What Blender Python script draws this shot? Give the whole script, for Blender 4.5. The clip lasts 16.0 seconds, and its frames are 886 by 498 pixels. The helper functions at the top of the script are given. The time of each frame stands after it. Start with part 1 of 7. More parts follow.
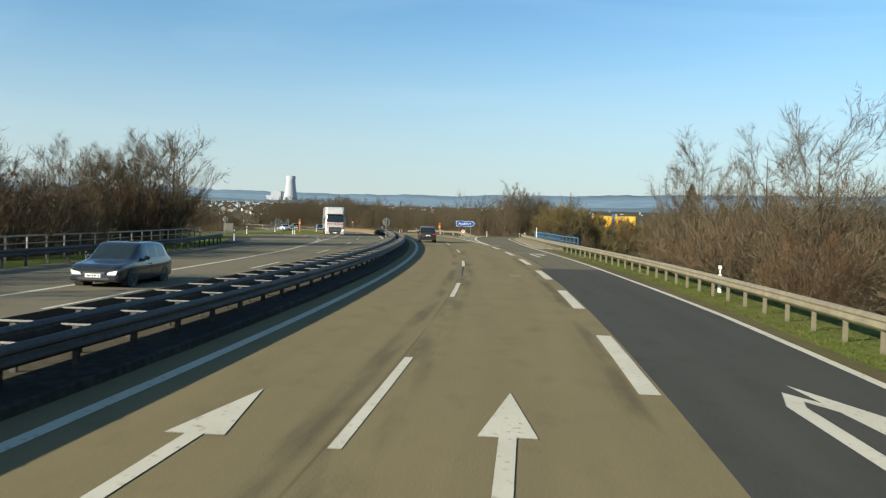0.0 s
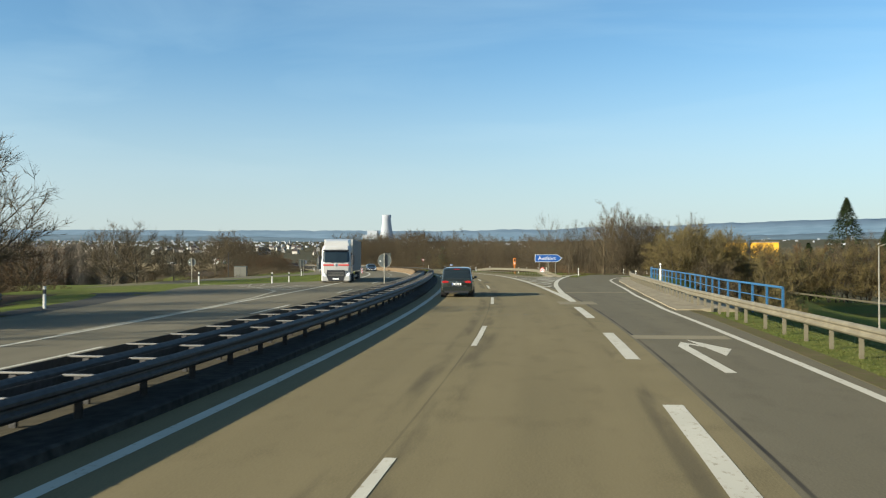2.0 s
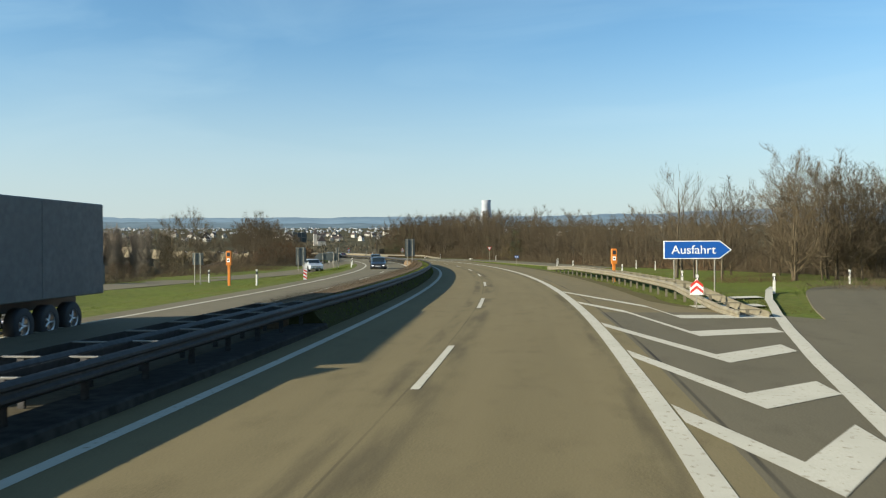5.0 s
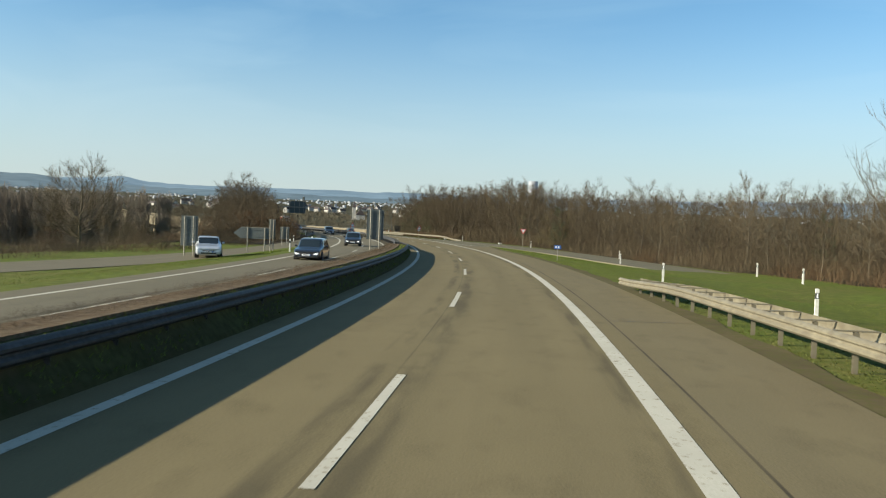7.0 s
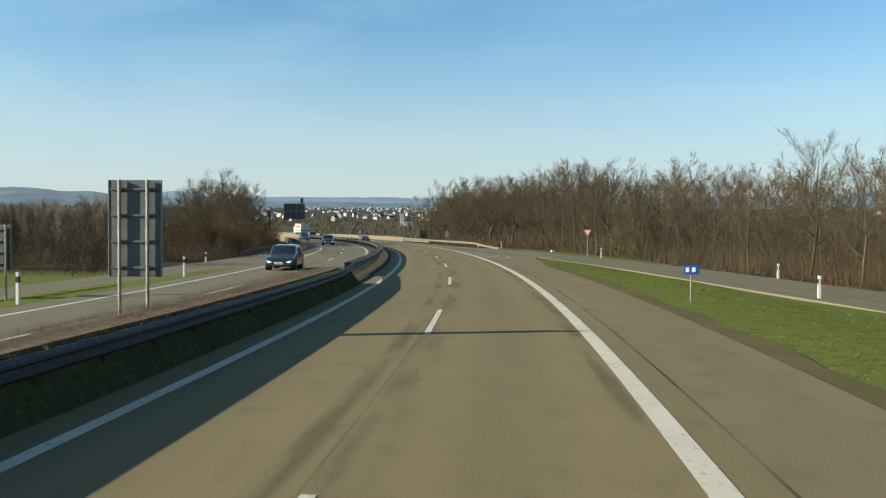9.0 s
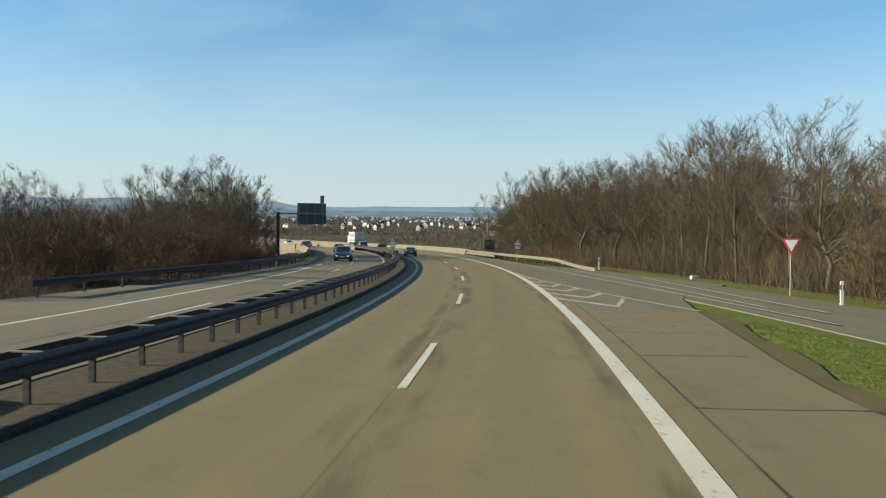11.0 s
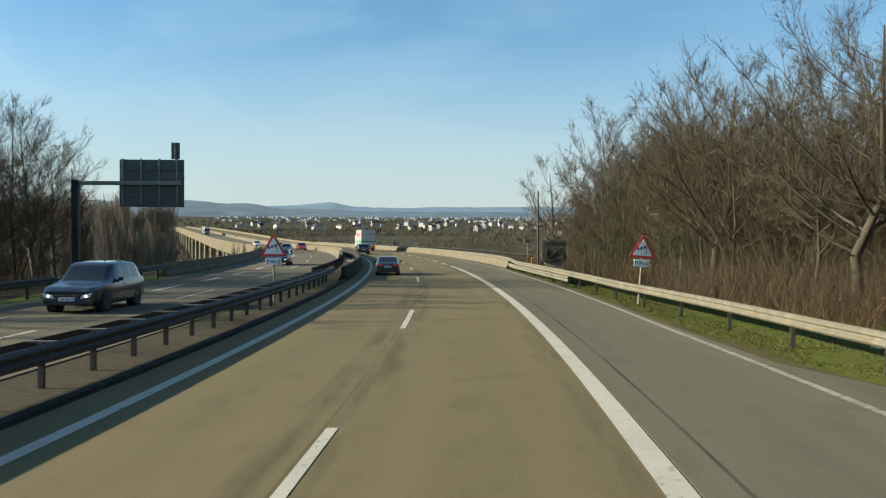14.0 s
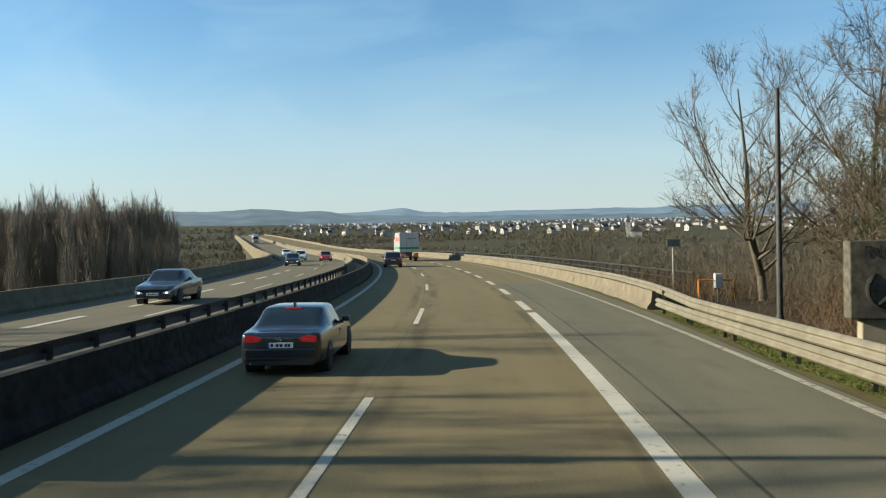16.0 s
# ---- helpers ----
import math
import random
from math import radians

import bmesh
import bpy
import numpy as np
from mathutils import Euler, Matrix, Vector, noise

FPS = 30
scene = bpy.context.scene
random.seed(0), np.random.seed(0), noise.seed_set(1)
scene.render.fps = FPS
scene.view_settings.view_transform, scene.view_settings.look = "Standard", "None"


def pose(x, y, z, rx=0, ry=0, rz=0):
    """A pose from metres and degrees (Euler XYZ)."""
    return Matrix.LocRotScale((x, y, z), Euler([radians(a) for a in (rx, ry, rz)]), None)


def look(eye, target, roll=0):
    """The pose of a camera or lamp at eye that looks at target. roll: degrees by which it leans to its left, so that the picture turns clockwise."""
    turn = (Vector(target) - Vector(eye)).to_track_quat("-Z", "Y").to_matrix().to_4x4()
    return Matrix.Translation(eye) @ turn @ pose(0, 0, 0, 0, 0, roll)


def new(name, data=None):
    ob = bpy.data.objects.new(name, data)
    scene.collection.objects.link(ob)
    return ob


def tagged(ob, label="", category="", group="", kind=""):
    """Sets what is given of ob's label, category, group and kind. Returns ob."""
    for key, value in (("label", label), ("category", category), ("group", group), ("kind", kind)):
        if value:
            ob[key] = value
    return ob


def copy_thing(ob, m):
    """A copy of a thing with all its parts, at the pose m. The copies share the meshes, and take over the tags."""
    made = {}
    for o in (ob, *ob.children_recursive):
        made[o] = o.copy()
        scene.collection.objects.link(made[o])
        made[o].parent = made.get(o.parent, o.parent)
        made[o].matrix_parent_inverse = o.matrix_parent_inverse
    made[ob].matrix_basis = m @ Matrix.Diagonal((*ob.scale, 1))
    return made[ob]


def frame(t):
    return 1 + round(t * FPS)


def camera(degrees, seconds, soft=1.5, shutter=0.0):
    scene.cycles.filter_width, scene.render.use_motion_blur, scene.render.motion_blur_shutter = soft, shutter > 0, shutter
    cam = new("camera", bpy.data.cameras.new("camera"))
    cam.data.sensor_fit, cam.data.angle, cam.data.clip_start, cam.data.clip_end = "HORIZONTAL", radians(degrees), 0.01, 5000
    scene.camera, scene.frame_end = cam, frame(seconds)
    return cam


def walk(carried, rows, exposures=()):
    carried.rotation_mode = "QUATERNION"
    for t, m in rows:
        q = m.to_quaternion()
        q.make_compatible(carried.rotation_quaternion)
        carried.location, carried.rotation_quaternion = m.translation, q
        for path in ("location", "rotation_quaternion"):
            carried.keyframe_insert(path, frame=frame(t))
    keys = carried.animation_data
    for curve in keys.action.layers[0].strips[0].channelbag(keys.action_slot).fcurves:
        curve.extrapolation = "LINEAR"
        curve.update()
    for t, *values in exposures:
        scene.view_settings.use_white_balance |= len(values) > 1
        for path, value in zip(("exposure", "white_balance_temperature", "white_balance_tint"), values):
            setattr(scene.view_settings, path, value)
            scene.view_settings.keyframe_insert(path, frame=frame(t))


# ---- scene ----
cam = camera(55.2, 16.0, soft=1.2, shutter=0.08)
PATH = [
    (0.0, (1.897, -8.578, 1.649), (0.944, 1.373, 1.371), 1.59),
    (0.5, (1.929, 2.186, 1.706), (0.542, 12.088, 1.870), 0.47),
    (1.0, (1.754, 12.498, 1.764), (-0.095, 22.314, 2.230), 0.94),
    (1.5, (1.353, 22.323, 1.825), (-0.367, 32.170, 2.092), 0.59),
    (2.0, (0.961, 32.372, 1.893), (-1.132, 42.150, 2.019), -0.08),
    (2.5, (0.377, 42.654, 1.969), (-1.898, 52.382, 2.395), -0.19),
    (3.0, (-0.523, 52.988, 2.050), (-3.066, 62.652, 2.439), 0.08),
    (3.5, (-1.678, 63.374, 2.131), (-4.579, 72.943, 2.255), -1.30),
    (4.0, (-3.089, 73.707, 2.208), (-6.120, 83.236, 2.279), -0.98),
    (4.5, (-4.736, 83.981, 2.277), (-7.880, 93.474, 2.294), -0.65),
    (5.0, (-6.619, 94.235, 2.333), (-9.867, 103.693, 2.296), -0.33),
    (5.5, (-8.751, 104.507, 2.372), (-12.101, 113.929, 2.281), -0.01),
    (6.0, (-11.151, 114.830, 2.391), (-14.608, 124.212, 2.246), 0.32),
    (6.5, (-13.831, 125.195, 2.389), (-17.379, 134.544, 2.387), 1.86),
    (7.0, (-16.576, 135.521, 2.370), (-20.311, 144.793, 2.075), 2.27),
    (7.5, (-19.525, 145.806, 2.338), (-23.279, 155.073, 2.149), 1.43),
    (8.0, (-22.654, 155.902, 2.298), (-26.605, 165.086, 2.066), 0.09),
    (8.5, (-25.966, 165.704, 2.254), (-30.063, 174.822, 1.971), 0.35),
    (9.0, (-29.455, 175.531, 2.208), (-33.778, 184.545, 1.951), 0.37),
    (9.5, (-33.137, 185.375, 2.163), (-37.690, 194.275, 1.933), 0.40),
    (10.0, (-37.037, 195.190, 2.119), (-41.823, 203.968, 1.917), 0.43),
    (10.5, (-41.177, 204.930, 2.077), (-46.197, 213.576, 1.902), 0.45),
    (11.0, (-45.573, 214.544, 2.037), (-50.824, 223.053, 1.888), 0.48),
    (11.5, (-50.221, 224.025, 1.997), (-55.291, 232.638, 1.667), -0.65),
    (12.0, (-54.988, 233.261, 1.959), (-60.338, 241.705, 1.677), 0.07),
    (12.5, (-59.729, 242.460, 1.921), (-65.263, 250.784, 1.652), -0.49),
    (13.0, (-64.749, 251.511, 1.884), (-70.271, 259.832, 1.365), -1.48),
    (13.5, (-70.162, 260.631, 1.846), (-75.887, 268.820, 1.439), 0.62),
    (14.0, (-75.893, 269.763, 1.809), (-81.743, 277.872, 1.666), 0.21),
    (14.5, (-81.707, 278.591, 1.774), (-87.728, 286.568, 1.443), 0.12),
    (15.0, (-87.416, 286.900, 1.744), (-93.755, 294.632, 1.571), -0.77),
    (15.5, (-92.987, 295.049, 1.716), (-99.569, 302.577, 1.651), 0.34),
    (16.0, (-98.838, 302.768, 1.692), (-105.363, 310.346, 1.605), -0.96),
]
walk(cam, [(t, look(eye, target, roll)) for t, eye, target, roll in PATH], [(0.0, 1.26, 6380, 6.0), (16.0, 1.26, 6380, 6.0)])

# ---- sky and sun ----
SUN_AZ, SUN_EL = radians(37.0), radians(19.0)
world = bpy.data.worlds.new("world")
scene.world = world
world.use_nodes = True
wn, wl = world.node_tree.nodes, world.node_tree.links
sky = wn.new("ShaderNodeTexSky")
sky.sky_type, sky.sun_disc = "NISHITA", False
sky.sun_elevation, sky.sun_rotation = SUN_EL, radians(233.0)
sky.altitude, sky.air_density, sky.dust_density, sky.ozone_density = 200.0, 1.0, 0.45, 2.4
wn["Background"].inputs["Strength"].default_value = 0.071
# thin streaks of high cirrus
wc = wn.new("ShaderNodeTexCoord")
wm = wn.new("ShaderNodeMapping")
wm.inputs["Rotation"].default_value, wm.inputs["Scale"].default_value = (0.2, 0.35, 0.7), (1.1, 5.0, 9.0)
wl.new(wc.outputs["Generated"], wm.inputs["Vector"])
wt = wn.new("ShaderNodeTexNoise")
wt.inputs["Scale"].default_value, wt.inputs["Detail"].default_value, wt.inputs["Distortion"].default_value = 1.3, 6.0, 0.8
wl.new(wm.outputs[0], wt.inputs["Vector"])
wr = wn.new("ShaderNodeMapRange")
wr.inputs["From Min"].default_value, wr.inputs["From Max"].default_value = 0.45, 0.80
wr.inputs["To Max"].default_value = 0.24
wl.new(wt.outputs["Fac"], wr.inputs["Value"])
wx = wn.new("ShaderNodeMix")
wx.data_type = "RGBA"
wl.new(wr.outputs[0], wx.inputs[0])
wl.new(sky.outputs[0], wx.inputs[6])
wx.inputs[7].default_value = (5.2, 5.6, 6.0, 1)
wy = wn.new("ShaderNodeMix")
wy.data_type, wy.blend_type = "RGBA", "MULTIPLY"
wy.inputs[0].default_value = 1.0
wl.new(wx.outputs[2], wy.inputs[6])
wy.inputs[7].default_value = (0.78, 0.97, 1.02, 1)
# pale haze towards the horizon
ws = wn.new("ShaderNodeSeparateXYZ")
wl.new(wc.outputs["Generated"], ws.inputs[0])
wh = wn.new("ShaderNodeMapRange")
wh.interpolation_type = "SMOOTHSTEP"
wh.inputs["From Min"].default_value, wh.inputs["From Max"].default_value = -0.02, 0.26
wh.inputs["To Min"].default_value, wh.inputs["To Max"].default_value = 0.85, 0.0
wl.new(ws.outputs["Z"], wh.inputs["Value"])
wz = wn.new("ShaderNodeMix")
wz.data_type = "RGBA"
wl.new(wh.outputs[0], wz.inputs[0])
wl.new(wy.outputs[2], wz.inputs[6])
wz.inputs[7].default_value = (3.65, 3.95, 4.1, 1)
wl.new(wz.outputs[2], wn["Background"].inputs["Color"])
sun_data = bpy.data.lights.new("sun", "SUN")
sun_data.energy, sun_data.angle, sun_data.color = 5.0, radians(0.55), (1.0, 0.90, 0.74)
sun = new("sun", sun_data)
sun.matrix_world = look((0, 0, 50), (math.cos(SUN_AZ) * math.cos(SUN_EL), math.sin(SUN_AZ) * math.cos(SUN_EL), 50 - math.sin(SUN_EL)))

# ---- the line of the road: s metres along the dashed line, d metres to its right ----
KAP = [1.892, 1.892, 1.913, 1.897, 2.269, 1.868, 1.84, 2.077, 1.798, 2.038, 2.148, 2.164, 1.73, 1.997, 2.286, 1.909, 1.835,
       1.792, 1.792, 1.792, 1.792, 1.792, 1.0, 0.4, 0.0, 0.0]
VERT_S = [-200, -36, 36, 108, 180, 252, 324, 396, 450, 480, 600, 640, 900, 960, 1400]
VERT = [0.0, -0.14, 7.03, -20.71, 1.99, 0.07, 3.54, 0.0, 0.0, 14.0, 14.0, 0.0, 0.0, -4.0, 0.0]
S_ALL = np.arange(-200.0, 1401.0, 1.0)
k_all = np.interp(S_ALL, np.arange(26) * 24.0 - 36, np.array(KAP) * 1e-3)
th_all = np.cumsum(k_all)
th_all -= np.interp(0, S_ALL, th_all)
x_all, y_all = np.cumsum(-np.sin(th_all)), np.cumsum(np.cos(th_all))
x_all -= np.interp(0, S_ALL, x_all)
y_all -= np.interp(0, S_ALL, y_all)
sl_all = np.cumsum(np.interp(S_ALL, VERT_S, np.array(VERT) * 1e-5))
sl_all -= np.interp(120, S_ALL, sl_all)
z_all = np.cumsum(sl_all)
z_all -= np.interp(120, S_ALL, z_all)


def heading(s):
    return float(np.interp(s, S_ALL, th_all))


def road_z(s):
    return float(np.interp(s, S_ALL, z_all))


def spot(s, d, z=0.0):
    a = heading(s)
    return Vector((float(np.interp(s, S_ALL, x_all)) + math.cos(a) * d, float(np.interp(s, S_ALL, y_all)) + math.sin(a) * d, road_z(s) + z))


def place(s, d, z=0.0, turn=0.0, scale=1.0):
    """A pose on the road: its y axis runs along the road, x to the right."""
    return Matrix.Translation(spot(s, d, z)) @ Matrix.Rotation(heading(s) + radians(turn), 4, "Z") @ Matrix.Scale(scale, 4)


def lerp(s, pairs):
    return float(np.interp(s, [p[0] for p in pairs], [p[1] for p in pairs]))


def smooth(a, b, v):
    u = min(1.0, max(0.0, (v - a) / (b - a)))
    return u * u * (3 - 2 * u)


# ---- materials ----
def nodes_of(name):
    m = bpy.data.materials.new(name)
    m.use_nodes = True
    n, l = m.node_tree.nodes, m.node_tree.links
    return m, n, l, n["Principled BSDF"]


def mix_col(n, l, fac, a, b):
    x = n.new("ShaderNodeMix")
    x.data_type = "RGBA"
    for sock, v in ((x.inputs[6], a), (x.inputs[7], b)):
        if isinstance(v, tuple):
            sock.default_value = (*v, 1)
        else:
            l.new(v, sock)
    if isinstance(fac, float):
        x.inputs[0].default_value = fac
    else:
        l.new(fac, x.inputs[0])
    return x.outputs[2]


def noise_fac(n, l, vec, scale, detail=3.0, lo=0.35, hi=0.65, stretch=None):
    if stretch:
        mp = n.new("ShaderNodeMapping")
        mp.inputs["Scale"].default_value = stretch
        l.new(vec, mp.inputs["Vector"])
        vec = mp.outputs[0]
    t = n.new("ShaderNodeTexNoise")
    t.inputs["Scale"].default_value, t.inputs["Detail"].default_value = scale, detail
    l.new(vec, t.inputs["Vector"])
    r = n.new("ShaderNodeMapRange")
    r.inputs["From Min"].default_value, r.inputs["From Max"].default_value = lo, hi
    l.new(t.outputs["Fac"], r.inputs["Value"])
    return r.outputs[0], t.outputs["Fac"]


def surface(name, a, b, rough=0.7, metal=0.0, big=0.6, small=18.0, bump=0.15, c=None, coord="Object", vary=0.0):
    """A two-scale worn surface between the colours a and b, with specks of c."""
    m, n, l, p = nodes_of(name)
    tc = n.new("ShaderNodeTexCoord").outputs[coord]
    f1, _ = noise_fac(n, l, tc, big)
    f2, raw = noise_fac(n, l, tc, small, 5.0)
    col = mix_col(n, l, f1, a, b)
    col = mix_col(n, l, f2, col, c if c else tuple(0.5 * (u + v) * 0.8 for u, v in zip(a, b)))
    if vary:
        oi = n.new("ShaderNodeObjectInfo")
        hs = n.new("ShaderNodeHueSaturation")
        mr = n.new("ShaderNodeMapRange")
        mr.inputs["To Min"].default_value, mr.inputs["To Max"].default_value = 1 - vary, 1 + vary
        l.new(oi.outputs["Random"], mr.inputs["Value"])
        l.new(mr.outputs[0], hs.inputs["Value"])
        l.new(col, hs.inputs["Color"])
        col = hs.outputs[0]
    l.new(col, p.inputs["Base Color"])
    p.inputs["Roughness"].default_value, p.inputs["Metallic"].default_value = rough, metal
    p.inputs["Specular IOR Level"].default_value = 0.05 if rough >= 0.8 else 0.4
    if bump:
        bp = n.new("ShaderNodeBump")
        bp.inputs["Strength"].default_value, bp.inputs["Distance"].default_value = bump, 0.02
        l.new(raw, bp.inputs["Height"])
        l.new(bp.outputs[0], p.inputs["Normal"])
    return m


def plain(name, col, rough=0.5, metal=0.0, emit=0.0, coat=0.0):
    m, n, l, p = nodes_of(name)
    p.inputs["Base Color"].default_value = (*col, 1)
    p.inputs["Roughness"].default_value, p.inputs["Metallic"].default_value = rough, metal
    p.inputs["Coat Weight"].default_value = coat
    if emit:
        p.inputs["Emission Color"].default_value = (*col, 1)
        p.inputs["Emission Strength"].default_value = emit
    return m


def pavement(name, light, dark, rut, lanes=(), seams=()):
    """Road surface in road coordinates: fine aggregate, long stains, polished wheel tracks and dark seams."""
    m, n, l, p = nodes_of(name)
    uv = n.new("ShaderNodeUVMap").outputs[0]
    f1, _ = noise_fac(n, l, uv, 1.0, 4.0, 0.3, 0.7, (0.05, 0.9, 1))
    f2, _ = noise_fac(n, l, uv, 0.35, 4.0, 0.4, 0.65)
    f3, raw = noise_fac(n, l, uv, 34.0, 4.0, 0.32, 0.70)
    f4, _ = noise_fac(n, l, uv, 1.0, 6.0, 0.53, 0.70, (0.8, 1.4, 1))
    col = mix_col(n, l, f1, light, dark)
    for f, k, c in ((f2, 0.6, tuple(v * 0.80 for v in light)), (f4, 0.42, tuple(v * 0.6 for v in dark)), (f3, 0.55, tuple(v * 1.3 for v in light))):
        mu = n.new("ShaderNodeMath")
        mu.operation = "MULTIPLY"
        mu.inputs[1].default_value = k
        l.new(f, mu.inputs[0])
        col = mix_col(n, l, mu.outputs[0], col, c)
    sep = n.new("ShaderNodeSeparateXYZ")
    l.new(uv, sep.inputs[0])
    for at, wide, strength, c in [(x, 0.45, 0.35, rut) for x in lanes] + [(x, w, k, (0.018, 0.017, 0.016)) for x, w, k in seams]:
        wob = n.new("ShaderNodeMath")
        wob.operation = "SUBTRACT"
        l.new(sep.outputs["Y"], wob.inputs[0])
        wob.inputs[1].default_value = at
        ab = n.new("ShaderNodeMath")
        ab.operation = "ABSOLUTE"
        l.new(wob.outputs[0], ab.inputs[0])
        mr = n.new("ShaderNodeMapRange")
        mr.interpolation_type = "SMOOTHSTEP"
        mr.inputs["From Min"].default_value, mr.inputs["From Max"].default_value = 0.3 * wide, wide
        mr.inputs["To Min"].default_value, mr.inputs["To Max"].default_value = strength, 0.0
        l.new(ab.outputs[0], mr.inputs["Value"])
        mu = n.new("ShaderNodeMath")
        mu.operation = "MULTIPLY"
        l.new(mr.outputs[0], mu.inputs[0])
        l.new(noise_fac(n, l, uv, 1.0, 6.0, 0.44 if wide > 0.1 and strength > 0.36 else 0.25, 0.62, (0.22, 1.6, 1))[0], mu.inputs[1])
        col = mix_col(n, l, mu.outputs[0], col, c)
    l.new(col, p.inputs["Base Color"])
    p.inputs["Roughness"].default_value = 0.86
    p.inputs["Specular IOR Level"].default_value = 0.08
    bp = n.new("ShaderNodeBump")
    bp.inputs["Strength"].default_value, bp.inputs["Distance"].default_value = 0.25, 0.01
    l.new(raw, bp.inputs["Height"])
    l.new(bp.outputs[0], p.inputs["Normal"])
    return m


ASPHALT = pavement("tan_asphalt", (0.156, 0.126, 0.066), (0.116, 0.095, 0.051), (0.175, 0.141, 0.075), (-2.6, -0.9, 1.0, 2.75), ((3.42, 0.22, 0.4), (0.20, 0.40, 0.42), (-0.46, 0.26, 0.40), (-0.11, 0.03, 0.35)))
ASPHALT_DARK = pavement("dark_asphalt", (0.052, 0.050, 0.042), (0.037, 0.036, 0.031), (0.062, 0.060, 0.050), (5.0, 6.8))
ASPHALT_RAMP = pavement("ramp_asphalt", (0.118, 0.102, 0.066), (0.090, 0.079, 0.053), (0.132, 0.115, 0.076), (), ((4.42, 0.05, 0.9),))
ASPHALT_GREY = pavement("grey_asphalt", (0.134, 0.121, 0.080), (0.088, 0.082, 0.057), (0.142, 0.128, 0.086), (5.2, 6.6), ((4.42, 0.04, 0.8),))
CONCRETE_SH = pavement("shoulder_concrete", (0.150, 0.122, 0.066), (0.118, 0.097, 0.055), (0.14, 0.118, 0.075), (), ((4.42, 0.035, 0.9),))
ASPHALT_OPP = pavement("opposite_asphalt", (0.138, 0.120, 0.080), (0.100, 0.088, 0.060), (0.135, 0.119, 0.082), (-7.2, -8.6, -10.2, -11.6), ((-9.2, 0.2, 0.4),))
def road_paint(name, fresh, dull, bare, wear):
    """Thermoplastic road paint, dulled in patches and worn through to the asphalt in specks and scrapes."""
    m, n, l, p = nodes_of(name)
    tc = n.new("ShaderNodeTexCoord").outputs["Object"]
    f1, _ = noise_fac(n, l, tc, 0.8, 3.0)
    f2, raw = noise_fac(n, l, tc, 9.0, 6.0, 0.60 - wear, 0.72 - wear)
    f3, _ = noise_fac(n, l, tc, 40.0, 2.0, 0.3, 0.7)
    col = mix_col(n, l, f1, fresh, dull)
    col = mix_col(n, l, f3, col, tuple(v * 0.86 for v in fresh))
    col = mix_col(n, l, f2, col, bare)
    l.new(col, p.inputs["Base Color"])
    p.inputs["Roughness"].default_value, p.inputs["Specular IOR Level"].default_value = 0.8, 0.1
    bp = n.new("ShaderNodeBump")
    bp.inputs["Strength"].default_value, bp.inputs["Distance"].default_value = 0.3, 0.01
    l.new(raw, bp.inputs["Height"])
    l.new(bp.outputs[0], p.inputs["Normal"])
    return m


PAINT_OLD = road_paint("worn_road_paint", (0.36, 0.33, 0.25), (0.27, 0.25, 0.185), (0.15, 0.13, 0.085), 0.08)
PAINT = road_paint("road_paint", (0.48, 0.45, 0.36), (0.385, 0.36, 0.285), (0.20, 0.17, 0.11), 0.0)
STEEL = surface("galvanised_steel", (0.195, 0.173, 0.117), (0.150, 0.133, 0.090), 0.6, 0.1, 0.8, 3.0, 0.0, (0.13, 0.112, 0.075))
# Guardrail rungs: sunlight on the zinc is put into a paler colour.
STEEL_SUNLIT = surface("sunlit_zinc", (0.20, 0.19, 0.165), (0.135, 0.128, 0.11), 0.5, 0.1, 0.9, 6.0, 0.0)
# Dirty steel, its grey darkened beyond the dirt to stand for shaded median rails.
STEEL_DARK = surface("dirty_shaded_steel", (0.060, 0.058, 0.055), (0.036, 0.035, 0.034), 0.6, 0.2, 0.7, 10.0, 0.04, (0.026, 0.024, 0.021))
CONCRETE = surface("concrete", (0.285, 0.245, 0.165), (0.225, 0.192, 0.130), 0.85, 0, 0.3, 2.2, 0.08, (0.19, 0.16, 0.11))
# Stained concrete, its colour lowered further to carry the shade along the median.
CONCRETE_DARK = surface("stained_shaded_concrete", (0.056, 0.052, 0.044), (0.034, 0.033, 0.029), 0.85, 0, 0.4, 5.0, 0.1, (0.024, 0.023, 0.020))
BARRIER_TAN = surface("barrier_concrete", (0.185, 0.158, 0.106), (0.145, 0.124, 0.083), 0.85, 0, 0.25, 1.6, 0.05, (0.12, 0.10, 0.07))
BED = surface("dead_growth", (0.120, 0.080, 0.046), (0.074, 0.051, 0.031), 0.95, 0, 0.9, 7.0, 1.0, (0.150, 0.112, 0.070))
MEDIAN_SOIL = surface("median_soil", (0.064, 0.055, 0.036), (0.046, 0.040, 0.027), 0.95, 0, 0.5, 6.0, 0.4, (0.078, 0.066, 0.042))
# Median turf: darker than the verge grass, the rail's shade put into the colour.
TURF = surface("shaded_median_turf", (0.060, 0.062, 0.022), (0.048, 0.040, 0.022), 0.95, 0, 0.5, 6.0, 0.8, (0.036, 0.036, 0.014))
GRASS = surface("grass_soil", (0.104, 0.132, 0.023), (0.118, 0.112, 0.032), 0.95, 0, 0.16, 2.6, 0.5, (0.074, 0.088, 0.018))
BLADE_DRY = surface("dry_grass_blades", (0.086, 0.094, 0.027), (0.105, 0.096, 0.036), 0.8, 0, 0.5, 3.0, 0, (0.062, 0.072, 0.018))
BLADE = surface("grass_blades", (0.112, 0.146, 0.026), (0.128, 0.132, 0.036), 0.8, 0, 0.25, 2.0, 0, (0.072, 0.096, 0.017))
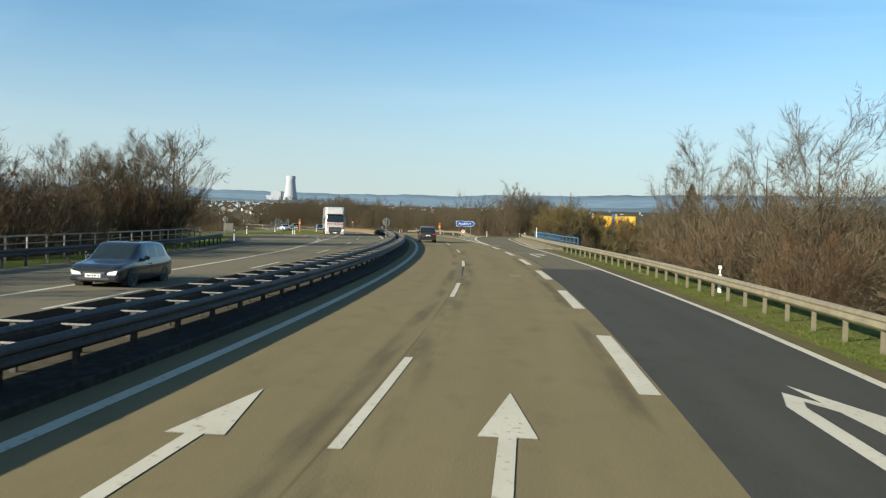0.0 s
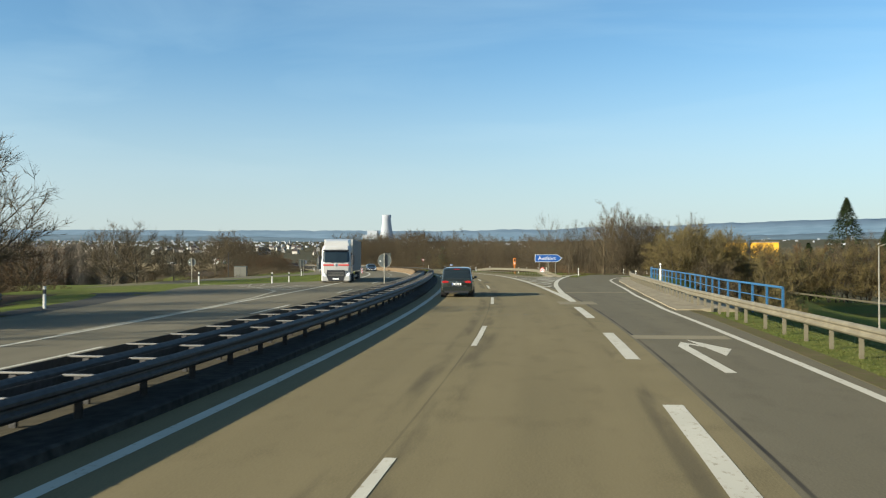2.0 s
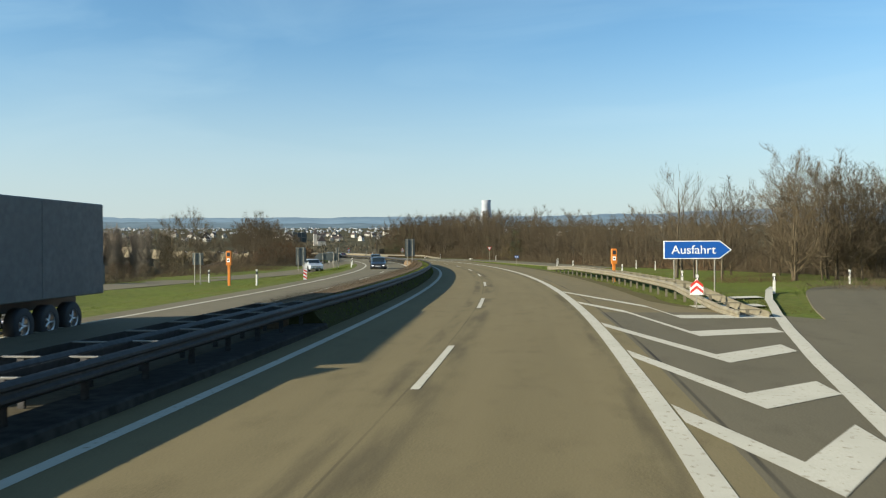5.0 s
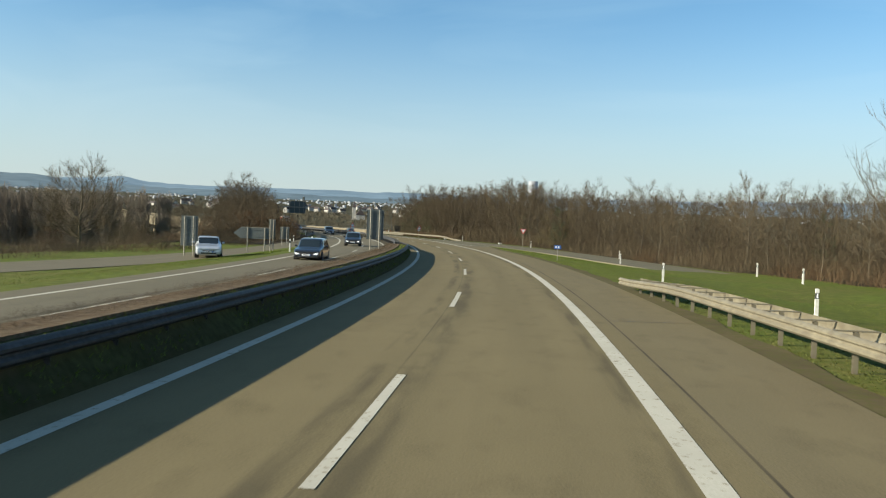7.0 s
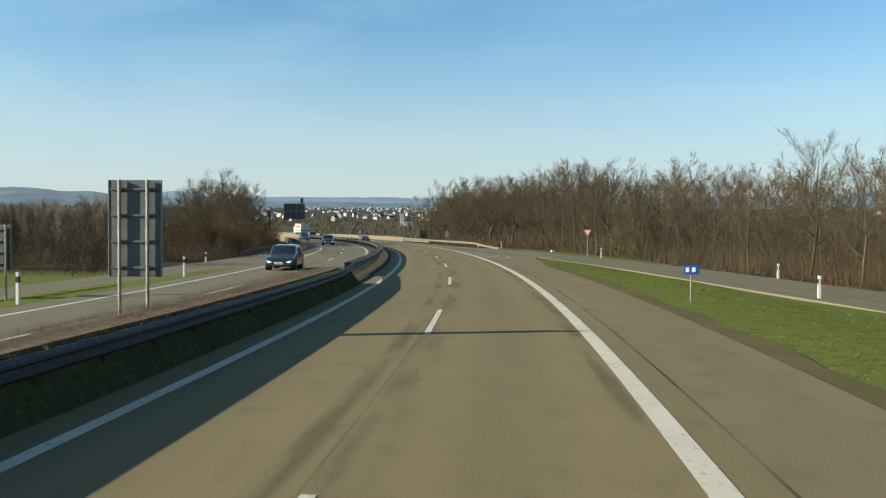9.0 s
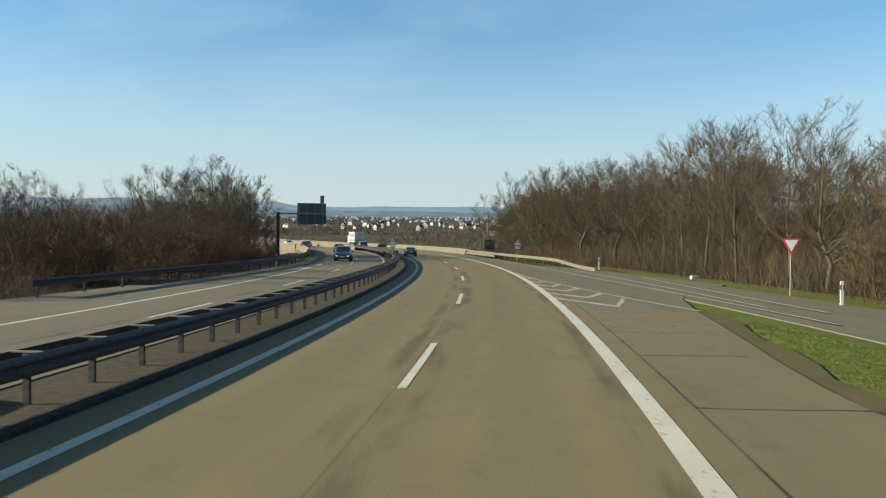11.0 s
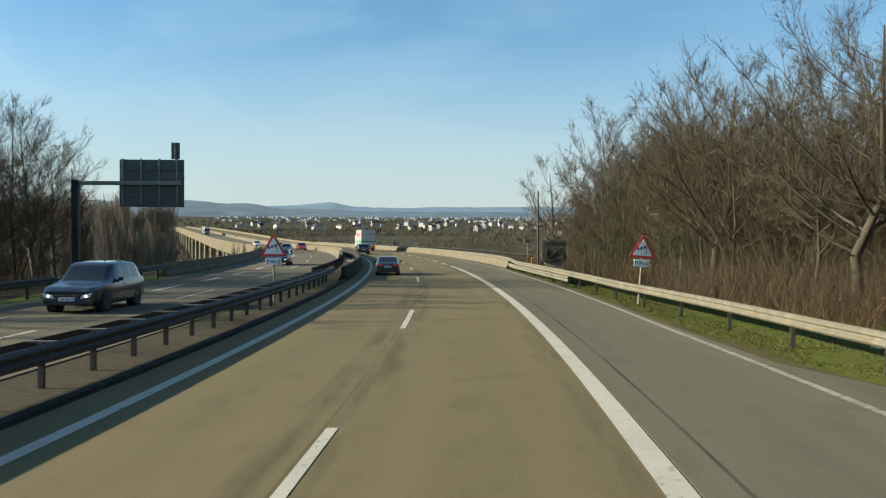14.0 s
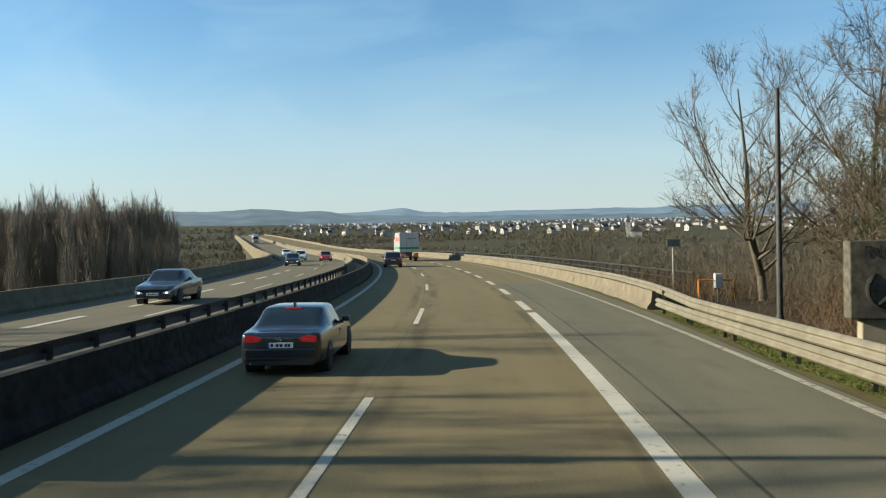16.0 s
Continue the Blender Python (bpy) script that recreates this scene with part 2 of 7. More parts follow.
SOIL = surface("leaf_litter", (0.066, 0.048, 0.029), (0.040, 0.031, 0.020), 0.95, 0, 0.4, 7.0, 0.6, (0.034, 0.028, 0.02))
DIRT = surface("verge_dirt", (0.112, 0.086, 0.048), (0.078, 0.062, 0.034), 0.95, 0, 0.7, 5.0, 0.5, (0.085, 0.080, 0.030))
STONE = surface("weathered_stone", (0.12, 0.108, 0.078), (0.075, 0.070, 0.055), 0.9, 0, 0.9, 6.0, 0.3, (0.05, 0.046, 0.036))
FIELD = surface("valley_ground", (0.060, 0.056, 0.033), (0.046, 0.050, 0.026), 0.95, 0, 0.01, 0.09, 0, (0.07, 0.06, 0.038))
BARK = surface("bark", (0.104, 0.090, 0.064), (0.058, 0.049, 0.035), 0.9, 0, 0.7, 12.0, 0.4, (0.08, 0.067, 0.047), vary=0.35)
TWIG = surface("twigs", (0.080, 0.062, 0.038), (0.056, 0.046, 0.029), 0.9, 0, 0.25, 3.0, 0, (0.095, 0.074, 0.046), vary=0.25)
TWIG_RED = surface("reddish_twigs", (0.115, 0.070, 0.038), (0.080, 0.050, 0.030), 0.9, 0, 0.2, 2.5, 0, (0.075, 0.053, 0.03), vary=0.2)
TWIG_OLIVE = surface("catkin_twigs", (0.104, 0.082, 0.037), (0.078, 0.062, 0.029), 0.9, 0, 0.3, 3.0, 0, (0.122, 0.098, 0.042))
DRYLEAF = surface("dry_leaves", (0.150, 0.102, 0.042), (0.108, 0.072, 0.030), 0.8, 0, 0.6, 4.0, 0, (0.175, 0.125, 0.055))
NEEDLE = surface("needles", (0.028, 0.040, 0.016), (0.038, 0.052, 0.020), 0.8, 0, 0.6, 4.0, 0, (0.014, 0.022, 0.009))
IVY = surface("ivy", (0.042, 0.056, 0.016), (0.058, 0.070, 0.020), 0.6, 0, 0.8, 4.0, 0, (0.026, 0.038, 0.012))
WHITE = surface("white_paint", (0.70, 0.68, 0.62), (0.64, 0.62, 0.56), 0.5, 0, 0.8, 8.0, 0, (0.58, 0.55, 0.48))
BLACK = plain("black_rubber", (0.018, 0.018, 0.019), 0.7)
BLACK_PL = plain("black_plastic", (0.025, 0.025, 0.027), 0.45)
BLUE_SIGN = plain("blue_sign_film", (0.010, 0.085, 0.34), 0.4)
WHITE_SIGN = plain("white_sign_film", (0.82, 0.82, 0.80), 0.4)
RED_SIGN = plain("red_sign_film", (0.58, 0.04, 0.03), 0.4)
SIGN_BACK = surface("grey_sign_back", (0.105, 0.120, 0.116), (0.080, 0.092, 0.090), 0.5, 0.2, 0.8, 8.0, 0.0)
POLE = surface("grey_pole", (0.26, 0.245, 0.20), (0.21, 0.195, 0.16), 0.5, 0.3, 0.8, 8.0, 0.0)
ORANGE = plain("orange_plastic", (0.55, 0.17, 0.015), 0.5)
BLUE_RAIL = surface("blue_rail_paint", (0.030, 0.115, 0.230), (0.026, 0.095, 0.190), 0.5, 0, 0.8, 8.0, 0.0)
YELLOW = plain("yellow_cladding", (0.62, 0.33, 0.01), 0.6)
GLASS = plain("dark_glass", (0.012, 0.017, 0.018), 0.06, 0, 0, 0.25)
CHROME = plain("chrome", (0.7, 0.7, 0.7), 0.2, 1.0)
TAIL = plain("red_lamp_glass", (0.24, 0.010, 0.012), 0.15, 0, 0.3, 1.0)
LAMP = plain("clear_lamp_glass", (0.75, 0.76, 0.78), 0.15, 0, 0.0, 1.0)
LAMP_ON = plain("lit_lamp", (1.0, 0.97, 0.9), 0.15, 0, 0.8)
RIM = plain("alloy", (0.42, 0.42, 0.43), 0.35, 0.9)
# Hills: haze is put into the blue base colours and a weak glow.
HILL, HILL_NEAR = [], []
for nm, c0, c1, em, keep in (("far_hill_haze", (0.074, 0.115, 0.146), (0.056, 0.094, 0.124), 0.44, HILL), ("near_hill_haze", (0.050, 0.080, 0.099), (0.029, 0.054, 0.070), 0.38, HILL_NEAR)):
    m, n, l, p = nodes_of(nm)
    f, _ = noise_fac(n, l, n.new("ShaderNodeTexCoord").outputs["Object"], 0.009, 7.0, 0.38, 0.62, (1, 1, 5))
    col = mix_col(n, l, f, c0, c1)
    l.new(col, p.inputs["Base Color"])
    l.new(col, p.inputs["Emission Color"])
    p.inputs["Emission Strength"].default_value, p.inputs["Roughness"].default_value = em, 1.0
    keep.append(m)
# City and cooling tower: pale blue-grey with a faint added glow for haze, no lamps.
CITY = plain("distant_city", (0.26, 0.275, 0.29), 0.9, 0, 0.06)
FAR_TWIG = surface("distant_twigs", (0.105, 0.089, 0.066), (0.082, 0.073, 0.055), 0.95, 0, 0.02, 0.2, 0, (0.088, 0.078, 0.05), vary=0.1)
# Poplars: haze over the valley is put into a paler twig colour.
POPLAR_TWIG = surface("hazed_poplar_twigs", (0.25, 0.205, 0.155), (0.20, 0.165, 0.128), 0.95, 0, 0.02, 0.2, 0, (0.175, 0.15, 0.115), vary=0.1)


# ---- builders ----
def mesh_of(bm, name, material, smooth_shade=False):
    me = bpy.data.meshes.new(name)
    bm.to_mesh(me)
    bm.free()
    me.materials.append(material)
    if smooth_shade:
        for p in me.polygons:
            p.use_smooth = True
    return me


def part(name, bm, material, parent=None, label="", smooth_shade=False):
    ob = new(name, mesh_of(bm, name, material, smooth_shade))
    if parent:
        ob.parent = parent
    if label:
        tagged(ob, label)
    return ob


def share(name, me, parent, m):
    ob = new(name, me)
    ob.parent = parent
    ob.matrix_basis = m
    return ob


def thing(name, m, label, category, group="", kind=""):
    ob = new(name)
    ob.empty_display_size = 0.2
    ob.matrix_basis = m
    return tagged(ob, label, category, group, kind)


def box(bm, x0, x1, y0, y1, z0, z1, bevel=0.0, m=None):
    g = bmesh.ops.create_cube(bm, size=1.0)
    bmesh.ops.transform(bm, verts=g["verts"], matrix=Matrix.Translation(((x0 + x1) / 2, (y0 + y1) / 2, (z0 + z1) / 2)) @ Matrix.Diagonal((x1 - x0, y1 - y0, z1 - z0, 1)))
    if m is not None:
        bmesh.ops.transform(bm, verts=g["verts"], matrix=m)
    if bevel:
        es = list({e for v in g["verts"] for e in v.link_edges})
        bmesh.ops.bevel(bm, geom=es, offset=bevel, segments=2, affect="EDGES", profile=0.5)
    return bm


def tube(bm, a, b, r0, r1=None, n=6, cap=True):
    a, b = Vector(a), Vector(b)
    r1 = r0 if r1 is None else r1
    w = (b - a)
    if w.length < 1e-6:
        return bm
    w.normalize()
    u = w.orthogonal().normalized()
    v = w.cross(u)
    ra = [bm.verts.new(a + (u * math.cos(k * math.tau / n) + v * math.sin(k * math.tau / n)) * r0) for k in range(n)]
    rb = [bm.verts.new(b + (u * math.cos(k * math.tau / n) + v * math.sin(k * math.tau / n)) * r1) for k in range(n)]
    for k in range(n):
        bm.faces.new((ra[k], ra[(k + 1) % n], rb[(k + 1) % n], rb[k]))
    if cap:
        bm.faces.new(ra[::-1])
        bm.faces.new(rb)
    return bm


def nb():
    return bmesh.new()


def loft(bm, rings, close=False, caps=False):
    vs = [[bm.verts.new(p) for p in r] for r in rings]
    for a, b in zip(vs, vs[1:]):
        m = len(a)
        for k in range(m if close else m - 1):
            bm.faces.new((a[k], a[(k + 1) % m], b[(k + 1) % m], b[k]))
    if caps:
        bm.faces.new(vs[0][::-1])
        bm.faces.new(vs[-1])
    bmesh.ops.recalc_face_normals(bm, faces=bm.faces)
    return bm


def along(profile, s0, s1, step, d_of, z_of=lambda s: 0.0, closed=True):
    """Sweeps a profile of (d, z) pairs along the road."""
    bm, ss = nb(), list(np.arange(s0, s1, step)) + [s1]
    rings = [[spot(s, d_of(s) + pd, z_of(s) + pz) for pd, pz in profile] for s in ss]
    return loft(bm, rings, closed, closed)


def ribbon(name, material, s0, s1, left, right, z=0.0, step=3.0, cols=4, thick=0.25, kind="structure", label="", category="road", parent=None):
    """A strip of paving between two edges, with its road coordinates as UV."""
    lf = left if callable(left) else (lambda s: left)
    rf = right if callable(right) else (lambda s: right)
    ss = list(np.arange(s0, s1, step)) + [s1]
    verts, faces, uvs = [], [], []
    n = cols + 1
    for s in ss:
        a, b = lf(s), rf(s)
        for k in range(n):
            d = a + (b - a) * k / cols
            verts.append(spot(s, d, z))
            uvs.append((s, d))
        for d in (a, b):
            verts.append(spot(s, d, z - thick))
            uvs.append((s, d))
    w = n + 2
    for i in range(len(ss) - 1):
        p, q = i * w, (i + 1) * w
        for k in range(cols):
            faces.append((p + k, p + k + 1, q + k + 1, q + k))
        faces.append((p + n, p, q, q + n))
        faces.append((p + cols, p + n + 1, q + n + 1, q + cols))
    me = bpy.data.meshes.new(name)
    me.from_pydata([tuple(v) for v in verts], [], faces)
    lay = me.uv_layers.new(name="UVMap")
    for lp in me.loops:
        lay.data[lp.index].uv = uvs[lp.vertex_index]
    me.materials.append(material)
    ob = new(name, me)
    if parent:
        ob.parent = parent
    else:
        tagged(ob, label, category, kind=kind)
    return ob


def path_ribbon(name, material, pts, width, z=0.0, label="", thick=0.25):
    """A paved strip along a bent line given in road coordinates."""
    fine = []
    for i in range(len(pts) - 1):
        p0, p1, p2, p3 = pts[max(0, i - 1)], pts[i], pts[i + 1], pts[min(len(pts) - 1, i + 2)]
        for k in range(8):
            u = k / 8
            fine.append(tuple(0.5 * (2 * b + (c - a) * u + (2 * a - 5 * b + 4 * c - e) * u * u + (3 * b - a - 3 * c + e) * u ** 3) for a, b, c, e in zip(p0, p1, p2, p3)))
    fine.append(tuple(pts[-1]))
    verts, faces, uvs, run = [], [], [], 0.0
    W = [spot(f[0], f[1], z + (f[2] if len(f) > 2 else 0)) for f in fine]
    for i, p in enumerate(W):
        t = (W[min(i + 1, len(W) - 1)] - W[max(i - 1, 0)])
        t.z = 0
        t.normalize()
        nrm = Vector((t.y, -t.x, 0))
        if i:
            run += (p - W[i - 1]).length
        for off, dz in ((-width / 2, 0), (0, 0), (width / 2, 0), (-width / 2, -thick), (width / 2, -thick)):
            verts.append(tuple(p + nrm * off + Vector((0, 0, dz))))
            uvs.append((run, off))
    for i in range(len(W) - 1):
        p, q = i * 5, i * 5 + 5
        faces += [(p, p + 1, q + 1, q), (p + 1, p + 2, q + 2, q + 1), (p + 3, p, q, q + 3), (p + 2, p + 4, q + 4, q + 2)]
    me = bpy.data.meshes.new(name)
    me.from_pydata(verts, [], faces)
    lay = me.uv_layers.new(name="UVMap")
    for lp in me.loops:
        lay.data[lp.index].uv = uvs[lp.vertex_index]
    me.materials.append(material)
    return tagged(new(name, me), label, "road", kind="structure")


# ---- ground ----
def right_edge(s):
    return lerp(s, [(-200, 8.4), (45, 7.9), (70, 8.6), (80, 9.6), (92, 11.0), (105, 12.8), (112, 14.8), (122, 19.5), (136, 25), (150, 31), (160, 8.0), (200, 7.2), (236, 7.2), (250, 8.5), (256, 16.5), (268, 15.2), (290, 11.4), (300, 8.3), (340, 7.6), (360, 8.2), (1400, 8.2)])


def ground_rel(s, d):
    """Height of the ground over the road surface."""
    z = -0.06
    if d > 0:
        edge = right_edge(s)
        hold = smooth(122, 150, s) * (1 - smooth(38, 58, d) * (1 - smooth(185, 230, s)))
        z -= 6.5 * smooth(edge + 2.5, edge + 16, d) * (1 - hold)
        z -= 0.36 * smooth(9, 16, d) * smooth(130, 150, s) * (1 - smooth(235, 262, s))
        z += 1.2 * smooth(16, 34, d) * smooth(285, 310, s) * (1 - smooth(335, 350, s))
        z -= 22 * smooth(13, 40, d) * smooth(340, 372, s)
    else:
        z -= 0.35 * smooth(14, 19, -d) * smooth(95, 120, s) * (1 - smooth(270, 330, s))
        z -= 3.5 * smooth(20, 45, -d) * (1 - smooth(60, 90, s))
        z -= 5 * smooth(28, 60, -d) * smooth(60, 110, s)
        z -= 18 * smooth(18, 45, -d) * smooth(335, 380, s)
    z -= 21 * smooth(368, 392, s)
    return z


def build_ground():
    ds = [-190, -150, -120, -90, -75, -62, -52, -44, -38, -33, -29, -26, -23.5, -21, -19, -17.5, -16, -14.5, -13, -9, -5, 0, 4, 7, 8.5, 9.5, 10.5, 11.5, 12.5, 14, 15.5, 17, 19, 21, 24, 27, 31, 36, 42, 50, 60, 75, 90, 120, 150, 190]
    ss = [-330.0, -290.0, -250.0, -220.0] + list(np.arange(-190, 420, 4.0))
    verts, faces = [], []
    for s in ss:
        for d in ds:
            bump = 0.12 * noise.noise(Vector((s * 0.12, d * 0.2, 0))) if abs(d + 3) > 16 else 0
            p = spot(max(s, -190), d, ground_rel(s, d) + bump)
            if s < -190:
                p.y += s + 190
            out = max(smooth(90, 150, abs(d)), smooth(-200, -290, s) if s < -190 else 0.0)
            p.z = p.z + (-28.5 - p.z) * out
            verts.append(tuple(p))
    n = len(ds)
    for i in range(len(ss) - 1):
        for k in range(n - 1):
            faces.append((i * n + k, i * n + k + 1, (i + 1) * n + k + 1, (i + 1) * n + k))
    me = bpy.data.meshes.new("verge_ground")
    me.from_pydata(verts, [], faces)
    me.materials.append(GRASS)
    for p in me.polygons:
        p.use_smooth = True
    tagged(new("verge_ground", me), "grassy banks and verges beside the motorway", "grass verge", kind="structure")
    # the valley floor, out to the hills
    rs = [0, 60, 120, 200, 300, 420, 560, 720, 900, 1150, 1500, 2000, 2700, 3500, 4300]
    hs = [-26, -26, -26, -26, -24, -20, -14, -8, -2, 6, 17, 33, 56, 80, 102]
    verts, faces, m = [], [], 72
    for r, h in zip(rs, hs):
        for k in range(m):
            a = k * math.tau / m
            verts.append((-90 + r * math.sin(a), 230 + r * math.cos(a), h + (1.5 * noise.noise(Vector((math.sin(a) * 3, math.cos(a) * 3, r * 0.01))) if r > 100 else 0)))
    for i in range(len(rs) - 1):
        for k in range(m):
            faces.append((i * m + k, i * m + (k + 1) % m, (i + 1) * m + (k + 1) % m, (i + 1) * m + k))
    me = bpy.data.meshes.new("ground")
    me.from_pydata(verts, [], faces)
    me.materials.append(FIELD)
    tagged(new("ground", me), "wide valley floor of winter fields and scrub", "ground", kind="structure")


build_ground()


def litter(name, s0, s1, d0, wide, label):
    """Brown woodland floor laid over the ground."""
    verts, faces, n = [], [], 9
    ss = list(np.arange(s0, s1 + 0.1, 2.0))
    for s in ss:
        e = lerp(s, d0)
        for k in range(n):
            d = e + wide * k / (n - 1) + (0.35 * noise.noise(Vector((s * 0.5, k, 1))) if k in (0, n - 1) else 0)
            bump = 0.12 * noise.noise(Vector((s * 0.12, d * 0.2, 0))) if abs(d + 3) > 16 else 0
            verts.append(tuple(spot(s, d, ground_rel(s, d) + bump + (0.07 if 0 < k < n - 1 else -0.02))))
    for i in range(len(ss) - 1):
        for k in range(n - 1):
            faces.append((i * n + k, i * n + k + 1, (i + 1) * n + k + 1, (i + 1) * n + k))
    me = bpy.data.meshes.new(name)
    me.from_pydata(verts, [], faces)
    me.materials.append(SOIL)
    tagged(new(name, me), label, "ground", kind="structure")


litter("wood_floor", 156, 366, [(156, 41), (166, 32), (181, 30), (200, 25), (215, 21.5), (240, 18.5), (256, 17.8), (290, 15.0), (320, 12.0), (338, 9.6), (366, 9.4)], 26, "brown leaf litter under the wood")
litter("bank_floor", -20, 72, [(-20, 12.4), (72, 12.4)], 24, "brown leaf litter on the wooded bank")
litter("far_bank_floor", -20, 84, [(-20, -20.6), (60, -21.6), (84, -27)], -26, "brown leaf litter behind the far slip lane")
litter("far_wood_floor", 236, 366, [(236, -18.4), (256, -16.7), (300, -15.5), (340, -16.0), (366, -16.0)], -28, "brown leaf litter beyond the far merging lane")

# ---- carriageways ----
road = ribbon("road", ASPHALT, -150, 372, -4.1, 4.3, label="two-lane tan asphalt carriageway with worn wheel tracks")
ribbon("exit_lane", ASPHALT_DARK, -150, 36, 3.98, lambda s: right_edge(s) - 0.35, z=0.004, label="newer dark asphalt exit lane")
ribbon("exit_lane_old", ASPHALT_RAMP, 36, 76, 4.3, lambda s: right_edge(s) - 0.35, label="older brownish asphalt exit lane")
ribbon("exit_fork", ASPHALT_RAMP, 76, 124, 4.3, lambda s: right_edge(s) - 0.3 if s < 112 else lerp(s, [(112, 14.2), (118, 13.0), (124, 9.2)]), cols=6, label="brown asphalt where the exit ramp forks off")
path_ribbon("exit_ramp", ASPHALT_RAMP, [(104, 9.5, -0.012), (114, 11.8, -0.012), (128, 15.5, -0.015), (142, 21, -0.1), (152, 30, -0.6), (156, 44, -2.0), (154, 62, -4.2), (150, 85, -6.8)], 5.2, label="curved asphalt exit ramp falling away")
ribbon("hard_shoulder", CONCRETE_SH, 124, 250, 4.3, lambda s: lerp(s, [(124, 9.0), (128, 6.9), (236, 6.9), (250, 8.3)]), label="tan hard shoulder with a dark joint")
ribbon("merge_lane", ASPHALT_GREY, 282, 372, 3.95, lambda s: lerp(s, [(282, 12.2), (290, 10.8), (300, 7.75), (307, 7.4), (340, 7.3), (346, 7.5), (372, 7.9)]), z=0.004, cols=6, label="grey asphalt merging lane beside the wood")
ribbon("merge_fork", ASPHALT_GREY, 250, 282, 4.3, lambda s: lerp(s, [(250, 8.3), (258, 9.5), (268, 14.6), (290, 10.8), (300, 8.1), (340, 7.5), (372, 7.9)]), cols=6, label="grey asphalt merging lane with patched strips")
path_ribbon("entry_ramp", ASPHALT_GREY, [(168, 55, -1.2), (172, 40, -0.9), (182, 28, -0.7), (198, 21, -0.5), (216, 17.2, -0.3), (236, 14.6, -0.12), (256, 12.2, -0.012), (276, 10.0, -0.012)], 5.6, label="grey asphalt entry ramp")
ribbon("opposite_road", ASPHALT_OPP, -150, 372, -13.0, -6.2, label="opposite carriageway of worn tan asphalt")
ribbon("opposite_exit_lane", ASPHALT_OPP, -150, 108, lambda s: lerp(s, [(-150, -17.2), (70, -18.5), (95, -22.5), (108, -14.5)]), -13.0, cols=5, label="opposite slip lane of worn asphalt")
path_ribbon("opposite_exit_ramp", ASPHALT_DARK, [(64, -17.0, -0.012), (78, -19.0, -0.012), (88, -24, -0.15), (92, -33, -0.8), (92, -48, -2.2), (90, -70, -5)], 6.0, label="dark asphalt loop ramp leaving the far side")
path_ribbon("opposite_entry_ramp", ASPHALT_OPP, [(96, -46, -2.0), (112, -34, -0.6), (132, -29.5, -0.4), (160, -26, -0.38), (188, -20, -0.34), (215, -16.6, -0.2), (240, -14.9, -0.012), (262, -13.9, -0.012)], 5.4, label="asphalt entry ramp beside the grass island")
ribbon("opposite_merge_lane", ASPHALT_OPP, 236, 372, lambda s: lerp(s, [(236, -16.8), (258, -15.6), (300, -14.6), (372, -15.6)]), -13.0, label="opposite merging lane of asphalt")
ribbon("median", MEDIAN_SOIL, -150, 372, lambda s: lerp(s, [(-150, -6.2), (372, -6.2)]), -4.1, z=-0.02, label="narrow median of soil and leaf litter")

ribbon("verge_dirt", DIRT, 124, 250, lambda s: lerp(s, [(124, 8.9), (128, 6.8), (236, 6.8), (250, 8.2)]), lambda s: lerp(s, [(124, 9.6), (128, 7.7), (236, 7.6), (250, 8.9)]) + 0.15 * math.sin(s * 0.9), z=-0.025, step=2.0, label="bare dirt along the shoulder's edge", category="verge")
ribbon("verge_dirt", DIRT, 288, 372, lambda s: lerp(s, [(288, 10.8), (300, 7.65), (307, 7.3), (340, 7.2), (372, 7.8)]), lambda s: lerp(s, [(288, 11.4), (300, 8.2), (307, 7.75), (340, 7.6), (372, 8.4)]) + 0.12 * math.sin(s * 0.9), z=-0.025, step=2.0, label="bare dirt beside the merging lane", category="verge")

# ---- road markings ----
def marking(name, s0, s1, d0, d1, left_of=None, z=0.006, step=3.0, parent=None, coat=None):
    """A painted stripe between two offsets from a line."""
    base = left_of or (lambda s: 0.0)
    ss = list(np.arange(s0, s1, step)) + [s1]
    bm = nb()
    loft(bm, [[spot(s, base(s) + d0, z), spot(s, base(s) + d1, z)] for s in ss])
    return part(name, bm, coat or PAINT, parent)


def painted(name, label):
    return tagged(new(name), label, "road marking", kind="structure")


lane_line = painted("lane_line", "white broken lane line of worn paint")
for k in range(-4, 18):
    marking("dash", 18 * k, 18 * k + 6, -0.075, 0.075, parent=lane_line)
for k in range(18, 40):
    marking("dash", 18 * k + 6.6, 18 * k + 12.6, -0.075, 0.075, parent=lane_line)
edge_lines = painted("edge_lines", "white solid edge lines of worn paint")
marking("edge_line", -150, 700, -3.36, -3.14, parent=edge_lines)
marking("edge_line", 76, 325, 3.6, 3.92, lambda s: lerp(s, [(76, 0.19), (84, 0.06), (92, 0.0)]), parent=edge_lines)
marking("edge_line", 325, 352, 3.61, 3.91, parent=edge_lines)
RIGHT_LINE = lambda s: lerp(s, [(-150, 7.6), (0, 7.6), (15, 7.6), (30, 7.35), (55, 7.2), (68, 7.28), (80, 8.03), (86, 8.68), (96, 9.83), (103, 10.75), (107.5, 11.45), (113, 12.7), (118.5, 14.5), (123, 16.7)])
marking("edge_line", -150, 122, -0.1, 0.1, RIGHT_LINE, parent=edge_lines)
RAMP_LINE = lambda s: lerp(s, [(74, 3.95), (83, 4.2), (88, 4.5), (94, 4.95), (100.5, 5.7), (106, 6.5), (112, 7.55), (118, 8.8), (123.5, 10.1), (131, 12.1), (138.5, 14.5), (143, 16.3)])
marking("edge_line", 74, 142, -0.17, 0.17, RAMP_LINE, z=0.010, step=1.5, parent=edge_lines)
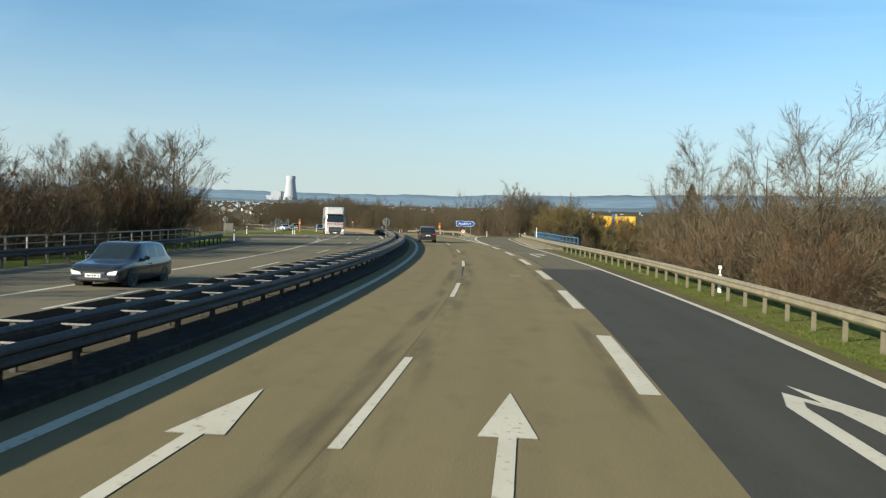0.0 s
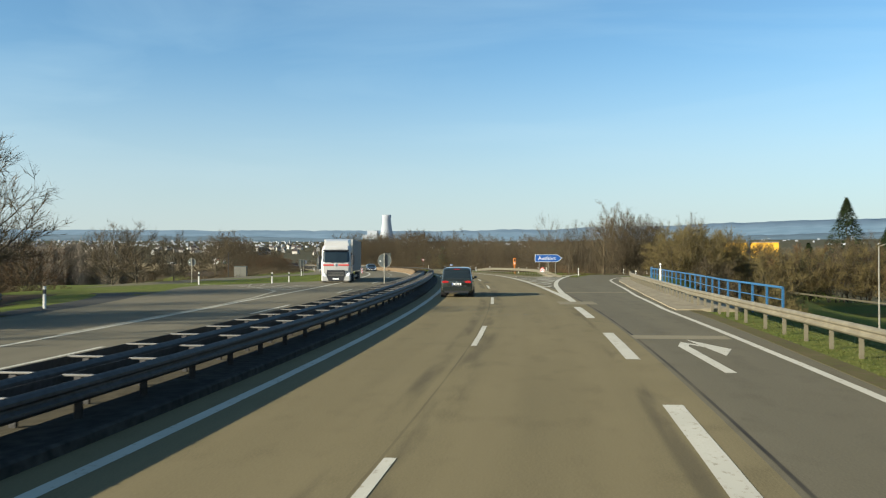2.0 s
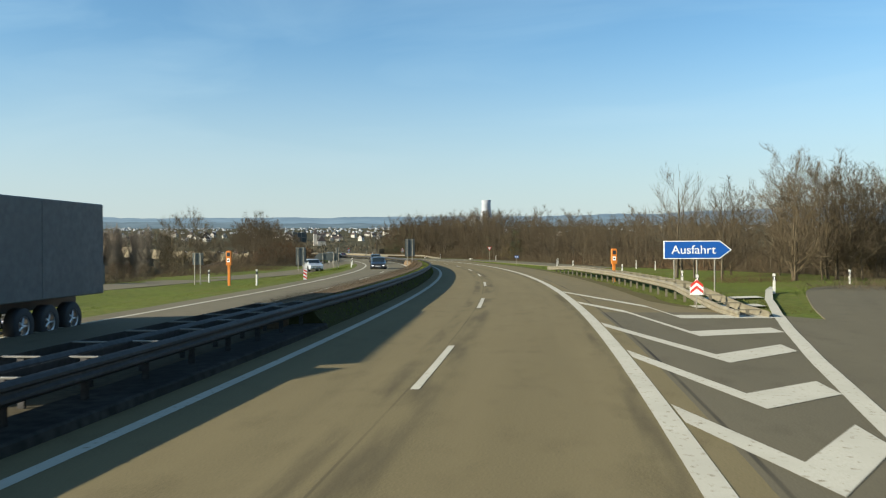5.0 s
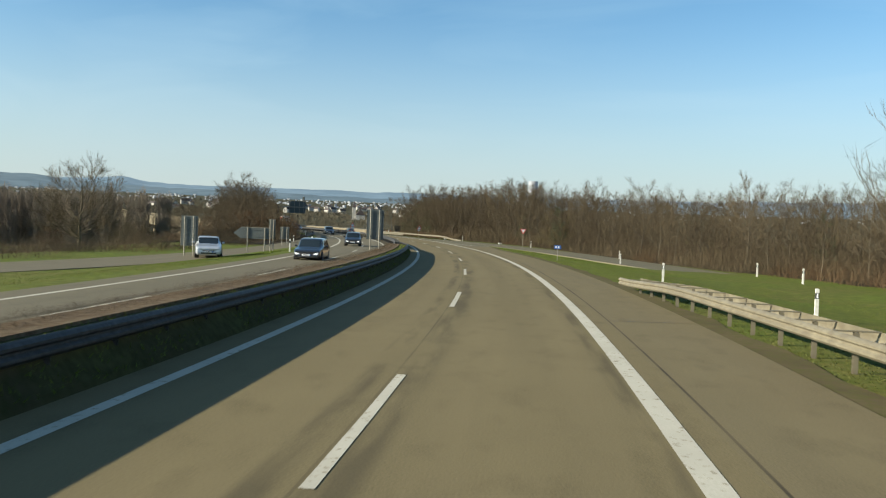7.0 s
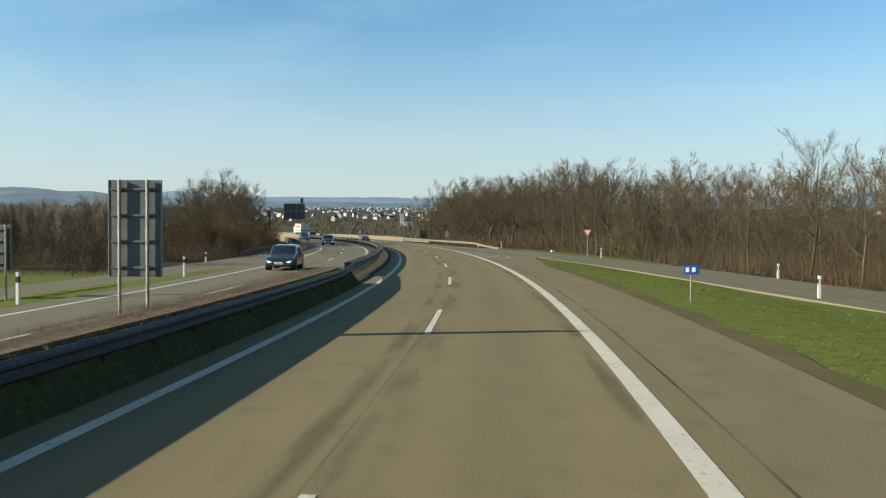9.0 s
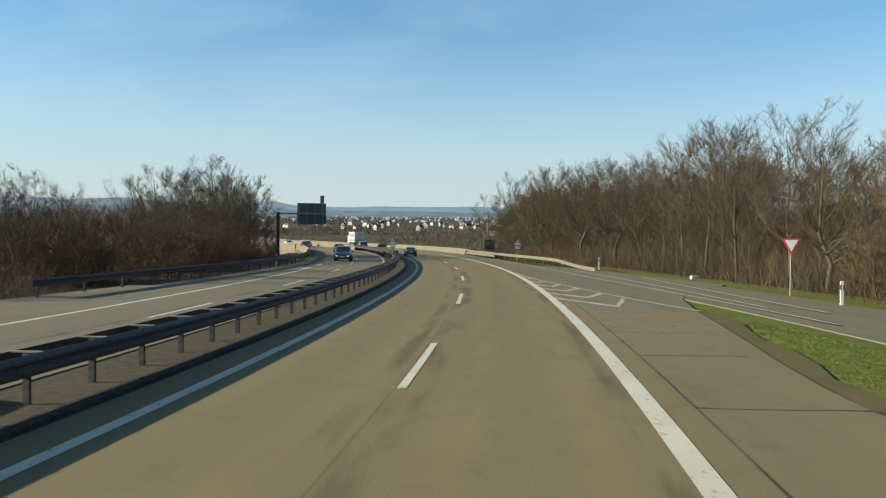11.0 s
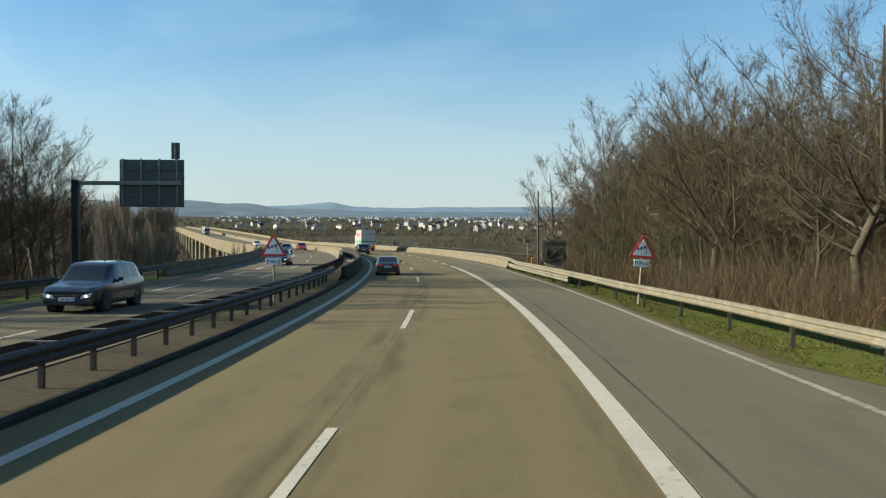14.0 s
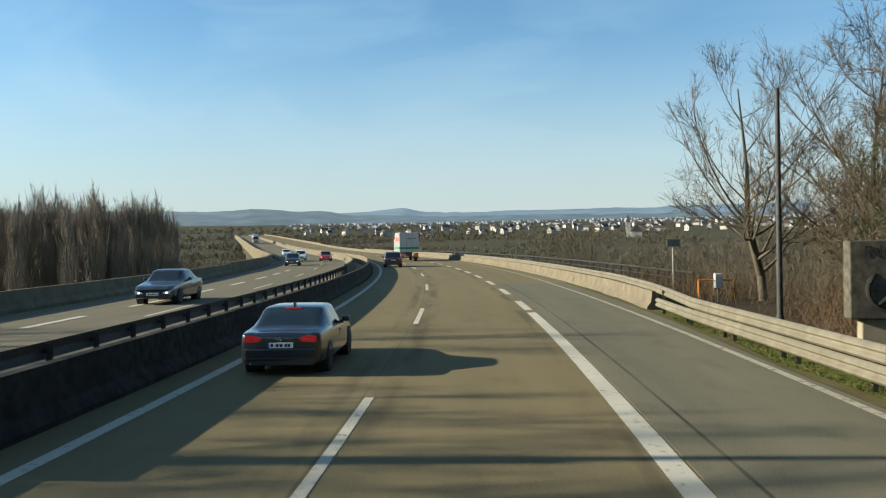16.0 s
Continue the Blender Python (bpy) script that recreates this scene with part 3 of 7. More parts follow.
MERGE_R = lambda s: lerp(s, [(244, 11.6), (258, 10.1), (267.7, 9.1), (274.6, 8.4), (285, 7.9), (296, 7.45), (307, 7.15), (372, 7.0)])
marking("edge_line", 246, 372, -0.08, 0.08, MERGE_R, parent=edge_lines, coat=PAINT_OLD)
MERGE_L = lambda s: lerp(s, [(241, 10.6), (248, 8.9), (255, 7.2), (261, 6.1), (265.6, 5.4), (270, 4.65), (280, 3.95)])
marking("edge_line", 250, 281, -0.09, 0.09, MERGE_L, z=0.010, parent=edge_lines, coat=PAINT_OLD)
marking("edge_line", -150, 285, -0.1, 0.1, lambda s: lerp(s, [(-150, -12.1), (50, -12.2), (75, -12.5), (100, -12.0), (140, -11.7), (372, -12.0)]), parent=edge_lines)
marking("edge_line", -150, 700, -6.6, -6.4, parent=edge_lines)
bm = nb()
loft(bm, [[spot(a - 0.06, d + 0.13, 0.012), spot(a + 0.06, d - 0.13, 0.012)] for a, d in ((56, -12.4), (70, -12.6), (78, -12.95), (85.5, -13.68), (88.1, -14.7), (91.0, -16.1))] + [[spot(a + 0.12, d + 0.06, 0.012), spot(a - 0.12, d - 0.06, 0.012)] for a, d in ((91.7, -16.6), (95.0, -18.6), (97.2, -20.5), (98.6, -22.4), (99.4, -24.5))])
part("edge_line", bm, PAINT_OLD, edge_lines)
marking("edge_line", 372, 700, 7.0, 7.16, parent=edge_lines, coat=PAINT_OLD)
block_line = painted("block_line", "broad broken white line beside the exit lane")
for k in range(-6, 6):
    marking("dash", 3.6 + 12 * k, 9.9 + 12 * k, 3.6, 3.92, parent=block_line)
for k in range(60):
    if 352 + 9 * k < 700:
        marking("dash", 353 + 9 * k, 357.5 + 9 * k, 3.62, 3.9, parent=block_line)
opposite_line = painted("opposite_lane_line", "white broken lane line of the far carriageway")
OPP_DASH = lambda s: lerp(s, [(-150, -9.5), (60, -9.5), (130, -8.9), (240, -8.85), (300, -9.4), (350, -9.7), (372, -9.7)])
for k in range(-8, 40):
    marking("dash", 18 * k + 11, 18 * k + 17, -0.075, 0.075, OPP_DASH, parent=opposite_line)
for k in range(14):
    marking("dash", 286 + 9 * k, 290.5 + 9 * k, -12.2, -11.9, z=0.012, parent=opposite_line)
gore = painted("gore_chevrons", "white chevron stripes in the exit gore")
for pts in ([(93.8, 3.95), (93.0, 4.25), (93.9, 4.72)], [(99.5, 3.95), (98.1, 4.5), (99.2, 5.3)], [(105.8, 3.95), (102.6, 4.9), (104.6, 6.1)], [(112.2, 3.95), (106.8, 5.25), (108.1, 6.7)],
            [(118.8, 3.95), (111.5, 5.75), (113.4, 7.6)], [(128.4, 3.95), (123.6, 5.2), (116.3, 6.1), (117.4, 8.5)], [(136.4, 3.95), (126.2, 6.3), (121.6, 6.6), (121.7, 9.6)], [(126.0, 8.0), (127.0, 10.8)], [(131.0, 9.6), (132.2, 12.3)]):
    bm = nb()
    loft(bm, [[spot(a, d, 0.008), spot(a + 1.25, d, 0.008)] for a, d in pts])
    part("stripe", bm, PAINT, gore)
gore2 = painted("merge_chevrons", "white chevron stripes where the entry ramp merges")
for pts in ([(273.9, 3.92), (272.8, 4.1), (273.3, 4.3)], [(269.6, 3.92), (268.2, 4.25), (268.9, 4.65)], [(265.8, 3.92), (264.1, 4.6), (266.2, 5.25)], [(262.1, 3.92), (260.3, 4.9), (262.5, 5.75)], [(258.5, 3.92), (255.9, 5.3), (258.6, 6.3)], [(255.3, 3.92), (251.2, 5.85), (255.4, 6.75)]):
    bm = nb()
    loft(bm, [[spot(a, d, 0.008), spot(a + 0.95, d, 0.008)] for a, d in pts])
    part("stripe", bm, PAINT_OLD, gore2)
for pts in ([(252, 11.2), (262, 10.6), (276, 9.85), (288, 9.2)], [(250, 12.6), (262, 11.95), (276, 11.7)]):
    bm = nb()
    loft(bm, [[spot(a, d, 0.014), spot(a, d + 0.16, 0.014)] for a, d in pts])
    part("stripe", bm, PAINT_OLD, gore2)
gore3 = painted("opposite_chevrons", "white stripes in the far gore")
for pts in ([(86.1, -11.9), (87.9, -13.1), (86.6, -13.9)], [(88.8, -11.9), (90.4, -13.1), (88.5, -13.4), (87.6, -14.3)], [(91.4, -12.0), (93.4, -13.65), (89.9, -14.05), (89.0, -14.75)], [(94.3, -12.1), (96.1, -14.2), (91.6, -14.67), (90.6, -15.65)],
            [(97.6, -15.5), (93.6, -15.66), (91.7, -16.3)], [(98.3, -17.2), (95.0, -16.9), (93.4, -17.4)], [(99.2, -18.5), (96.0, -17.9), (95.0, -18.5)]):
    bm = nb()
    loft(bm, [[spot(a, d, 0.012), spot(a + 0.45, d - 0.22, 0.012)] for a, d in pts])
    part("stripe", bm, PAINT_OLD, gore3)


def arrow_marking(s, d, bend=0):
    """A painted lane arrow with its tip ahead."""
    a = tagged(new("lane_arrow"), "white painted lane arrow on the asphalt", "road marking", "lane arrows", "structure")
    bm = nb()
    z = 0.008
    if not bend:
        for quad in (((s - 4.4, -0.09), (s - 4.4, 0.09), (s + 0.8, 0.10), (s + 0.8, -0.10)), ((s + 0.7, -0.34), (s + 0.7, 0.34), (s + 3.2, 0.0))):
            bm.faces.new([bm.verts.new(spot(q[0], d + q[1], z)) for q in quad])
    else:
        for quad in (((s - 3.6, -0.12), (s - 3.6, 0.12), (s + 1.2, 0.02), (s + 1.2, -0.24)), ((s + 1.2, -0.24), (s + 1.2, 0.02), (s + 1.6, 0.12), (s + 2.2, 0.0)),
                     ((s + 2.2, 0.0), (s + 1.6, 0.12), (s + 0.9, 0.42), (s + 1.3, 0.46)), ((s + 2.8, 0.25), (s - 0.8, 0.52), (s + 0.6, 0.95))):
            bm.faces.new([bm.verts.new(spot(q[0], d + q[1], z)) for q in quad])
    part("paint", bm, PAINT, a)


arrow_marking(-0.4, -1.62)
arrow_marking(0.1, 1.78)
arrow_marking(2.0, 5.75, 1)
arrow_marking(53.2, 5.45, 1)


def slab(s0, s1, d0, d1, label, material=CONCRETE_SH):
    bm = nb()
    loft(bm, [[spot(s0, d0, 0.005), spot(s0, d1, 0.005)], [spot(s1, d0, 0.005), spot(s1, d1, 0.005)]])
    tagged(part("asphalt_patch", bm, material), label, "road patch", kind="structure")


PATCH = surface("patch_asphalt", (0.215, 0.188, 0.125), (0.185, 0.160, 0.105), 0.9, 0, 1.0, 14.0, 0.1, (0.195, 0.168, 0.11))
PATCH_OLD = surface("worn_slab", (0.178, 0.150, 0.092), (0.150, 0.127, 0.078), 0.9, 0, 0.8, 6.0, 0.1, (0.135, 0.113, 0.07))
TAR = plain("tar_seal", (0.02, 0.019, 0.018), 0.6)
slab(28.7, 30.2, 2.15, 2.64, "pale square patch in the asphalt", PATCH)
slab(71.9, 74.2, 3.15, 4.92, "pale square patch beside the gore line", PATCH)
slab(56.2, 57.2, 4.35, 7.0, "pale cross patch on the exit lane", PATCH)
slab(83.6, 84.2, 4.4, 8.2, "thin pale joint across the exit ramp", PATCH)
slab(243.0, 250.0, 4.5, 6.6, "pale worn slab on the shoulder", PATCH_OLD)


def crack(points, width, label):
    bm = nb()
    r = random.Random(len(points) + int(points[0][0]))
    ring = []
    for (sa, da), (sb, db) in zip(points, points[1:]):
        for k in range(8):
            u = k / 8
            w = width * r.uniform(0.4, 1.2)
            s, d = sa + (sb - sa) * u + r.uniform(-0.04, 0.04), da + (db - da) * u + r.uniform(-0.03, 0.03)
            across = abs(db - da) > abs(sb - sa)
            ring.append([spot(s - w * across, d - w * (not across), 0.007), spot(s + w * across, d + w * (not across), 0.007)])
    loft(bm, ring)
    tagged(part("road_crack", bm, TAR), label, "crack", kind="structure")


for pts in ([(28.0, 0.05), (32, -0.05), (36, 0.05)], [(31.0, 0.0), (30.6, 1.0)], [(238.5, 4.4), (238.7, 7.0)], [(233, 4.4), (233.1, 8.2)], [(130, 4.42), (131, 7)], [(64.5, -0.6), (66, 3.3)], [(307, -3.0), (308, 0), (309.4, 3.5)], [(281, 3.9), (281.2, 7.4)], [(160, 4.4), (160.3, 6.8)], [(180, 4.4), (180.2, 6.8)], [(206, -2.6), (207, 3.4)], [(291, 4.0), (285, 4.8), (272, 6.2), (262, 7.8)]):
    crack(pts, 0.025, "dark tar-sealed crack in the asphalt")

# ---- guard rails ----
W_BEAM = [(0.0, 0.0), (0.035, 0.02), (0.075, 0.06), (0.075, 0.10), (0.03, 0.14), (0.03, 0.17), (0.075, 0.21), (0.075, 0.25), (0.035, 0.29), (0.0, 0.31), (-0.008, 0.31), (0.02, 0.17), (0.02, 0.14), (-0.008, 0.0)]


def beam_profile(face, z=0.44):
    return [(face * p, z + q) for p, q in W_BEAM]


def post_mesh(material, h=0.72, drop=0.25):
    bm = nb()
    box(bm, -0.05, 0.05, -0.03, -0.024, -drop, h)
    box(bm, -0.05, 0.05, 0.024, 0.03, -drop, h)
    box(bm, -0.004, 0.004, -0.024, 0.024, -drop, h)
    return mesh_of(bm, "post", material)


POST_L, POST_D = post_mesh(STEEL), post_mesh(STEEL_DARK)


def block_mesh(x0, x1, material, z=0.58, tall=0.09):
    bm = nb()
    box(bm, x0, x1, -0.03, 0.03, z, z + tall, 0.006)
    return mesh_of(bm, "spacer", material)


def guardrail(s0, s1, d_of, face, label, material=STEEL, postm=None, gap=1.9, top=0.44, double=0.0, z_of=lambda s: 0.0, cap_light=None):
    g = tagged(new("guardrail"), label, "guardrail", "guardrails")
    part("beam", along(beam_profile(face, top), s0, s1, 2.0, lambda s: d_of(s) + face * 0.09, z_of), material, g)
    if double:
        part("beam", along(beam_profile(-face, top), s0, s1, 2.0, lambda s: d_of(s) - face * (double + 0.09), z_of), material, g)
        sp = block_mesh(min(-face * (double + 0.1), face * 0.1), max(-face * (double + 0.1), face * 0.1), cap_light or material, top + 0.29, 0.03)
    else:
        sp = block_mesh(min(0.04 * face, 0.11 * face), max(0.04 * face, 0.11 * face), material, top + 0.1)
    s = s0 + 0.6
    while s < s1 - 0.3:
        share("post", postm or POST_L, g, place(s, d_of(s) - face * double * 0.5, z_of(s)))
        share("spacer", sp, g, place(s, d_of(s), z_of(s)))
        s += gap
    return g


guardrail(-60, 56, lambda s: -4.47, 1, "dirty steel guardrail along the median, its grey darkened for shade", STEEL_DARK, POST_D, top=0.42, double=0.26, cap_light=STEEL_SUNLIT)
guardrail(-60, 56, lambda s: -5.78, -1, "dirty double steel guardrail, darkened for shade, pale rungs beside the median", STEEL_DARK, POST_D, top=0.44, double=0.42, cap_light=STEEL_SUNLIT)
guardrail(56, 118, lambda s: lerp(s, [(56, -4.47), (100, -4.47), (118, -4.4)]), 1, "dirty steel guardrail along the median, its grey darkened for shade", STEEL_DARK, POST_D, top=0.42, double=0.26, cap_light=STEEL_SUNLIT, z_of=lambda s: 0.08 * smooth(98, 118, s))
guardrail(56, 118, lambda s: -5.78, -1, "dirty double steel guardrail, darkened for shade, pale rungs beside the median", STEEL_DARK, POST_D, top=0.44, double=0.42, cap_light=STEEL_SUNLIT)
guardrail(118, 222, lambda s: lerp(s, [(118, -4.4), (124, -4.3), (212, -4.3), (222, -5.0)]), 1, "steel guardrail coloured dark for shade below the planted median", STEEL_DARK, POST_D, top=0.50)
guardrail(222, 332, lambda s: -5.0, 1, "ladder-topped double steel guardrail in the median", STEEL_DARK, POST_D, double=0.3, top=0.43, cap_light=STEEL_SUNLIT)
guardrail(-60, 62, lambda s: lerp(s, [(-60, 9.3), (30, 9.2), (62, 9.0)]), -1, "weathered pale steel guardrail beside the exit lane")
guardrail(62, 122, lambda s: lerp(s, [(62, 9.0), (72, 9.2), (87, 10.5), (99, 11.9), (109, 13.6), (117, 15.6), (122, 17.4)]), -1, "weathered pale steel guardrail beside the exit ramp", gap=1.33)
guardrail(122, 174, lambda s: lerp(s, [(122, 8.6), (128, 8.1), (148, 8.0), (160, 7.5), (174, 6.95)]), -1, "pale steel guardrail beside the grass island", double=0.7, z_of=lambda s: -0.55 * (1 - smooth(122, 131, s)) - 0.25 * smooth(164, 174, s))
guardrail(287, 540, lambda s: lerp(s, [(287, 10.9), (293, 9.9), (300, 9.25), (307, 8.9), (317, 8.2), (335, 7.95), (347, 7.9), (353, 8.35), (362, 8.84), (540, 8.84)]), -1, "pale steel guardrail at the edge of the wood", gap=3.8, z_of=lambda s: -0.5 * (1 - smooth(287, 299, s)) + 0.1 * smooth(344, 356, s))
guardrail(328, 352, lambda s: lerp(s, [(328, 8.05), (335, 7.92), (347, 7.88), (352, 8.1)]), -1, "lower rail of the pale double guardrail before the bridge", top=0.12, gap=3.8)
guardrail(-60, 66, lambda s: lerp(s, [(-60, -18.2), (45, -18.3), (62, -19.5), (66, -20.5)]), 1, "grey steel guardrail beyond the far slip lane", STEEL_DARK, POST_D)
guardrail(252, 338, lambda s: lerp(s, [(252, -16.4), (300, -15.1), (338, -16.0)]), 1, "dark steel guardrail beyond the far carriageway", STEEL_DARK, POST_D, gap=3.8)

# planted bed and kerbs of the median
bm = along([(-6.40, -0.1), (-6.34, 0.36), (-6.15, 0.62), (-5.7, 0.70), (-4.98, 0.70), (-4.95, -0.1)], 118, 216, 3.0, lambda s: 0.0)
tagged(part("median_bed", bm, BED), "raised bed of brown soil and dead growth in the median", "planting bed", kind="structure")
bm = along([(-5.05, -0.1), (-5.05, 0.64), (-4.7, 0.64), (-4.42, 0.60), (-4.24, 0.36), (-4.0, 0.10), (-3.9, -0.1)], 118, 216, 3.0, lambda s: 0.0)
tagged(part("median_turf", bm, TURF), "grassy slope under the median guardrail, coloured dark for shade", "verge", kind="structure")
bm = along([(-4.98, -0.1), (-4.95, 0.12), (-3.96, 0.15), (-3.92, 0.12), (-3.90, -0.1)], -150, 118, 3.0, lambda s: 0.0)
tagged(part("median_strip", bm, CONCRETE_DARK), "broad stained concrete strip darkened for shade under the median guardrail", "kerb", kind="structure")
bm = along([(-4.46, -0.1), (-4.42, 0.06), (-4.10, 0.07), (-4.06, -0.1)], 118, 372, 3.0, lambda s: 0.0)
tagged(part("median_kerb", bm, CONCRETE_DARK), "stained concrete edge strip along the median, darkened for shade", "kerb", kind="structure")
bm = along([(0.0, -0.2), (0.0, 0.006), (0.55, 0.0), (0.65, -0.2)], -150, 70, 3.0, lambda s: right_edge(s) - 0.35)
tagged(part("verge_dirt", bm, DIRT), "narrow strip of bare dirt beside the exit lane", "verge", kind="structure")
bm = along([(0.0, -0.2), (0.0, 0.05), (2.7, 0.10), (2.75, -0.4)], 68, 122, 2.0, lambda s: lerp(s, [(66, 7.6), (70, 7.75), (80, 8.55), (92, 9.85), (105, 11.7), (112, 13.2), (118, 15.0), (122, 16.4)]))
tagged(part("bridge_walkway", bm, CONCRETE), "pale concrete walkway on the ramp bridge", "kerb", kind="structure")

# ---- blue bridge railing on the exit ramp ----
def railing(s0, s1, d_of, material, label, h=1.05, gap=2.0, bars=(0.15, 0.6), z=0.1):
    g = tagged(new("railing"), label, "railing", "bridge railings")
    ss = list(np.arange(s0, s1, 1.5)) + [s1]
    for zz, r in [(h, 0.045)] + [(b, 0.022) for b in bars]:
        bm = nb()
        for a, b in zip(ss, ss[1:]):
            tube(bm, spot(a, d_of(a), z + zz), spot(b, d_of(b), z + zz), r, n=6, cap=False)
        part("rail", bm, material, g)
    bm = nb()
    box(bm, -0.04, 0.04, -0.03, 0.03, -0.1, h, 0.005)
    me = mesh_of(bm, "post", material)
    s = s0
    while s <= s1:
        share("post", me, g, place(s, d_of(s), z))
        s += gap
    return g


railing(63, 118, lambda s: lerp(s, [(63, 10.4), (72, 10.6), (92, 12.7), (105, 14.5), (112, 16.2), (118, 18.0)]), BLUE_RAIL, "blue painted steel railing on the ramp bridge", bars=(0.2, 0.62))
railing(20, 62, lambda s: lerp(s, [(20, -20.0), (62, -21.2)]), POLE, "grey steel railing beyond the far slip lane", bars=(0.3, 0.7))

# ---- the long bridge over the valley ----
bm = along([(-17.4, -0.02), (13.0, -0.02), (13.0, -0.6), (9.5, -2.2), (-16.9, -2.2), (-17.0, -0.6)], 372, 1100, 6.0, lambda s: 0.0, lambda s: -0.28)
tagged(part("bridge_deck", bm, CONCRETE), "long pale concrete motorway bridge deck", "bridge", kind="structure")
ribbon("bridge_road", ASPHALT, 372, 1100, -3.9, 8.2, z=0, step=6, label="tan asphalt carriageway over the bridge")
ribbon("bridge_opposite_road", ASPHALT_OPP, 372, 1100, -15.8, -6.3, z=0, step=6, label="far carriageway of tan asphalt over the bridge")
BARRIER = [(-0.28, -0.28), (-0.28, 0.08), (-0.14, 0.28), (-0.09, 0.82), (0.09, 0.82), (0.14, 0.28), (0.28, 0.08), (0.28, -0.28)]


def barrier(s0, s1, d_of, label, material=BARRIER_TAN, prof=BARRIER, length=6.0):
    g = tagged(new("concrete_barrier"), label, "concrete barrier", "bridge barriers", "structure")
    s = s0
    while s < s1:
        e = min(s + length - 0.04, s1)
        part("barrier_element", along(prof, s, e, 3.0, d_of), material, g)
        s += length
    return g


LOW = [(-0.30, -0.28), (-0.30, 0.06), (-0.17, 0.22), (-0.12, 0.60), (0.12, 0.60), (0.16, 0.22), (0.30, 0.06), (0.30, -0.28)]
barrier(353, 640, lambda s: lerp(s, [(353, 8.2), (362, 8.5), (640, 8.5)]), "sunlit pale concrete barrier along the bridge", prof=LOW)
# Nearest stretch in the darker concrete: its shaded face is put into the colour.
barrier(332, 420, lambda s: -4.3, "near-side bridge median barrier, its concrete coloured dark for shade", CONCRETE_DARK, length=8.0)
barrier(420, 640, lambda s: -4.3, "concrete barrier on the near side of the bridge median", length=8.0)
guardrail(332, 392, lambda s: -5.95, -1, "dirty steel guardrail darkened for shade, far side of bridge median", STEEL_DARK, POST_D)
barrier(392, 640, lambda s: -6.05, "concrete barrier on the far side of the bridge median", length=8.0)
HIGH = [(-0.2, -2.5), (-0.2, 0.95), (0.2, 0.95), (0.2, -2.5)]
barrier(640, 1100, lambda s: 8.5, "sunlit pale concrete barrier far along the bridge", length=46.0)
barrier(640, 1100, lambda s: -5.1, "concrete median barrier far along the bridge", length=46.0)
barrier(338, 402, lambda s: lerp(s, [(338, -16.1), (372, -16.4), (402, -17.0)]), "shaded concrete barrier at the far side of the bridge head")
barrier(402, 1100, lambda s: -17.2, "pale concrete parapet on the far side of the bridge", prof=HIGH, length=20.0)
railing(362, 520, lambda s: lerp(s, [(362, 12.2), (520, 12.6)]), STEEL_DARK, "dark steel railing on the bridge walkway", bars=(0.35, 0.7), z=-0.2)
PIER = nb()
for x in (-10.5, 6.0):
    tube(PIER, (x, 0, -30), (x, 0, -1.2), 0.9, 0.9, 12)
box(PIER, -15, 11, -1.0, 1.0, -3.4, -2.3, 0.1)
pier_me = mesh_of(PIER, "bridge_pier", CONCRETE)
for k in range(17):
    ob = new("bridge_pier", pier_me)
    ob.matrix_basis = place(405 + 42 * k, 0, -0.1)
    tagged(ob, "round twin concrete bridge pier under a crossbeam", "bridge pier", "bridge piers")

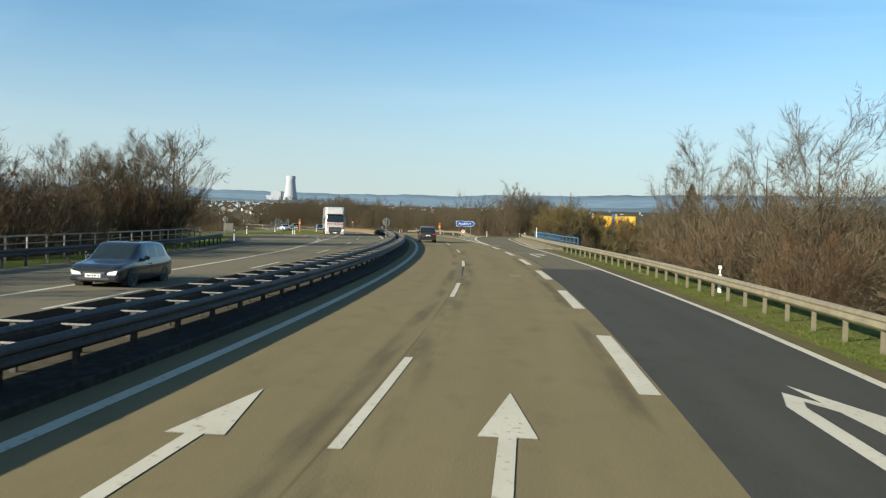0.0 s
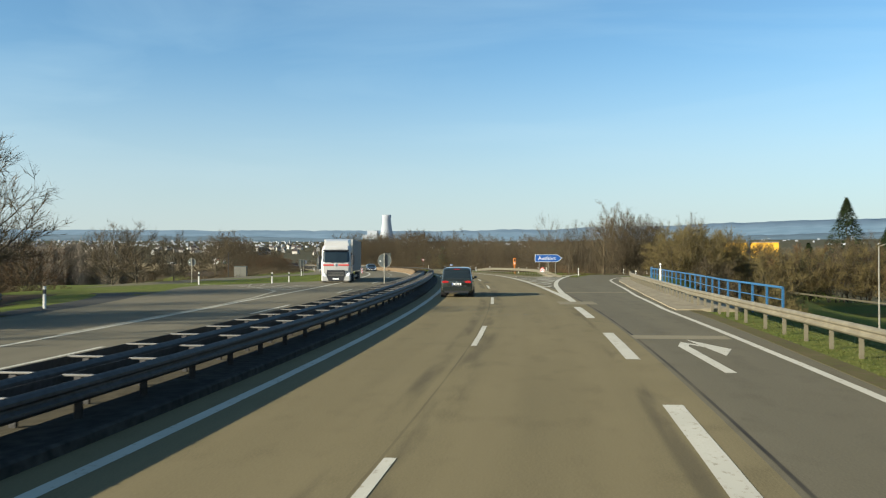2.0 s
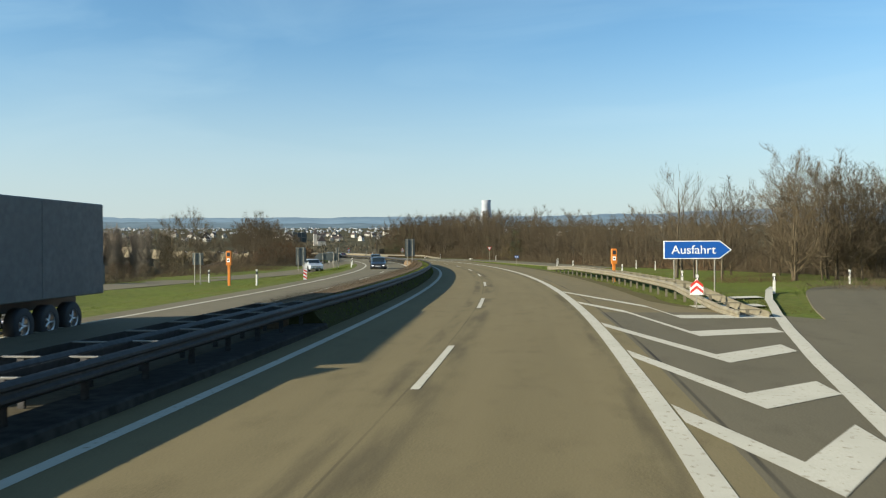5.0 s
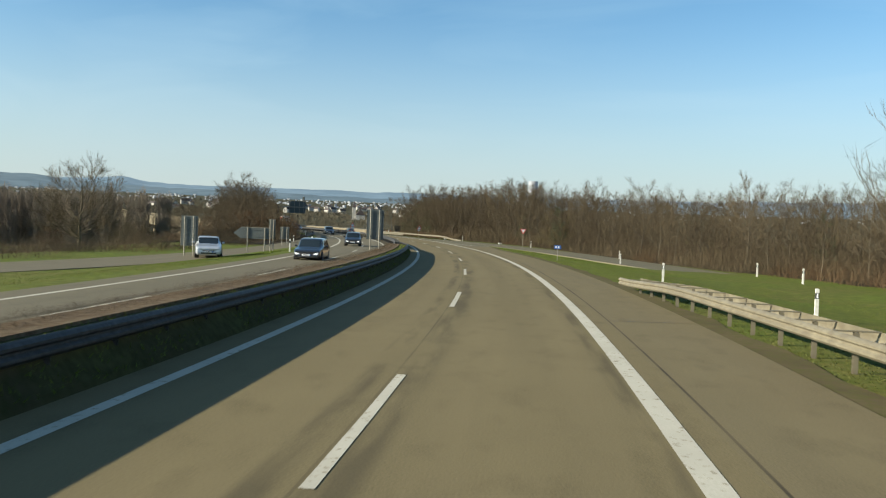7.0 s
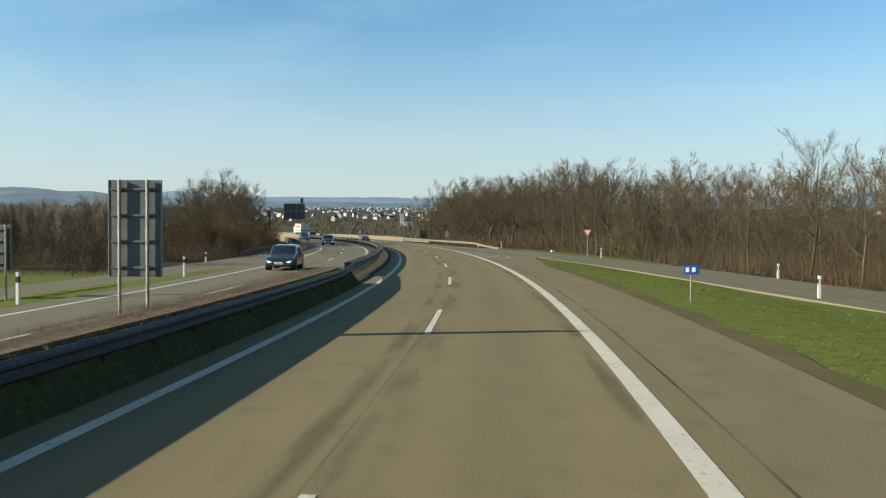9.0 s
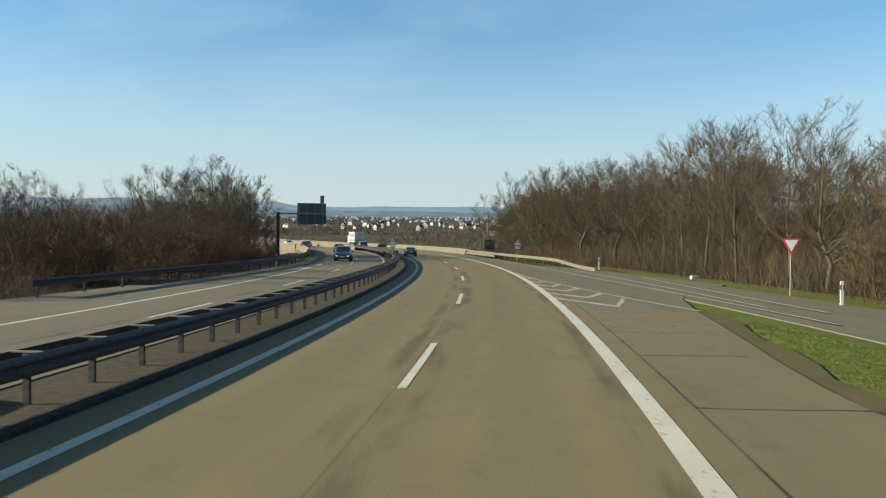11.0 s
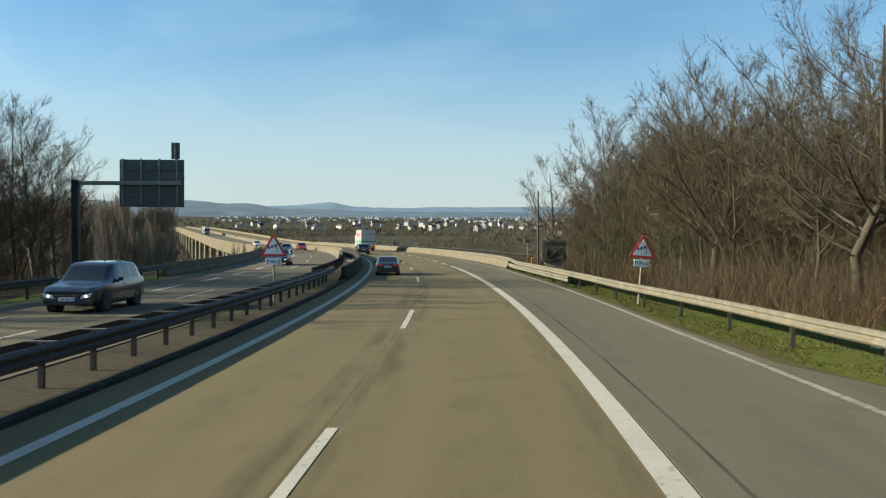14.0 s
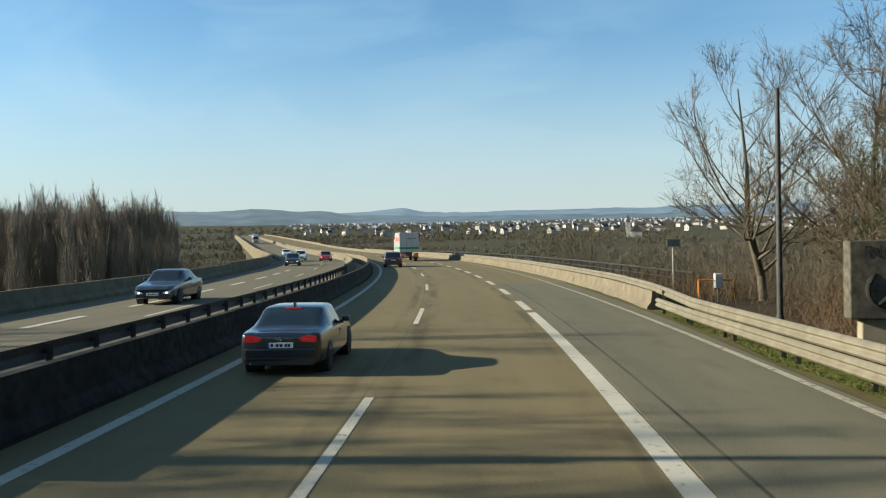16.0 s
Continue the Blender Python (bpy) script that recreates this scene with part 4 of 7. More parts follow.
# ---- trees and scrub ----
def bare_tree(seed, height, clear, spread, limbs, twigs, trunk_r, twig_len=0.7, twig_w=0.007, stems=1, coarse=False, rise=0.0):
    """A leafless tree whose limbs fill a domed crown: returns the trunk-and-limb mesh, and the mesh of its fine twigs."""
    r = random.Random(seed)
    wood, tv, tf = nb(), [], []
    low = height * clear
    mid, half = Vector((0, 0, (height + low) / 2)), (height - low) / 2

    def held(p, slack):
        """Keeps a point within the uneven dome of the crown."""
        q = p - mid
        ang = math.atan2(q.y, q.x)
        k = slack * (1 + 0.16 * math.sin(2 * ang + seed) + 0.10 * math.sin(5 * ang + 2 * seed + q.z))
        f = math.sqrt((q.x / spread) ** 2 + (q.y / spread) ** 2 + (q.z / half) ** 2) / k
        return p if f <= 1 else mid + q / f

    def grown(a, way, length):
        """The end of a straight shoot, shorter where it would leave the dome."""
        b = a + way.normalized() * length
        over = (held(b, 1.04) - b).length / length
        return a.lerp(b, max(0.35, 1 - over))

    def arc(a, c, b, n):
        return [a * (1 - u) ** 2 + c * 2 * u * (1 - u) + b * u * u for u in [k / n for k in range(n + 1)]]

    def limb(pts, r0, r1, sides):
        n = len(pts) - 1
        for k in range(n):
            tube(wood, pts[k], pts[k + 1], r0 + (r1 - r0) * k / n, r0 + (r1 - r0) * (k + 1) / n, sides, cap=False)

    def blade(a, b, w):
        d = b - a
        side = d.orthogonal().normalized()
        side.rotate(Matrix.Rotation(r.uniform(0, math.tau), 3, d.normalized()))
        i0 = len(tv)
        tv.extend((tuple(a - side * w), tuple(a + side * w), tuple(b)))
        tf.append((i0, i0 + 1, i0 + 2))

    def jitter(k):
        return Vector((r.gauss(0, k), r.gauss(0, k), r.gauss(0, k)))

    def at(pts, u):
        f = u * (len(pts) - 1)
        i = min(int(f), len(pts) - 2)
        return pts[i].lerp(pts[i + 1], f - i), (pts[i + 1] - pts[i]).normalized()

    trunks = []
    for k in range(stems):
        a = k * 2.4 + r.random()
        foot = Vector((math.cos(a), math.sin(a), 0)) * (0.0 if stems == 1 else 0.25 * spread * r.random())
        top = Vector((r.uniform(-0.09, 0.09) * height, r.uniform(-0.09, 0.09) * height, height * 0.86))
        if stems > 1:
            top = Vector((math.cos(a) * spread * 0.5, math.sin(a) * spread * 0.5, height * r.uniform(0.7, 0.9)))
        pts = [foot - Vector((0, 0, 0.3))] + [foot.lerp(top, u) + jitter(0.012 * height) for u in (0.22, 0.45, 0.68)] + [top]
        for j in range(4):
            f0, f1 = 1 - 0.22 * j, 1 - 0.22 * (j + 1)
            tube(wood, pts[j], pts[j + 1], trunk_r * f0, trunk_r * f1, 7, cap=False)
        trunks.append(pts)
    fine = []
    for i in range(limbs):
        pts = trunks[i % stems]
        ang = i * 2.4 + r.uniform(-0.5, 0.5)
        v = (i + r.random()) / limbs
        tz = low + (height - low) * (0.10 + 0.88 * v)
        wide = spread * math.sqrt(max(0.05, 1 - ((tz - mid.z) / half) ** 2)) * r.uniform(0.7, 1.0)
        goal = held(Vector((math.cos(ang) * wide, math.sin(ang) * wide, tz)), 1.0)
        from_z = min(max(low * 0.8 + r.random() * 0.24 * height, tz - wide * r.uniform(0.5, 1.05) - 0.04 * height), height * 0.78)
        u0 = min(0.92, max(0.02, from_z / (height * 0.86)))
        p0, _ = at(pts, u0)
        rad = max(0.014, trunk_r * (1 - 0.86 * u0) * 0.46)
        bend = p0 + (goal - p0) * 0.5 + Vector((math.cos(ang) * wide * 0.12, math.sin(ang) * wide * 0.12, -0.09 * (goal - p0).length)) + jitter(0.025 * spread)
        main = arc(p0, bend, goal, 5)
        limb(main, rad, 0.012, 4)
        fine.append((main, 0.5))
        for j in range(9):
            p1, way = at(main, 0.14 + 0.84 * (j + r.random()) / 9)
            ln = spread * r.uniform(0.22, 0.46)
            end = grown(p1, way * 0.85 + jitter(0.44) + Vector((0, 0, 0.28 + rise)), ln)
            sub = arc(p1, p1.lerp(end, 0.5) + jitter(0.04 * ln), end, 3)
            if coarse:
                blade(p1, end, twig_w * 1.4)
            else:
                limb(sub, max(0.008, rad * 0.32), 0.006, 3)
            fine.append((sub, 1.0))
    share_of = sum(w for _, w in fine)
    for pts, w in fine:
        n = max(2, int(twigs * w / share_of / 6))
        for k in range(n):
            p, way = at(pts, 0.12 + 0.88 * math.sqrt(r.random()))
            end = p + (way * 0.8 + jitter(0.40) + Vector((0, 0, 0.22 + rise))).normalized() * twig_len * r.uniform(0.7, 1.4)
            blade(p, end, twig_w * 1.15)
            for j in range(5):
                q = p.lerp(end, r.uniform(0.1, 0.95))
                blade(q, q + ((end - p).normalized() * 0.8 + jitter(0.42) + Vector((0, 0, 0.15 + rise))).normalized() * twig_len * r.uniform(0.35, 0.85), twig_w)
    me_w = mesh_of(wood, "trunk", BARK, True)
    me_t = bpy.data.meshes.new("crown")
    me_t.from_pydata(tv, [], tf)
    return me_w, me_t


def tree_kind(label, seed, twig_mat=TWIG, leaves=0, kind="tree", **kw):
    me_w, me_t = bare_tree(seed, **kw)
    me_t.materials.append(twig_mat)
    root = tagged(new("bare_tree" if kind == "tree" else "shrub"), label, kind, "bare trees" if kind == "tree" else "roadside shrubs")
    for nm, me in (("trunk", me_w), ("crown", me_t)):
        o = new(nm, me)
        o.parent = root
    if leaves:
        r = random.Random(seed + 99)
        tv, tf = [], []
        ivy = leaves > 3000
        src = [Vector(v.co) for v in (me_w if ivy else me_t).vertices if not ivy or math.hypot(v.co.x, v.co.y) < 2.6 - 0.12 * v.co.z]
        for k in range(leaves):
            p = r.choice(src)
            if p.z > kw["height"] * (0.85 if ivy else 0.7):
                continue
            if ivy:
                p = p + Vector((r.gauss(0, 0.22), r.gauss(0, 0.22), r.gauss(-0.1, 0.3)))
            g = 0.06 if ivy else 0.045
            a, b = Vector((r.uniform(-1, 1), r.uniform(-1, 1), r.uniform(-1, 1))) * g, Vector((r.uniform(-1, 1), r.uniform(-1, 1), r.uniform(-1, 1))) * g
            i0 = len(tv)
            tv += [tuple(p), tuple(p + a), tuple(p + a + b), tuple(p + b)]
            tf.append((i0, i0 + 1, i0 + 2, i0 + 3))
        me = bpy.data.meshes.new("foliage")
        me.from_pydata(tv, [], tf)
        me.materials.append(IVY if ivy else DRYLEAF)
        o = new("foliage", me)
        o.parent = root
    return root


FOREST = [tree_kind("tall leafless woodland tree with a slender grey-brown trunk", 11 + k, height=14 + 1.2 * k, clear=0.22 + 0.05 * (k % 2), spread=4.3 + 0.35 * k, limbs=18, twigs=8400, trunk_r=0.15 + 0.012 * k, twig_len=0.95, twig_w=0.0105) for k in range(4)]
OPEN = [tree_kind("wide-crowned leafless tree on the grass", 31 + k, height=9.5 + k, clear=0.16, spread=5.0, limbs=24, twigs=9000, trunk_r=0.20, twig_len=0.95, twig_w=0.013) for k in range(2)]
OAK = tree_kind("leafless oak with some withered brown leaves", 57, leaves=420, height=15, clear=0.24, spread=6.2, limbs=20, twigs=8800, trunk_r=0.30, twig_len=0.95, twig_w=0.010)
IVIED = tree_kind("leafless tree overgrown with dark green ivy", 58, leaves=11000, height=13, clear=0.2, spread=4.6, limbs=16, twigs=5600, trunk_r=0.2, twig_len=0.95, twig_w=0.010)
YOUNG = tree_kind("slender leafless tree with upright shoots on the grass", 64, height=9.2, clear=0.20, spread=3.0, limbs=13, twigs=1500, trunk_r=0.17, twig_len=1.0, twig_w=0.008, rise=0.5)
HAZEL = tree_kind("leafless hazel with yellowish catkins", 95, kind="shrub", twig_mat=TWIG_OLIVE, height=5.0, clear=0.02, spread=2.6, limbs=15, twigs=3200, trunk_r=0.05, twig_len=0.6, twig_w=0.010, stems=5)
SHRUB = [tree_kind("brown leafless roadside shrub", 81 + k, kind="shrub", twig_mat=(TWIG, TWIG_RED)[k % 2], height=4.2, clear=0.0, spread=2.9, limbs=15, twigs=4400, trunk_r=0.04, twig_len=0.65, twig_w=0.011, stems=5) for k in range(2)]
BUSH = tree_kind("dense ochre-brown leafless bush", 91, kind="shrub", twig_mat=TWIG_OLIVE, leaves=2900, height=5.0, clear=0.0, spread=3.9, limbs=20, twigs=11000, trunk_r=0.06, twig_len=0.65, twig_w=0.011, stems=6)
PLANTED, undergrowth_red = set(), []
dice = random.Random(5)


def plant(proto, s, d, size=1.0, dz=None, world=None):
    z = ground_rel(s, d) if dz is None else dz
    m = (Matrix.Translation(world) if world else Matrix.Translation(spot(s, d, z - 0.05))) @ Matrix.Rotation(dice.uniform(0, math.tau), 4, "Z") @ Matrix.Scale(size, 4)
    if proto.name not in PLANTED:
        PLANTED.add(proto.name)
        proto.matrix_basis = m
        return proto
    return copy_thing_plain(proto, m)


def copy_thing_plain(proto, m):
    s = proto.matrix_basis.to_scale()[0]
    return copy_thing(proto, m @ Matrix.Scale(1 / s, 4))


def mixed():
    u = dice.random()
    return FOREST[dice.randrange(4)] if u < 0.88 else (OAK if u < 0.97 else IVIED)


EDGE = [(156, 42), (166, 33), (181, 31), (200, 26), (215, 22.5), (240, 19.5), (256, 18.8), (290, 16.0), (320, 13.8), (345, 13.2), (352, 14.5)]
s = 158.0
while s < 349:
    e = lerp(s, EDGE)
    tall = lerp(s, [(158, 0.70), (176, 0.66), (192, 0.48), (240, 0.45), (256, 0.50), (275, 0.60), (290, 0.62), (315, 0.66), (349, 0.70)])
    for row in range(4):
        d = e + 1.2 + row * 4.4 + dice.uniform(-1.3, 1.3)
        if row < 2 or dice.random() < 0.25:
            at_s, size = s + dice.uniform(-1.8, 1.8), tall * dice.uniform(0.78, 1.12)
            if spot(at_s, d).x < 9.5:
                plant(mixed(), at_s, d, size)
    s += 4.8
for s, d, k in ((331, 15.5, 0.72), (338, 14.6, 0.76), (343, 16.2, 0.8), (347, 18.0, 0.8), (350, 21.0, 0.8)):
    plant(IVIED, s, d, k)
for s, d, k in ((348, 13.4, 0.54), (352, 14.8, 0.70), (355.5, 13.0, 0.70), (361, 21.0, 0.74)):
    plant(IVIED if s < 350 else OAK, s, d, k, dz=-0.9 if d < 17 else -2.0)
for s, d, k in ((341, 13.0, 0.52), (336, 12.8, 0.58), (345, 12.6, 0.46), (333, 14.2, 0.66), (327, 13.6, 0.62)):
    plant(IVIED, s, d, k)
for s, d, k in ((346, 15.2, 0.62), (350, 18.0, 0.66), (341, 16.6, 0.74), (336, 17.0, 0.80)):
    plant(OAK, s, d, k, dz=ground_rel(s, d) if s < 345 else -1.0)
for s, d, k in ((350, 16.8, 0.60), (353, 18.6, 0.60), (347, 21.5, 0.70), (356, 21.5, 0.6)):
    plant(IVIED, s, d, k, dz=-1.2)
plant(OAK, 325, 14.6, 0.78)
plant(OAK, 312, 15.2, 0.74)
# beside the exit lane
for k in range(50):
    s = dice.uniform(12, 60)
    plant(FOREST[dice.randrange(4)] if k % 3 else OPEN[k % 2], s, dice.uniform(15.5, 31), dice.uniform(0.60, 0.82) * lerp(s, [(12, 0.85), (26, 1.0), (40, 0.92), (60, 0.68)]))
for s, d, k in ((281, 18.8, 0.70), (285, 20, 0.76), (289, 18.4, 0.72)):
    plant(FOREST[int(s) % 4], s, d, k)
for s, d, k in ((258, 18.2, 0.62), (256, 19.6, 0.7), (264, 21.5, 1.15), (269, 22.5, 1.1), (254, 18.4, 0.5)):
    plant(HAZEL, s, d, k)
for s, d, k in ((168.5, 17.4, 1.0), (160.0, 15.5, 0.72), (167.3, 18.6, 0.62), (163, 19.5, 0.6)):
    plant(YOUNG, s, d, k)
plant(BUSH, 117.5, 20.6, 1.0)
plant(BUSH, 120, 24.5, 1.12)
plant(BUSH, 124, 22.5, 1.0)
plant(BUSH, 121.5, 24.0, 1.12)
plant(BUSH, 118.5, 23.0, 1.10)
plant(BUSH, 123, 27.5, 1.25)
plant(BUSH, 116, 27.0, 1.25)
plant(SHRUB[0], 113, 22.5, 0.9)
for k in range(16):
    s = dice.uniform(106, 130)
    plant(BUSH if k % 3 else SHRUB[0], s, dice.uniform(25, lerp(s, [(106, 26.5), (130, 37)])), dice.uniform(0.6, 0.9))
for k in range(22):
    x, y = 6 + 1.9 * k + dice.uniform(-1, 1), 176 - 0.15 * k + dice.uniform(-5, 3)
    plant((FOREST[k % 4], SHRUB[k % 2], BUSH)[k % 3], 0, 0, (0.58, 2.0, 1.62)[k % 3] * dice.uniform(0.9, 1.05), world=(x, y + 3, -4.4))
for k in range(14):
    plant(SHRUB[k % 2], dice.uniform(-5, 62), dice.uniform(12.6, 16), dice.uniform(0.55, 0.9))
# far side, first stretch
for k in range(36):
    plant(FOREST[dice.randrange(4)] if k % 2 else OPEN[k % 2], dice.uniform(2, 66), dice.uniform(-44, -23.5), dice.uniform(0.38, 0.56) if k % 2 else dice.uniform(0.5, 0.75))
for k in range(12):
    plant(SHRUB[k % 2], 6 + 5.0 * k + dice.uniform(-1.5, 1.5), -dice.uniform(21.8, 25), dice.uniform(0.8, 1.1))
plant(OPEN[1], 57, -22.6, 0.80)
plant(OPEN[0], 78.5, -30.0, 1.02)
plant(OPEN[1], 76, -34, 0.80)
for k in range(26):
    s = dice.uniform(40, 236)
    plant(SHRUB[k % 2], s, lerp(s, [(40, -24), (70, -25), (100, -36), (120, -33), (160, -31), (195, -27), (236, -22)]) - dice.uniform(0, 9), dice.uniform(0.8, 1.1) * (1.0 if s < 110 else 0.42))
for s, d, k in ((118, -34, 0.62), (123, -38, 0.7), (128, -33, 0.55), (233, -40, 1.02), (150, -42, 0.5)):
    plant(OPEN[0], s, d, k)
for k in range(20):
    s = dice.uniform(238, 338)
    plant(SHRUB[1] if k % 3 else SHRUB[0], s, lerp(s, [(238, -21), (338, -21)]) - dice.uniform(0, 8), dice.uniform(0.7, 1.05))
for k in range(8):
    s = dice.uniform(262, 326)
    plant(mixed() if k % 3 else OPEN[k % 2], s, -dice.uniform(38, 54), dice.uniform(0.36, 0.46))
for s, d, k in ((301, -30, 0.56), (307, -27, 0.60), (313, -30, 0.68), (319, -28.5, 0.68), (325, -29.5, 0.64)):
    plant(OAK, s, d, k)
for s, d, k in ((308, -22.5, 0.46), (314, -24, 0.56), (320, -23.0, 0.58), (326, -26, 0.58), (330, -24.5, 0.52)):
    plant(FOREST[int(s) % 4], s, d, k)
for s, d, k in ((329.5, -27.5, 0.84), (336, -29, 0.62), (333, -24.5, 0.50), (345.5, -27, 0.78), (340.5, -31, 0.66)):
    plant(OAK, s, d, k)
for s, d, k in ((327, -25, 0.62), (331.5, -22.5, 0.58), (334.5, -25.5, 0.62), (337, -22.5, 0.56), (341.5, -25, 0.58), (329, -31, 0.7)):
    plant(FOREST[int(s) % 4], s, d, k)
plant(OPEN[0], 352, -35, 1.0)
for k in range(16):
    plant(FOREST[k % 4], dice.uniform(258, 300), -dice.uniform(21.5, 34), dice.uniform(0.30, 0.40))
for k in range(16):
    undergrowth_red.append((290 + 2.8 * k, -dice.uniform(20, 27)))
for k in range(14):
    plant(SHRUB[1], 262 + 4.0 * k + dice.uniform(-1, 1), -dice.uniform(19.5, 23), dice.uniform(0.6, 0.85))
# poplars and valley woods: groves joined into one mesh each
def grove(seed, n, size, material, **kw):
    r = random.Random(seed)
    verts, faces = [], []
    me_w, me_t = bare_tree(seed, **kw)
    for k in range(n):
        m = Matrix.Translation((r.uniform(-size, size), r.uniform(-size, size), 0)) @ Matrix.Rotation(r.uniform(0, 6), 4, "Z") @ Matrix.Scale(r.uniform(0.9, 1.06), 4)
        for me in (me_w, me_t):
            i0 = len(verts)
            verts += [tuple(m @ v.co) for v in me.vertices]
            faces += [tuple(i0 + i for i in p.vertices) for p in me.polygons]
    me = bpy.data.meshes.new("grove")
    me.from_pydata(verts, [], faces)
    me.materials.append(material)
    return me


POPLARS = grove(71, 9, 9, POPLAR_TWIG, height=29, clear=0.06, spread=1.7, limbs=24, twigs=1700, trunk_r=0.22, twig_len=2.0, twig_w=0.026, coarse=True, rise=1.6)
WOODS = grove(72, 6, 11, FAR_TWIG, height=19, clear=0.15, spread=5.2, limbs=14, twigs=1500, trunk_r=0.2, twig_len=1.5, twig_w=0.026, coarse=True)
DEEP = grove(73, 7, 9, TWIG, height=17, clear=0.12, spread=5.2, limbs=14, twigs=1900, trunk_r=0.2, twig_len=1.4, twig_w=0.020, coarse=True)


def put_grove(me, s, d, z, k, label):
    ob = new("grove", me)
    ob.matrix_basis = place(s, d, z, dice.uniform(0, 360), k)
    tagged(ob, label, "woods", "valley groves", "stuff")


for s, d, k, dz in [(196 + 7.5 * j, 15 + 7 * (j % 2), 0.50, -0.3) for j in range(8)] + [(336 + 4 * j, 4 + 4 * (j % 2), 0.46, -0.3) for j in range(4)] + [(252 + 8 * j, 13 + 5 * (j % 2), 0.52 + 0.015 * j, -0.2) for j in range(11)] + [(326 + 5 * j, 7 + 6 * (j % 2), 0.60, -0.4) for j in range(6)]:
    put_grove(DEEP, s, lerp(s, EDGE) + d, ground_rel(s, lerp(s, EDGE) + d) + dz, k * dice.uniform(0.9, 1.08), "leafless trees deep in the roadside wood")
for k in range(56):
    put_grove(POPLARS, dice.uniform(455, 570), -dice.uniform(41, 125), -18, dice.uniform(0.92, 0.99), "tall leafless poplars in the valley")
for s, d in ((24, 24), (32, 20), (40, 25), (48, 21), (55, 20), (44, 31), (30, 30)):
    put_grove(DEEP, s, d, ground_rel(s, d) - 0.3, dice.uniform(0.44, 0.52), "leafless trees on the wooded bank beside the exit lane")
for s, d, k in ((163.5, 28.8, 0.54), (168.5, 31.5, 0.60), (170.5, 27.5, 0.52), (166, 35.5, 0.56)):
    put_grove(DEEP, s, d, ground_rel(s, d) - 0.3, k, "dense leafless trees between the ramps")
for s, d, k in ((36, 18, 0.36), (45, 18, 0.38), (54, 18.5, 0.40), (59, 23, 0.44), (20, 19, 0.54), (28, 21, 0.62), (35, 24, 0.70), (42, 22, 0.66), (49, 25, 0.70), (55, 26, 0.64), (60, 29, 0.66), (57, 19.5, 0.48), (62, 22, 0.58), (66, 24.5, 0.62), (63, 19, 0.46), (69, 27, 0.66)):
    put_grove(DEEP, s, d, ground_rel(s, d) - 0.3, k, "leafless trees on the wooded bank beside the exit lane")
for s, d in ((14, -30), (24, -33), (34, -29), (44, -32), (54, -30)):
    put_grove(DEEP, s, d, ground_rel(s, d) - 0.3, dice.uniform(0.45, 0.52), "leafless trees behind the far slip lane")
for x, y in ((24, 226), (40, 232), (56, 228), (70, 222), (12, 214)):
    ob = new("grove", DEEP)
    ob.matrix_basis = Matrix.Translation((x, y, -6.2)) @ Matrix.Rotation(x, 4, "Z") @ Matrix.Scale(0.62, 4)
    tagged(ob, "brown leafless trees behind the meadow", "woods", "valley groves", "stuff")
for k in range(26):
    put_grove(WOODS, dice.uniform(395, 640), dice.uniform(30, 190), -19.5, dice.uniform(0.9, 1.2), "brown leafless valley wood below the bridge")
for k in range(14):
    put_grove(WOODS, dice.uniform(480, 760), -dice.uniform(30, 80), -24, dice.uniform(0.9, 1.15), "brown leafless valley wood below the bridge")


def conifer(x, y, h):
    r = random.Random(int(x))
    t = thing("conifer", Matrix.Translation((x, y, -6.0)), "dark green spruce in the meadow", "tree")
    part("trunk", tube(nb(), (0, 0, -0.2), (0, 0, h), 0.18, 0.03, 7), BARK, t)
    tv, tf = [], []
    for k in range(4200):
        u = r.random() ** 0.75
        z = h * (0.06 + 0.94 * u)
        rad = (1 - u ** 1.3) * h * 0.38 * r.uniform(0.55, 1.05) + 0.12
        a = r.uniform(0, math.tau)
        p = Vector((math.cos(a) * rad, math.sin(a) * rad, z - rad * 0.25))
        out = Vector((math.cos(a), math.sin(a), -0.35)) * r.uniform(0.25, 0.5)
        side = Vector((-math.sin(a), math.cos(a), r.uniform(-0.4, 0.4))) * r.uniform(0.08, 0.2)
        i0 = len(tv)
        tv += [tuple(p - out - side), tuple(p - out + side), tuple(p + out)]
        tf.append((i0, i0 + 1, i0 + 2))
    me = bpy.data.meshes.new("crown")
    me.from_pydata(tv, [], tf)
    me.materials.append(NEEDLE)
    o = new("crown", me)
    o.parent = t


conifer(44, 213, 20.0)
conifer(51, 210, 15.0)
conifer(36.5, 211, 11.0)
conifer(58, 214, 16.5)

